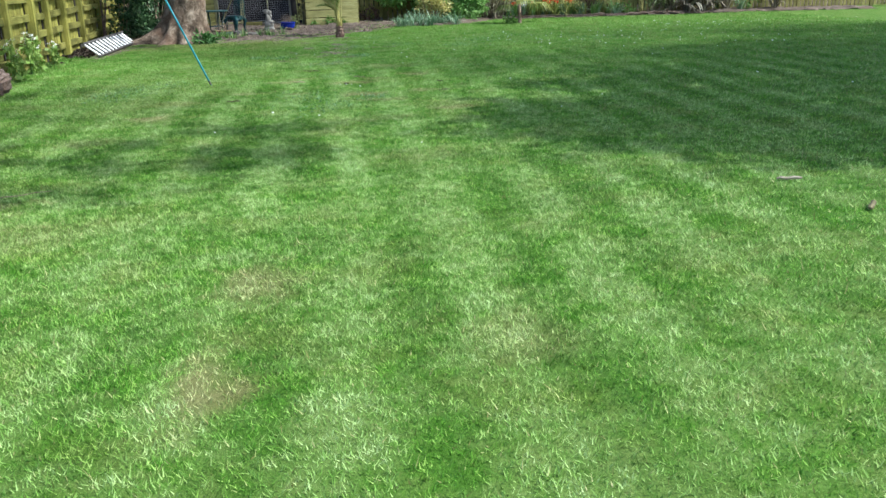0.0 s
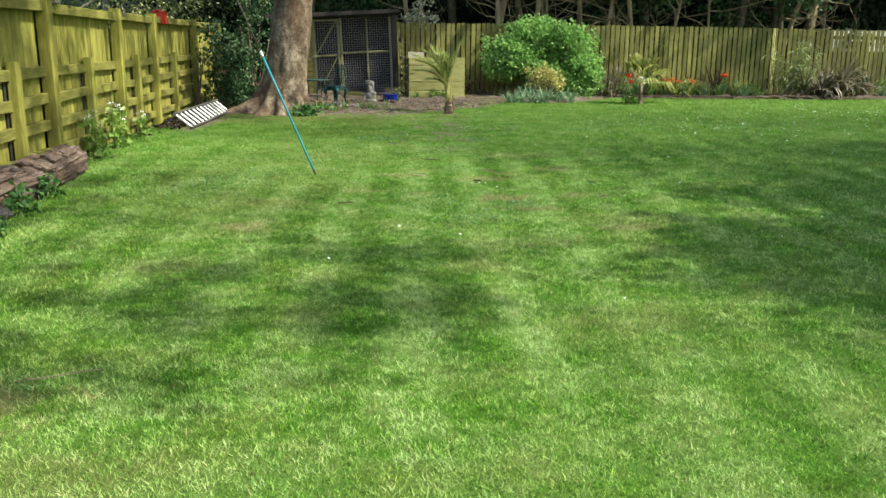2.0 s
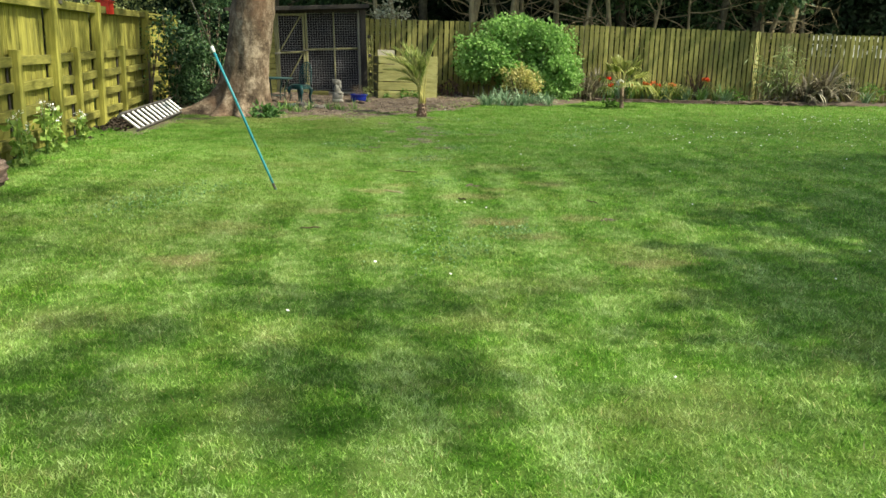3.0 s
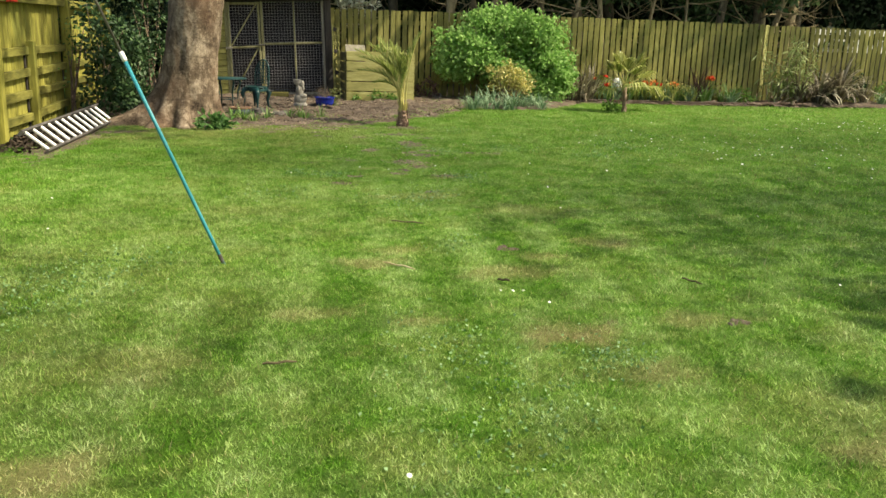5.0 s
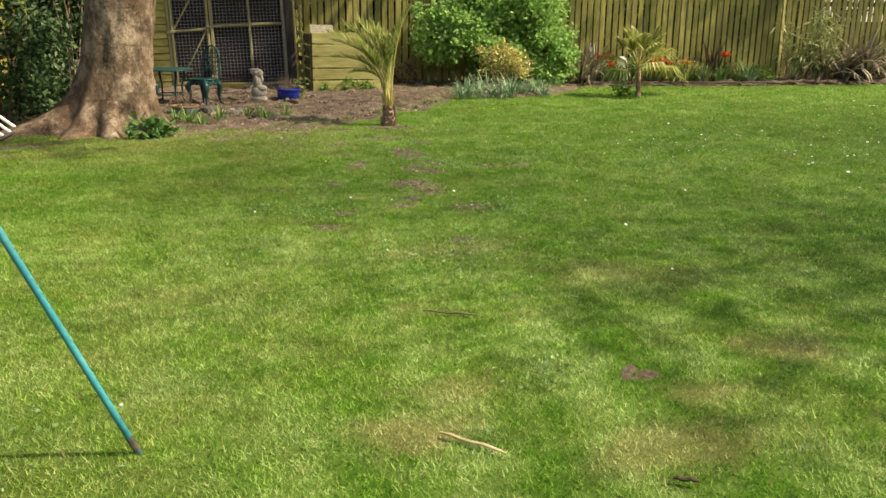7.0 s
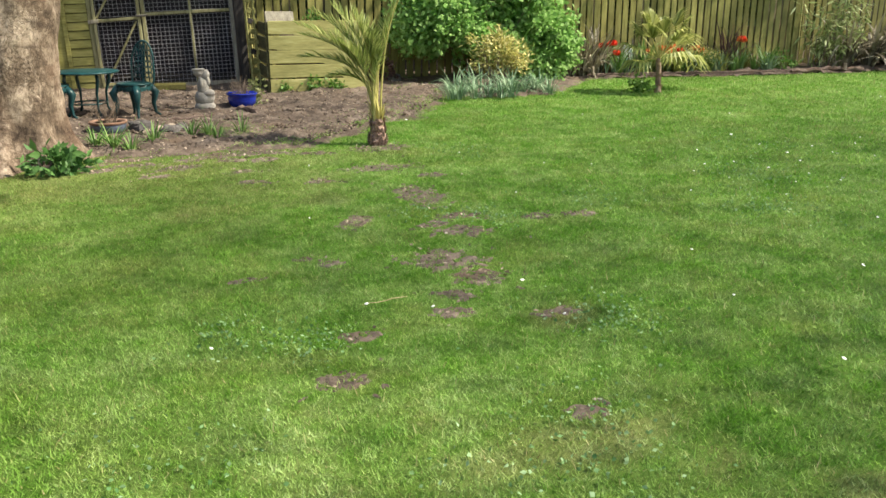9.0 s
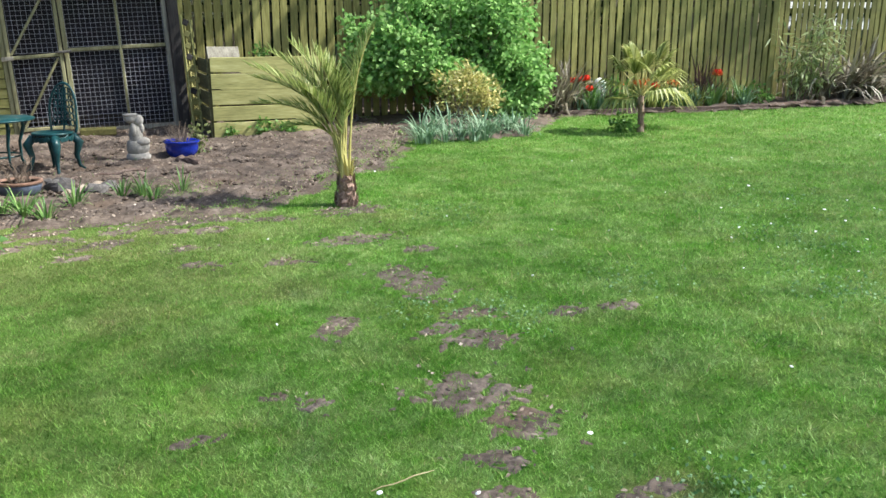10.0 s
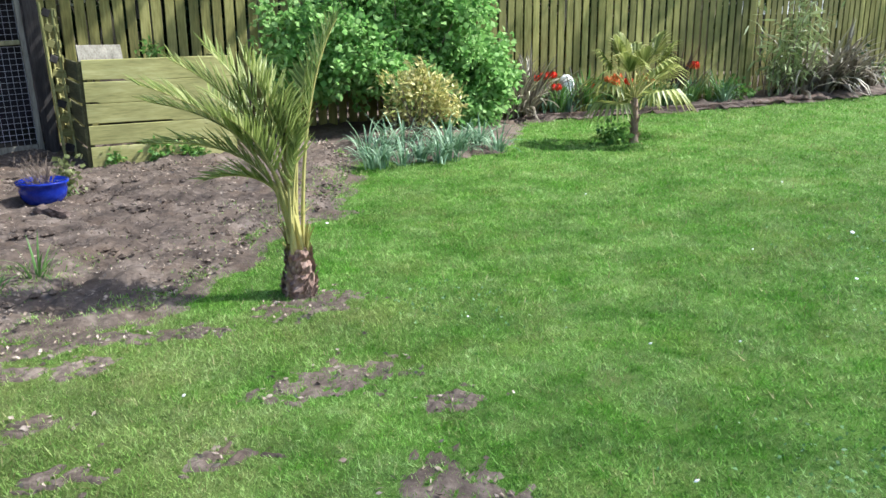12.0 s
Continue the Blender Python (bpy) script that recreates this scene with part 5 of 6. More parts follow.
def fan_palm():
    f = thing("fan_palm", "small fan palm with drooping yellow-green leaves and slim brown trunk", "palm", at=(6.0, 22.07, 0))
    rng = random.Random(9)
    part("trunk", Shape().tube([(0, 0, -0.05), (0.0, 0, 0.12), (-0.01, 0, 0.3), (-0.02, 0, 0.46)], [0.052, 0.040, 0.038, 0.034], 12), M["palm_trunk"], f)
    s = Shape()
    for i in range(30):
        a, z = rng.uniform(0, math.tau), rng.uniform(0.02, 0.45)
        d = Vector((math.cos(a), math.sin(a), 0))
        b = d * 0.034 + Vector((0, 0, z))
        s.ribbon([b, b + d * 0.025 + Vector((0, 0, 0.03)), b + d * 0.04 + Vector((0, 0, 0.05))], [0.014, 0.01, 0.002], (-d.y, d.x, 0), 0.3)
    tagged(part("fibre", s, M["palm_trunk"], f), kind="stuff")
    rows = [(0.1, 0.55, 0.20, 0.9), (0.9, 0.40, 0.42, 0.7), (1.7, 0.30, 0.5, 0.5), (2.5, 0.42, 0.36, 0.8), (3.1, 0.50, 0.12, 1.0), (3.7, 0.40, 0.35, 0.8), (4.4, 0.32, 0.42, 0.7), (5.1, 0.42, 0.30, 0.9), (5.7, 0.42, 0.44, 0.6),
            (0.35, 0.75, -0.02, 1.2), (3.3, 0.45, -0.05, 1.2), (6.1, 0.36, 0.55, 0.5), (2.0, 0.25, 0.56, 0.4), (4.9, 0.45, 0.05, 1.1), (2.9, 0.30, 0.52, 0.5)]
    for i, (a, reach, rise, droop) in enumerate(rows):
        reach, droop = reach * 1.1, droop * 1.15
        d = Vector((math.cos(a), math.sin(a), 0))
        root = Vector((-0.02, 0, 0.44))
        hub = root + d * reach * 0.5 + Vector((0, 0, rise * 0.75 + 0.03))
        s = Shape()
        side = Vector((-d.y, d.x, 0))
        ax = unit(hub - root)
        for k in range(15):
            b = (k - 7) / 7 * 1.25
            w = unit(ax * math.cos(b) + side * math.sin(b))
            ln = (reach * 0.62 + 0.18) * (1 - 0.25 * abs(k - 7) / 7)
            p1 = hub + w * ln * 0.55
            p2 = p1 + (w * 0.6 + Vector((0, 0, -droop * 0.55))) * ln * 0.5
            s.ribbon([hub, p1, p2], [0.009, 0.022, 0.002], w.cross(Vector((0, 0, 1))), 0.3)
        lf = part("fan_leaf", s, M["fan_leaf"], f)
        part("stalk", Shape().tube([root, root.lerp(hub, 0.5) + Vector((0, 0, 0.02)), hub], [0.009, 0.007, 0.006], 5), M["palm_rib"], lf)
    return f


fan_palm()


# ---- garden furniture and ornaments ----
def statue():
    s = Shape()
    s.lathe((0, 0, 0), [(0.125, 0), (0.125, 0.05), (0.115, 0.06), (0.105, 0.08)], 14)
    s.blob((0.0, 0, 0.14), (0.12, 0.10, 0.10), 0.25, 1, 8, 14, 2.5)
    s.blob((-0.015, -0.01, 0.27), (0.072, 0.065, 0.12), 0.12, 2)
    s.blob((0.04, -0.05, 0.20), (0.075, 0.06, 0.05), 0.15, 3)
    s.blob((-0.05, -0.05, 0.33), (0.03, 0.04, 0.07), 0.1, 4)
    s.blob((0.04, -0.03, 0.34), (0.03, 0.04, 0.06), 0.1, 5)
    s.blob((0.02, -0.01, 0.425), (0.056, 0.056, 0.06), 0.12, 6, 8, 12, 4)
    s.lathe((-0.055, 0, 0.40), [(0.03, 0), (0.062, 0.03), (0.068, 0.06), (0.06, 0.075), (0.075, 0.08), (0.075, 0.095), (0.04, 0.09)], 14)
    ob = new("statue", s.mesh("statue", M["cast_stone"], True))
    ob.location, ob.rotation_euler, ob.scale = (-0.06, 21.82, 0.03), (0, 0, 0.25), (0.95, 0.95, 0.93)
    tagged(ob, "pale weathered cast-stone garden statue on bare soil", "statue")


statue()


def pot(at, profile, material, label, twigs, seed, rim=None):
    f = thing("plant_pot", label, "plant pot", at=at)
    part("bowl", Shape().lathe((0, 0, 0), profile, 28), M[material], f, smooth=True)
    if rim:
        part("rim", Shape().lathe((0, 0, 0), rim, 28), M["terracotta"], f, "terracotta rim", True)
    top, r = profile[-1][1], profile[-1][0]
    part("soil", Shape().blob((0, 0, top - 0.03), (r * 0.97, r * 0.97, 0.03), 0.1, seed), M["soil"], f)
    rng = np.random.default_rng(seed)
    for i in range(twigs):
        a = rng.uniform(0, math.tau)
        b = Vector((math.cos(a) * r * 0.6 * rng.random(), math.sin(a) * r * 0.6 * rng.random(), top - 0.03))
        t = b + Vector((rng.normal(0, 0.07), rng.normal(0, 0.05), rng.uniform(0.06, 0.24)))
        s = Shape().tube([b, b.lerp(t, 0.5) + Vector(rng.normal(0, 0.012, 3)), t], [0.004, 0.003, 0.0015], 4)
        s.tube([b.lerp(t, 0.6), b.lerp(t, 0.8) + Vector(rng.normal(0, 0.04, 3))], [0.002, 0.001], 4)
        part("twig", s, M["dry_stem"], f)
    return f


pot((0.36, 21.86, 0.04), [(0.11, 0), (0.13, 0.01), (0.155, 0.05), (0.165, 0.10), (0.16, 0.13), (0.178, 0.145), (0.182, 0.16), (0.165, 0.165), (0.155, 0.15)], "blue_glaze", "glossy cobalt blue bowl pot with dead stems", 46, 3)
pot((-1.03, 20.35, 0.03), [(0.12, 0), (0.15, 0.02), (0.165, 0.07), (0.16, 0.10), (0.14, 0.10)], "slate_glaze", "low blue-grey pot with terracotta rim and dry twigs", 30, 4, [(0.162, 0.088), (0.175, 0.095), (0.175, 0.115), (0.15, 0.115), (0.145, 0.10)])


def bistro_chair(at, turn, label):
    f = thing("bistro_chair", label, "chair", "cast-iron chairs", at=at)
    f.rotation_euler, f.scale = (0, 0, radians(turn)), (0.88, 0.88, 0.9)
    part("seat", Shape().lathe((0, 0, 0.37), [(0.185, 0), (0.20, 0.008), (0.205, 0.02), (0.19, 0.028), (0.17, 0.02), (0.06, 0.012), (0.03, 0.016)], 24), M["green_iron"], f, smooth=True)
    s = Shape()
    for k in range(24):
        a = k * math.tau / 24
        s.plank((0.20 * math.cos(a), 0.20 * math.sin(a), 0.33), (0.20 * math.cos(a + 0.26), 0.20 * math.sin(a + 0.26), 0.335 + 0.02 * (k % 2)), 0.05, 0.012, (0, 0, 1), 0.003)
    part("apron", s, M["green_iron"], f)
    for sx in (-1, 1):
        for sy in (-1, 1):
            part("leg", Shape().tube([(sx * 0.13, sy * 0.13, 0.36), (sx * 0.175, sy * 0.175, 0.28), (sx * 0.15, sy * 0.15, 0.15), (sx * 0.165, sy * 0.165, 0.04), (sx * 0.20, sy * 0.20, 0.0)], [0.040, 0.048, 0.028, 0.016, 0.018], 7), M["green_iron"], f, smooth=True)
    hoop = []
    for k in range(21):
        a = math.pi * (-0.12 + 1.24 * k / 20)
        hoop.append((-0.19 - 0.07 * math.sin(max(0, a)) * 0.7, 0.165 * math.cos(a), 0.60 + 0.27 * math.sin(a) if math.sin(a) > 0 else 0.60 + 0.5 * math.sin(a)))
    part("back_hoop", Shape().tube([(-0.17, 0.15, 0.37)] + hoop + [(-0.17, -0.15, 0.37)], 0.013, 7), M["green_iron"], f, smooth=True)
    s = Shape()
    for row in range(6):
        for col in range(-2, 3):
            z, y = 0.47 + row * 0.065, col * 0.055 * (1 - 0.05 * row)
            if abs(y) < 0.15 * math.sqrt(max(0.05, 1 - ((z - 0.56) / 0.32) ** 2)):
                x = -0.18 - (z - 0.4) * 0.13
                s.tube([(x, y + 0.028 * math.cos(q * math.tau / 8), z + 0.032 * math.sin(q * math.tau / 8)) for q in range(9)], 0.007, 5)
    s.tube([(-0.175, 0, 0.38), (-0.22, 0, 0.6), (-0.245, 0, 0.86)], 0.012, 6)
    part("back_lattice", s, M["green_iron"], f)
    return f


chair = bistro_chair((-0.80, 21.42, 0.035), 232, "dark green cast-iron bistro chair with lattice back")
bistro_chair((-1.62, 21.45, 0.035), 25, "dark green cast-iron bistro chair turned to the table")


def bistro_table():
    f = thing("bistro_table", "round green cast-iron bistro table on bare soil", "table", at=(-1.28, 21.68, 0.035))
    part("tabletop", Shape().lathe((0, 0, 0.45), [(0.30, 0), (0.33, 0.004), (0.34, 0.014), (0.33, 0.022), (0.10, 0.026), (0.02, 0.026)], 30), M["green_iron"], f, smooth=True)
    for k in range(4):
        a = 0.5 + k * math.tau / 4
        c, q = math.cos(a), math.sin(a)
        part("leg", Shape().tube([(0.24 * c, 0.24 * q, 0.45), (0.25 * c, 0.25 * q, 0.38), (0.20 * c, 0.20 * q, 0.24), (0.20 * c, 0.20 * q, 0.08), (0.24 * c, 0.24 * q, 0.0)], [0.016, 0.020, 0.014, 0.012, 0.016], 7), M["green_iron"], f, smooth=True)
    part("ring", Shape().tube([(0.19 * math.cos(k * math.tau / 16), 0.19 * math.sin(k * math.tau / 16), 0.13) for k in range(17)], 0.009, 6), M["green_iron"], f)


bistro_table()


def ornament():
    f = new("garden_ornament", Shape().lathe((0, 0, 0), [(0.13, 0), (0.135, 0.06), (0.115, 0.10), (0.12, 0.22), (0.13, 0.36), (0.115, 0.50), (0.085, 0.60), (0.04, 0.65)], 16).blob((0.05, -0.02, 0.50), (0.07, 0.07, 0.12), 0.15, 3)
            .blob((0, -0.03, 0.30), (0.09, 0.06, 0.10), 0.2, 4).mesh("garden_ornament", M["petal_white"], True))
    f.location, f.scale = (6.72, 24.25, 0.05), (0.85, 0.85, 0.72)
    tagged(f, "white painted garden ornament among the border plants", "ornament")


ornament()


def stones():
    rng = random.Random(12)
    spots = [(-0.74, 20.45, 0.13), (-0.47, 20.2, 0.10), (-0.36, 20.35, 0.09), (-0.66, 20.2, 0.08), (-1.4, 20.0, 0.10), (-1.6, 21.2, 0.13), (-0.85, 20.75, 0.07), (-3.05, 9.6, 0.08), (-3.15, 9.45, 0.11), (2.75, 24.2, 0.16)]
    for i, (x, y, r) in enumerate(spots):
        s = Shape().blob((0, 0, 0), (r, r * 0.75, r * 0.55), 0.4, 20 + i, 7, 11, 1.8)
        ob = new("stone", s.mesh("stone", M["stone"], False))
        ob.location, ob.rotation_euler = (x, y, 0.02 + r * 0.28), (0, 0, rng.uniform(0, 6))
        tagged(ob, "rough grey stone half sunk in soil", "stone", "stones round the soil bed")


stones()


def wood_piece(name, label, cat, pts, radii, material, seed, sides=12, rough=0.25):
    rng = Vector((seed * 1.3, seed * 0.7, seed * 2.1))
    s = Shape().tube(pts, radii, sides)
    c, ax = Vector(pts[0]), Vector(pts[-1]) - Vector(pts[0])
    out = []
    for i, v in enumerate(s.v):
        v, k = Vector(v), i // sides
        d = v - Vector(pts[k])
        long = Vector((v.x * 20, v.y * 5, v.z * 42)) if abs(ax.y) > abs(ax.x) else Vector((v.x * 7, v.y * 26, v.z * 26))
        q = 1 + rough * 0.3 * noise.noise(v * 4 + rng) + rough * 0.7 * abs(noise.noise(long + rng)) + rough * 0.6 * noise.noise(long * 2.3 + rng)
        out.append(tuple(Vector(pts[k]) + d * q - c))
    s.v = out
    ob = new(name, s.mesh(name, M[material]))
    ob.location = c
    return tagged(ob, label, cat)


def along(a, b, n, sag=0.0):
    a, b = Vector(a), Vector(b)
    return [a.lerp(b, i / (n - 1)) + Vector((0, 0, sag * math.sin(i * 1.9))) for i in range(n)]


def rotting_log():
    """A long decayed log with a flattened top, split into layers and loose plates along its length."""
    f = thing("rotting_log", "large crumbling layered fallen log lying along the fence", "log", at=(-3.25, 9.4, 0))
    rings, sides, n, run = [], 64, 170, 2.5
    for i in range(n + 1):
        y = run * i / n
        end = min(1.0, 0.88 + 2.5 * min(y, run - y))
        wide, tall = (0.185 - 0.006 * y) * end, (0.125 + 0.004 * y + 0.010 * math.sin(y * 3.1)) * end
        row = []
        for k in range(sides):
            a = k * math.tau / sides
            c, q = math.cos(a), math.sin(a)
            ux, uz = math.copysign(abs(c) ** 0.7, c), math.copysign(abs(q) ** 0.75, q)
            layer = round(3.2 * noise.noise(Vector((c * 2.0, y * 1.3, q * 7))) + 1.6 * noise.noise(Vector((c * 6, y * 3.5, q * 16)))) / 3.2
            r = 1 + 0.13 * layer + 0.07 * noise.noise(Vector((c * 9, y * 8, q * 26))) + 0.04 * noise.noise(Vector((c * 25, y * 30, q * 40)))
            row.append((ux * wide * r, y + 0.03 * layer, tall * 0.92 + uz * tall * r))
        rings.append(row)
    part("trunk", Shape().ring_loft(rings), M["log"], f)
    q = random.Random(31)
    for _ in range(34):
        y, x, z = q.uniform(0.1, 2.2), q.uniform(-0.14, 0.16), 0.0
        z = 0.245 + 0.006 * y - 0.35 * max(0, abs(x) - 0.08)
        part("loose_plate", Shape().plank((x, y, z), (x + q.uniform(-0.04, 0.04), y + q.uniform(0.10, 0.34), z + q.uniform(-0.015, 0.02)), q.uniform(0.03, 0.09), q.uniform(0.010, 0.022), (1, 0, q.uniform(-0.7, 0.2)), 0.004), M["log"] if q.random() < 0.9 else M["log_grey"], f)


rotting_log()
wood_piece("rotting_log", "short broken end of a fallen log by the fence", "log", along((-3.22, 8.3, 0.06), (-3.2, 9.3, 0.07), 40), [0.07] + [0.10] * 38 + [0.08], "log", 5, 20, 0.4)
wood_piece("driftwood_branch", "long bleached driftwood branch edging the border", "branch", along((9.5, 23.66, 0.05), (10.3, 23.74, 0.07), 8, 0.012) + along((10.45, 23.74, 0.06), (11.0, 23.66, 0.05), 7, 0.01), [0.025] + [0.038] * 13 + [0.02], "log", 7, 10, 0.3)
wood_piece("rotten_branch", "dark rotten piece of branch on the soil", "branch", along((0.28, 21.5, 0.06), (0.46, 21.25, 0.06), 8, 0.01), [0.025] + [0.04] * 6 + [0.02], "log", 8, 9, 0.5)
wood_piece("rotten_branch", "thin dark branch lying on the soil bed", "branch", along((-0.7, 20.75, 0.05), (0.2, 21.3, 0.05), 14, 0.012), [0.008] + [0.013] * 12 + [0.006], "log", 9, 7, 0.4)
wood_piece("rotten_branch", "pale bent branch lying on the soil bed", "branch", along((-0.72, 20.1, 0.05), (-0.42, 20.45, 0.06), 9, 0.015), [0.012] + [0.022] * 7 + [0.010], "driftwood", 10, 8, 0.4)
sl = part("sleeper", Shape().plank((-0.20, 0, 0.05), (0.2, 0.03, 0.05), 0.14, 0.10, (0, 1, 0), 0.02), M["moss"])
sl.location = (-0.42, 23.9, 0.03)
tagged(sl, "short mossy timber block beside the aviary", "timber block")


def edging():
    f = thing("timber_edging", "low weathered timber edging of the border", "edging", at=(6.0, 24.0, 0))
    spots = [(-0.1, 0.0), (1.3, -0.09), (2.2, -0.22), (3.2, -0.32), (4.1, -0.28)]
    for a, b in zip(spots, spots[1:]):
        part("edge_board", Shape().plank((*a, 0.035), (*b, 0.035), 0.09, 0.035, (0, 0, 1), 0.006), M["log"], f)


edging()


def ladder():
    f = thing("ladder", "aluminium ladder lying tilted on the grass beside the fence", "ladder", at=(-2.84, 16.1, 0.03))
    a0, a1, b0, b1 = Vector((0, 0, 0)), Vector((0.15, 3.2, 0.0)), Vector((-0.24, 0.02, 0.19)), Vector((-0.09, 3.24, 0.19))
    n = (a1 - a0).cross(b0 - a0).normalized()
    part("stile", Shape().plank(a0, a1, 0.055, 0.028, tuple(n), 0.004), M["stile"], f)
    part("stile", Shape().plank(b0, b1, 0.07, 0.028, tuple(n), 0.004), M["stile"], f)
    for i in range(12):
        k = 0.04 + 0.92 * i / 11
        lo, hi = a0.lerp(a1, k), b0.lerp(b1, k)
        part("rung", Shape().plank(lo.lerp(hi, 0.05), lo.lerp(hi, 0.95), 0.034, 0.03, (0, 1, 0), 0.006), M["alu"], f)


ladder()


def litter():
    rng = np.random.default_rng(83)
    n = 2600
    p = np.stack([-3.42 + 0.62 * rng.beta(1.0, 1.9, n), rng.normal(18.1, 0.75, n), rng.uniform(0.01, 0.035, n)], 1)
    # dark leaves also stand in for the shade below the ladder's rungs
    ob = new("leaf_litter", leaf_mesh("leaf_litter", p, np.tile([0, 0, 0.05], (n, 1)) + rng.normal(0, 1, (n, 3)) * [1, 1, 0.15], 0.07, 0.05, M["litter"], rng, 0.0, 0.2))
    tagged(ob, "dark leaf litter, doubling as painted shade under the ladder", "leaf litter", kind="stuff")


litter()


def prop_pole():
    f = thing("clothes_prop", "leaning teal metal clothes prop with white collar and thin upper tube", "clothes prop", at=(-0.853, 11.673, 0))
    d = Vector((-0.485, -0.06, 1.18))
    part("lower_tube", Shape().tube([d * -0.012, d * 0.15, d * 0.5, d * 0.985], 0.0106, 12), M["teal"], f, smooth=True)
    part("foot", Shape().tube([d * -0.015, d * 0.05], [0.010, 0.0122], 10), M["steel_dark"], f, "grey worn foot")
    part("collar", Shape().tube([d * 0.972, d * 0.979, d * 1.008, d * 1.015], [0.011, 0.0145, 0.0145, 0.010], 12), M["white_plastic"], f, "white plastic collar", True)
    part("upper_tube", Shape().tube([d * 1.0, d * 1.4, d * 1.75], 0.0075, 10), M["steel_dark"], f, "thin tarnished tube", True)


prop_pole()


def fence_fixtures():
    f = thing("bird_house", "small red painted bird house on the fence top", "bird house", at=(-3.47, 17.5, 1.535))
    part("body", Shape().plank((0, -0.16, 0.09), (0, 0.16, 0.09), 0.18, 0.16, (0, 0, 1), 0.008), M["red_paint"], f)
    part("roof", Shape().plank((-0.045, -0.175, 0.19), (-0.045, 0.175, 0.19), 0.11, 0.018, (1, 0, 0.3)).plank((0.045, -0.175, 0.19), (0.045, 0.175, 0.19), 0.11, 0.018, (1, 0, -0.3)), M["red_paint"], f)
    f = thing("solar_lamp", "small white lamp fixed on a fence post", "lamp", at=(-3.44, 12.35, 1.635))
    part("base", Shape().plank((0, -0.07, 0.02), (0, 0.07, 0.02), 0.12, 0.04, (1, 0, 0)), M["grey_wood"], f)
    part("cover", Shape().plank((0, -0.10, 0.065), (0, 0.10, 0.065), 0.13, 0.055, (1, 0, 0), 0.014), M["white_plastic"], f, smooth=True)
    for y in (9.95, 15.05):
        f = thing("bracket", "small dark metal bracket on the fence top", "bracket", "brackets on the fence", at=(-3.46, y, 1.61))
        part("plate", Shape().plank((0.035, -0.05, 0.0), (0.035, 0.06, 0.0), 0.04, 0.03, (0, 0, 1), 0.004), M["steel_dark"], f)
        part("hook", Shape().tube([(0.035, -0.05, 0.0), (0.05, -0.06, 0.05), (0.035, -0.05, 0.09)], 0.008, 6), M["steel_dark"], f)


fence_fixtures()


# ---- woodland and hedges beyond the fences ----
def woodland_tree(at, h, r, seed, lean=0.0, pale=False):
    f = thing("woodland_tree", "slim pale-barked woodland tree behind the fence" if pale else "woodland tree with bare lower branches behind the fence", "tree", "woodland trees", at=at)
    rng = np.random.default_rng(seed)
    pts = [(lean * k + rng.normal(0, 0.05), rng.normal(0, 0.05), -0.1 + h * k) for k in (0, 0.2, 0.4, 0.6, 0.8, 1.0)]
    part("trunk", Shape().tube(pts, [r, r * 0.92, r * 0.85, r * 0.75, r * 0.6, r * 0.3], 9), M["pale_bark"] if pale else M["wood_bark"], f, smooth=True)
    tips = []
    for i in range(11):
        s = Shape()
        z = rng.uniform(1.2, h * 0.6)
        a = rng.uniform(0, math.tau)
        limb(s, rng, (lean * z / h, 0, z), (math.cos(a), math.sin(a), rng.uniform(-0.2, 0.5)), rng.uniform(0.7, 1.6), 0.02, 1, tips, 0.8)
        part("branch", s, M["pale_bark"] if pale else M["wood_bark"], f)
    n = 900
    cloud = np.stack([lean + rng.normal(0, 1.3, n), rng.normal(0, 1.3, n), h + rng.normal(0, 1.0, n)], 1)
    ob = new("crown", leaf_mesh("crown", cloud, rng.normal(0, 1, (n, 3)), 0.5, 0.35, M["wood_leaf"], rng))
    ob.parent = f


rng0 = np.random.default_rng(77)
for i, (x, y, r, pale) in enumerate([(0.9, 26.5, 0.07, True), (1.9, 27.2, 0.05, True), (2.5, 28.5, 0.10, False), (3.5, 26.6, 0.08, True), (4.35, 27.5, 0.07, True), (5.2, 26.5, 0.06, True), (6.6, 28.5, 0.12, False), (7.6, 27.2, 0.06, True),
                                     (8.6, 30.0, 0.14, False), (9.9, 27.0, 0.09, False), (11.0, 28.2, 0.26, False), (12.1, 27.6, 0.20, False), (13.6, 28.6, 0.10, True), (15.0, 30.5, 0.09, False), (16.8, 31.5, 0.12, True), (18.5, 31.0, 0.12, False), (20.5, 32, 0.14, False),
                                     (2.9, 26.3, 0.05, True), (4.0, 26.2, 0.06, True), (4.6, 26.9, 0.05, True), (5.6, 27.4, 0.07, True), (6.2, 26.4, 0.05, True), (7.1, 26.6, 0.05, True), (8.2, 26.4, 0.06, True), (9.2, 26.8, 0.05, True), (11.6, 26.6, 0.07, True), (11.9, 27.3, 0.06, True), (-0.6, 28.0, 0.07, True), (-1.8, 27.2, 0.06, False), (3.0, 31.5, 0.12, False), (6.0, 32.0, 0.13, False), (13.0, 33.0, 0.15, False), (10.2, 33.0, 0.14, False), (17.5, 33.5, 0.15, False)]):
    woodland_tree((x + rng0.uniform(-0.4, 0.4), y, 0), 6.5 + rng0.uniform(-0.8, 1.5), r * rng0.uniform(0.7, 1.5), 800 + i, rng0.uniform(-1.1, 1.1), pale)


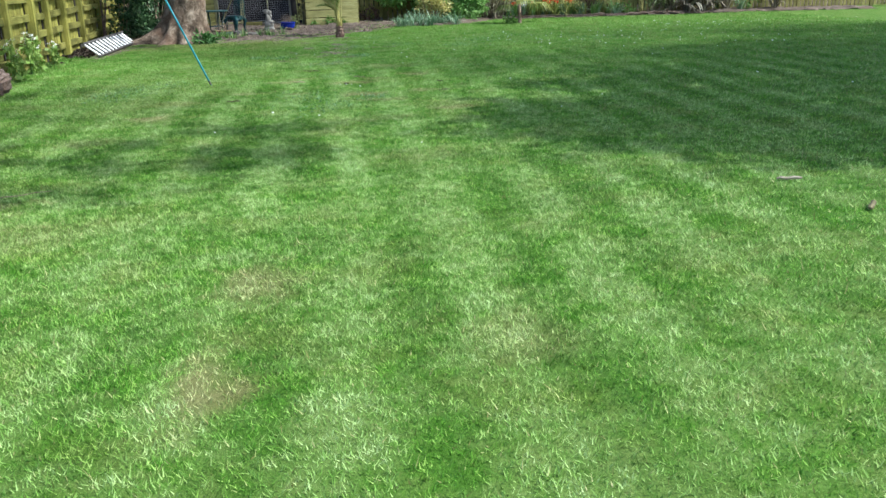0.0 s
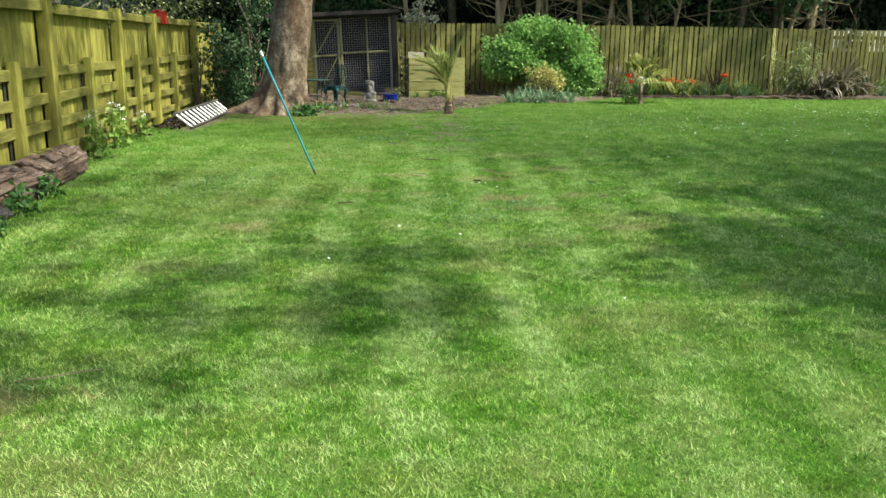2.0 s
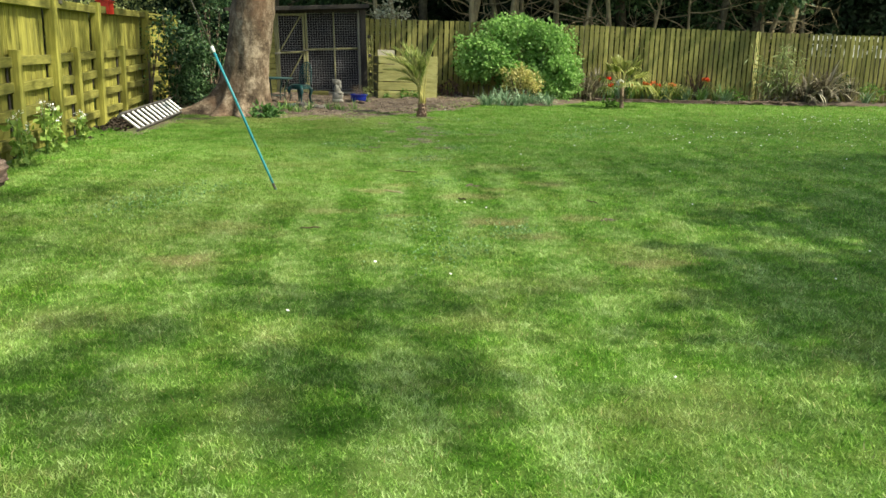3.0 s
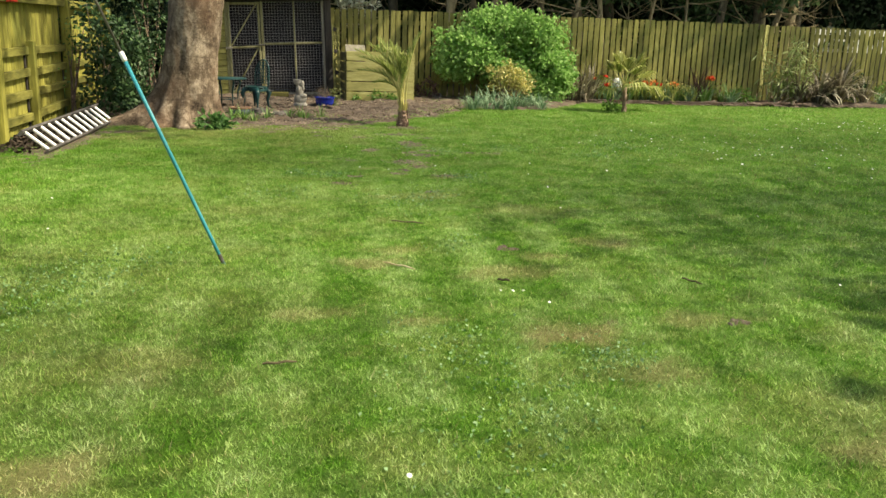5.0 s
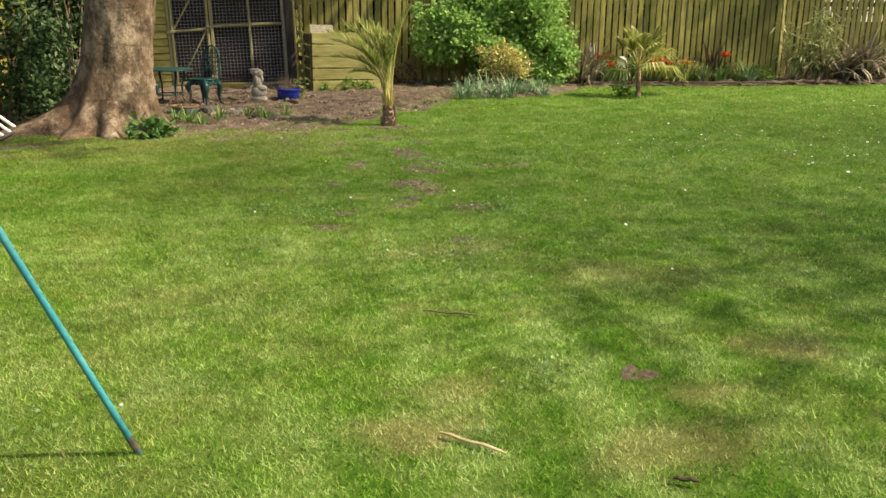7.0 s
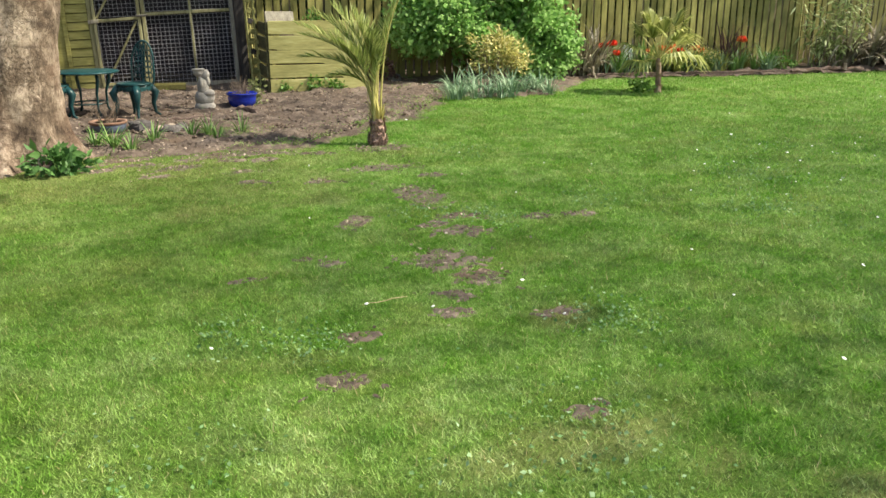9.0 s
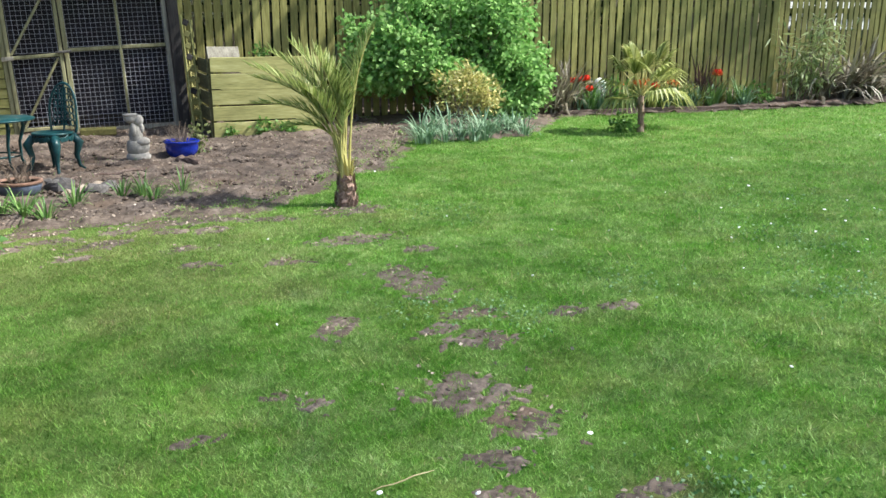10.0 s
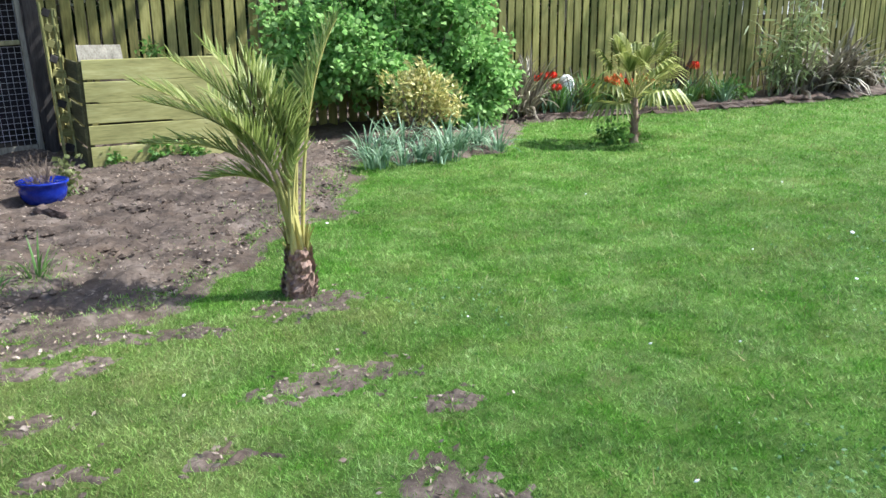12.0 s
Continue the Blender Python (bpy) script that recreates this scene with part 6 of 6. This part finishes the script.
def leaf_bank(name, label, boxes, n, leaf, material, seed, kind="stuff"):
    rng = np.random.default_rng(seed)
    pts, out = crown_points(rng, boxes, n // 24)
    pick = rng.integers(0, len(pts), n)
    cloud = pts[pick] + rng.normal(0, 0.3, (n, 3)) * np.array([1, 1, 0.7])
    cloud[:, 2] = np.maximum(cloud[:, 2], 0.02)
    ob = new(name, leaf_mesh(name, cloud, out[pick], leaf, leaf * 0.5, M[material], rng))
    return tagged(ob, label, "foliage", kind=kind)


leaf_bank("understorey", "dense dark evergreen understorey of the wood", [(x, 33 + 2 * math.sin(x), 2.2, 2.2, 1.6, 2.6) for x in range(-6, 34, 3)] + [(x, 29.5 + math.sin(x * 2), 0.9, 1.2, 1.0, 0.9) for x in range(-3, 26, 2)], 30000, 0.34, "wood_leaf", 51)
# Out of view overhead; added only to shade the wood below.
leaf_bank("canopy", "unseen leaf layer added to keep the wood dark", [(x, y, 8.0, 2.6, 2.6, 1.2) for x in range(-4, 36, 4) for y in (29.6, 33, 36.5)], 26000, 0.7, "wood_leaf", 52)
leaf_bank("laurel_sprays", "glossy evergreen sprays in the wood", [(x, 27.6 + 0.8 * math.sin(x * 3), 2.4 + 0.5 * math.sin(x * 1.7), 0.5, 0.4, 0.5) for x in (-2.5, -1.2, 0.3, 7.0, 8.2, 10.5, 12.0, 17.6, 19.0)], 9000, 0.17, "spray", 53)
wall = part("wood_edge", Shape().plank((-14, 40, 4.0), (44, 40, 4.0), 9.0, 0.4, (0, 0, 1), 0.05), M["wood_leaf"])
tagged(wall, "dark distant mass of the wood", "backdrop", kind="structure")
shrub("blossom_bush", "white-budded shrub rising behind the slatted fence", "shrub", (1.25, 25.5, 0), [(0, 0, 1.9, 0.25, 0.2, 0.4), (0.35, 0, 2.1, 0.15, 0.15, 0.35), (-0.2, 0, 1.7, 0.25, 0.2, 0.3)], 420, 0.10, 0.05, "blossom", 54, 10, "driftwood", 70, 0.06, -0.4)
leaf_bank("hedge_beyond", "pale twiggy hedge tree beyond the boarded fence", [(-5.4, 25.0, 2.6, 1.3, 2.6, 1.4), (-6.2, 29.5, 2.6, 1.6, 2.5, 1.8), (-4.6, 22.4, 2.0, 0.5, 1.2, 0.7), (-4.3, 30, 2.5, 1.4, 2.5, 1.6)], 8000, 0.09, "hedge_leaf", 55)


def bare_tree(at, seed, h):
    f = thing("bare_tree", "leafless grey tree beyond the boarded fence", "tree", "bare trees beyond the fence", at=at)
    rng = np.random.default_rng(seed)
    s, tips = Shape(), []
    s.tube([(0, 0, -0.2), (0.05, 0, h * 0.25), (0, 0.1, h * 0.5)], [0.16, 0.13, 0.09], 9)
    for i in range(9):
        a = rng.uniform(0, math.tau)
        limb(s, rng, (0.03, 0, rng.uniform(1.0, h * 0.5)), (math.cos(a), math.sin(a), rng.uniform(0.1, 0.9)), rng.uniform(1.3, 2.4), 0.05, 3, tips, 0.7)
    part("trunk", s, M["grey_wood"], f)


for i, p in enumerate([(-9.5, 27, 0), (-11.5, 33, 0), (-8.0, 31.5, 0), (-13.5, 29.5, 0), (-7.4, 24.5, 0)]):
    bare_tree(p, 900 + i, 6.0)


f = thing("timber_hut", "dark timber hut with white boards seen through fence gaps", "hut", at=(13.8, 28.1, 0))
for k in range(8):
    part("hut_board", Shape().plank((0, 0, 0.25 + 0.2 * k), (2.5, 0.0, 0.25 + 0.2 * k), 0.195, 0.03, (0, 0.1, 1)), M["white_plastic"] if k in (5, 6, 7) else M["dark_wood"], f)
for x in (0.04, 2.46):
    part("hut_post", Shape().plank((x, 0.08, 0), (x, 0.08, 1.74), 0.09, 0.09, (1, 0, 0)), M["dark_wood"], f)


# ---- litter on soil and lawn ----
def chips():
    rng = np.random.default_rng(66)
    n = 30000
    x, y = rng.uniform(-3.2, 3.2, n), rng.uniform(19.2, 24.6, n)
    ok = in_polygon(x, y, SOIL_BED)
    px, py = rng.uniform(-1.2, 2.2, 30000), rng.uniform(13.8, 19.3, 30000)
    worn = rng.uniform(0, 1, 30000) < bareness(px, py, 1.1) * 0.16
    x, y = x[ok], y[ok]
    p = np.stack([x, y, lawn_height(x, y) + 0.03 + bed_noise(x, y) + rng.uniform(0.0, 0.012, len(x))], 1)
    p = np.concatenate([p, np.stack([px[worn], py[worn], lawn_height(px[worn], py[worn]) + rng.uniform(0.006, 0.016, worn.sum())], 1)])
    ob = new("wood_chips", leaf_mesh("wood_chips", p, np.tile([0, 0, 0.05], (len(p), 1)) + rng.normal(0, 1, (len(p), 3)) * [1, 1, 0.1], 0.026, 0.015, M["chips"], rng, 0.0, 0.12))
    tagged(ob, "pale wood chips and leaf litter scattered on soil", "wood chips", kind="stuff")
    s = Shape()
    for i in range(2600):
        px, py = rng.uniform(-3.0, 3.0), rng.uniform(19.3, 24.4)
        if in_polygon(np.array([px]), np.array([py]), SOIL_BED)[0]:
            r = rng.uniform(0.008, 0.034)
            s.blob((px, py, 0.035 + r * 0.3), (r, r * 0.8, r * 0.6), 0.4, i % 60, 2, 5)
    ob = new("soil_clods", s.mesh("soil_clods", M["soil"]))
    tagged(ob, "loose clods of dry brown soil", "soil", kind="stuff")


chips()


def bare_patches():
    for i, (x, y, a, b, turn) in enumerate(BARE):
        c, q = math.cos(radians(turn)), math.sin(radians(turn))
        step = 0.02
        xs, ys = np.arange(-0.55, 0.551, step) * max(a, b) * 3.2 + x, np.arange(-0.55, 0.551, step) * max(a, b) * 3.2 + y

        def height(gx, gy):
            u, w = (gx - x) * c + (gy - y) * q, -(gx - x) * q + (gy - y) * c
            k = np.clip(1.5 - ((u / a) ** 2 + (w / b) ** 2) * (1 + 0.5 * wobble(gx, gy, 21) + 0.45 * wobble(gy, gx, 53)), -0.6, 1)
            return lawn_height(gx, gy) - 0.005 + 0.0085 * k + np.maximum(k, 0) * (0.005 * wobble(gx, gy, 45) + 0.004 * wobble(gx, gy, 110))
        ob = grid_sheet("bare_patch", xs, ys, height, M["soil"], lambda gx, gy: bareness(gx, gy) > 0.05)
        tagged(ob, "worn patch of bare crumbly soil in the lawn", "soil patch", kind="stuff")


bare_patches()


def lawn_stick(a, b, r, material, label, seed):
    wood_piece("stick", label, "stick", along((*a, 0.02), (*b, 0.026), 7, 0.003), [r * 0.6] + [r] * 5 + [r * 0.5], material, seed, 6, 0.3)


for i, (a, b, r, m, lab) in enumerate([((0.27, 12.69), (0.49, 12.57), 0.005, "twig", "thin dark stick on the lawn"), ((0.07, 11.56), (0.23, 11.38), 0.006, "straw", "pale dry stick on the lawn"), ((-0.62, 10.03), (-0.48, 10.03), 0.006, "twig", "short dark stick on the lawn"),
                                       ((1.74, 11.07), (1.79, 10.93), 0.006, "twig", "short dark stick on the lawn"), ((0.66, 11.14), (0.72, 11.1), 0.007, "twig", "short dark stick on the lawn"), ((2.70, 5.56), (2.84, 5.52), 0.010, "driftwood", "pale stick on the lawn"),
                                       ((2.78, 4.84), (2.88, 4.94), 0.014, "twig", "short dark stick on the lawn"), ((0.27, 15.06), (0.49, 15.1), 0.002, "straw", "thin straw stem on the lawn"), ((-1.8, 6.35), (-1.5, 6.45), 0.0025, "dry_stem", "thin straw stem on the lawn")]):
    lawn_stick(a, b, r, m, lab, 40 + i)


def daisies():
    rng = np.random.default_rng(71)
    spots = [(0.60, 10.85), (0.66, 10.83), (0.72, 10.84), (0.55, 14.9), (1.05, 15.1), (1.06, 14.66), (-0.39, 14.72), (3.3, 17.1), (3.8, 17.3), (3.9, 17.0), (-0.93, 11.95), (-2.0, 12.5), (-2.2, 13.5), (2.1, 15.3)]
    spots += [(rng.normal(6.5, 2.0), rng.normal(16.5, 1.6)) for _ in range(80)] + [(rng.normal(9.5, 1.2), rng.normal(19.5, 0.6)) for _ in range(60)] + [(rng.normal(4.2, 0.6), rng.normal(16.6, 0.7)) for _ in range(10)]
    spots += [(rng.uniform(-2.8, 9), rng.uniform(6, 22)) for _ in range(40)]
    s = Shape()
    for x, y in spots:
        r, z = rng.uniform(0.005, 0.009) * (1.6 if x > 4 else 1.2), rng.uniform(0.035, 0.05)
        c = Vector((x, y, z))
        tilt = Vector((rng.normal(0, 0.3), rng.normal(0, 0.3), 1)).normalized()
        u = tilt.orthogonal().normalized()
        w = tilt.cross(u)
        s.ring_loft([[c + (u * math.cos(k * math.tau / 9) + w * math.sin(k * math.tau / 9)) * rr + tilt * h for k in range(9)] for rr, h in ((r * 0.3, -0.003), (r, 0.002), (r * 0.4, 0.005))])
    ob = new("daisies", s.mesh("daisies", M["petal_white"]))
    tagged(ob, "small white daisies scattered in the lawn", "daisy", kind="stuff")


daisies()


def lawn_weeds():
    rng = np.random.default_rng(72)
    spots = [(0.85, 9.95, 0.14, 70), (0.2, 10.1, 0.25, 90), (0.45, 9.5, 0.15, 50), (1.25, 14.62, 0.16, 90), (0.0, 14.75, 0.12, 60), (-0.3, 14.9, 0.12, 50), (3.2, 16.0, 0.25, 120), (2.2, 16.6, 0.2, 60), (3.7, 17.0, 0.3, 120), (-1.7, 11.3, 0.25, 120), (-1.4, 11.6, 0.2, 60), (-1.9, 10.8, 0.25, 90), (0.5, 13.4, 0.25, 80),
             (0.75, 13.8, 0.2, 60), (1.35, 16.35, 0.15, 60), (1.0, 16.6, 0.15, 50), (4.5, 18.0, 0.4, 90), (0.6, 12.0, 0.15, 40), (-0.6, 13.9, 0.25, 60), (0.15, 9.2, 0.2, 60), (5.6, 16.4, 0.5, 150), (1.9, 18.6, 0.25, 50)]
    pts = np.concatenate([np.stack([rng.normal(x, r * 0.8, n), rng.normal(y, r * 1.0, n), rng.uniform(0.012, 0.032, n)], 1) for x, y, r, n in spots for _ in (0, 1)])
    ob = new("clover", leaf_mesh("clover", pts, np.tile([0, 0, 0.1], (len(pts), 1)) + rng.normal(0, 1, pts.shape) * [1, 1, 0.2], 0.017, 0.015, M["lawn_weed"], rng, 0.0, 0.2))
    tagged(ob, "pale clover and rosette weeds in the lawn", "weed", kind="stuff")


lawn_weeds()


# ---- grass ----
def grass():
    """Mown blades over the lawn, thickest and finest near the camera's route to fit its view, leaning with the mowing
    bands.
    """
    rng = np.random.default_rng(99)
    xx, yy = [], []
    cell = 0.5
    for gx in np.arange(-3.6, 13.0, cell):
        for gy in np.arange(1.6, 24.6, cell):
            u = abs(gx + cell / 2 + 0.3) if gx > -0.3 else abs(gx + cell / 2 + 0.3)
            d = max(2.6, 2.1 * u, (gy - 15.0) * 1.0, (3.6 - gy) * 1.5 + 2.6)
            if u > (gy + 1.0) * 0.95:
                continue
            n = int(BLADES * cell * cell * (2.6 / d) ** 1.45)
            xx.append(gx + rng.uniform(0, cell, n))
            yy.append(gy + rng.uniform(0, cell, n))
    x, y = np.concatenate(xx), np.concatenate(yy)
    bare = bareness(x, y)
    bed_at = in_polygon(x + 0.07 * wobble(x, y, 9), y + 0.07 * wobble(y, x, 8), SOIL_BED) | in_polygon(x, y, BACK_BED)
    worn = np.clip((0.3 - x) / 1.2, 0, 1) * np.clip((y - 17.2) / 1.2, 0, 1) * np.clip(0.55 + 0.5 * wobble(x, y, 5.5), 0, 0.9)
    thin = np.clip(np.maximum(dryness(x, y) * 0.7, worn), 0, 0.85)
    keep = (rng.uniform(0, 1, len(x)) > np.clip(bare * 1.05, 0, 0.90) * np.clip(0.78 + 0.5 * wobble(x, y, 45) + 0.3 * wobble(y, x, 90), 0.1, 1)) & (rng.uniform(0, 1, len(x)) > thin) & (~bed_at | (rng.uniform(0, 1, len(x)) < np.clip(0.10 * wobble(x, y, 3.3) * wobble(x + 2, y, 1.7) + 0.30 * (np.abs(x - 1.9 - 0.35 * (y - 20)) < 0.5) * wobble(x, y, 6), 0.004, 0.4) + 0.55 * np.clip(wobble(x, y, 5.1) + 0.6 * wobble(y, x, 2.3) - 0.15, 0, 1) * (np.abs(y - 19.7 - 1.2 * np.clip(x - 0.7, 0, 2)) < 0.55) * (x > -0.2))) & (x > -3.45)
    keep &= ((x + 1.66) ** 2 + (y - 19.25) ** 2 > 0.42) | (y < 18.6)
    x, y = x[keep], y[keep]
    n = len(x)
    d = np.maximum.reduce([np.full(n, 2.6), 2.1 * np.abs(x + 0.3), y - 15.0])
    grow = (d / 2.6) ** 0.6
    band = mowing(x, y)
    tuft = wobble(x + 0.3 * wobble(y, x, 6), y, 9.0) * wobble(y, x + 2, 14.0)
    lush = 0.5 + 0.3 * wobble(x, y, 2.7) * wobble(x + 4, y, 0.9) + 0.45 * tuft
    wisp = rng.uniform(0, 1, n) < 0.022
    h = rng.uniform(0.011, 0.028, n) * (0.7 + 0.7 * lush) * grow ** 0.4 * np.where(wisp, 1.7, 1.0)
    w = rng.uniform(0.0012, 0.0029, n) * grow
    a = rng.uniform(0, math.tau, n)
    lean = np.where(wisp, 0.5, 1.0) * rng.uniform(0.3, 2.2, n)
    tip = np.stack([np.cos(a) * lean, np.sin(a) * lean + 0.34 * band + 0.1, np.ones(n)], 1)
    tip *= (h / np.linalg.norm(tip, axis=1))[:, None]
    f = rng.uniform(0, math.tau, n)
    side = np.stack([np.cos(f), np.sin(f), np.zeros(n)], 1) * w[:, None]
    root = np.stack([x, y, lawn_height(x, y) - 0.002 + in_polygon(x, y, SOIL_BED) * (0.038 + bed_noise(x, y))], 1)
    v = np.stack([root - side, root + side, root + tip], 1).reshape(-1, 3)
    # duller grass and dimmer light towards the soil bed, both put into blade tone
    darkened = np.clip((0.7 - x) / 1.2, 0, 1) * np.clip((y - 14.3) / 1.5, 0, 1)
    # neighbouring blades share the tone of their tuft
    cells = rng.normal(0, 1, (512, 512))
    cx, cy = x + 0.012 * wobble(x, y, 60), y + 0.012 * wobble(y, x, 60)
    clump = cells[(cx / 0.035).astype(int) % 512, (cy / 0.045).astype(int) % 512]
    tone = np.clip(0.5 + clump * np.clip(0.36 - 0.024 * (y - 5), 0.12, 0.36) + rng.normal(0, 1, n) * np.clip(0.44 - 0.024 * (y - 5), 0.15, 0.44) / grow ** 0.6 + 0.30 * (lush - 0.5) - 0.26 * darkened, 0, 1.25)
    dry = np.clip(dryness(x, y) * rng.uniform(0.3, 1.2, n) + (rng.uniform(0, 1, n) < 0.04 + 0.3 * wisp) * rng.uniform(0.3, 0.9, n), 0, 1)
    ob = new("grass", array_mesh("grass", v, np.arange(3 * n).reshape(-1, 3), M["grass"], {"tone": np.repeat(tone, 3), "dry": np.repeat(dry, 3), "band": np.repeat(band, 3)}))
    tagged(ob, "short mown grass with pale and dark mowing bands", "grass", kind="stuff")


BLADES = 22000
grass()
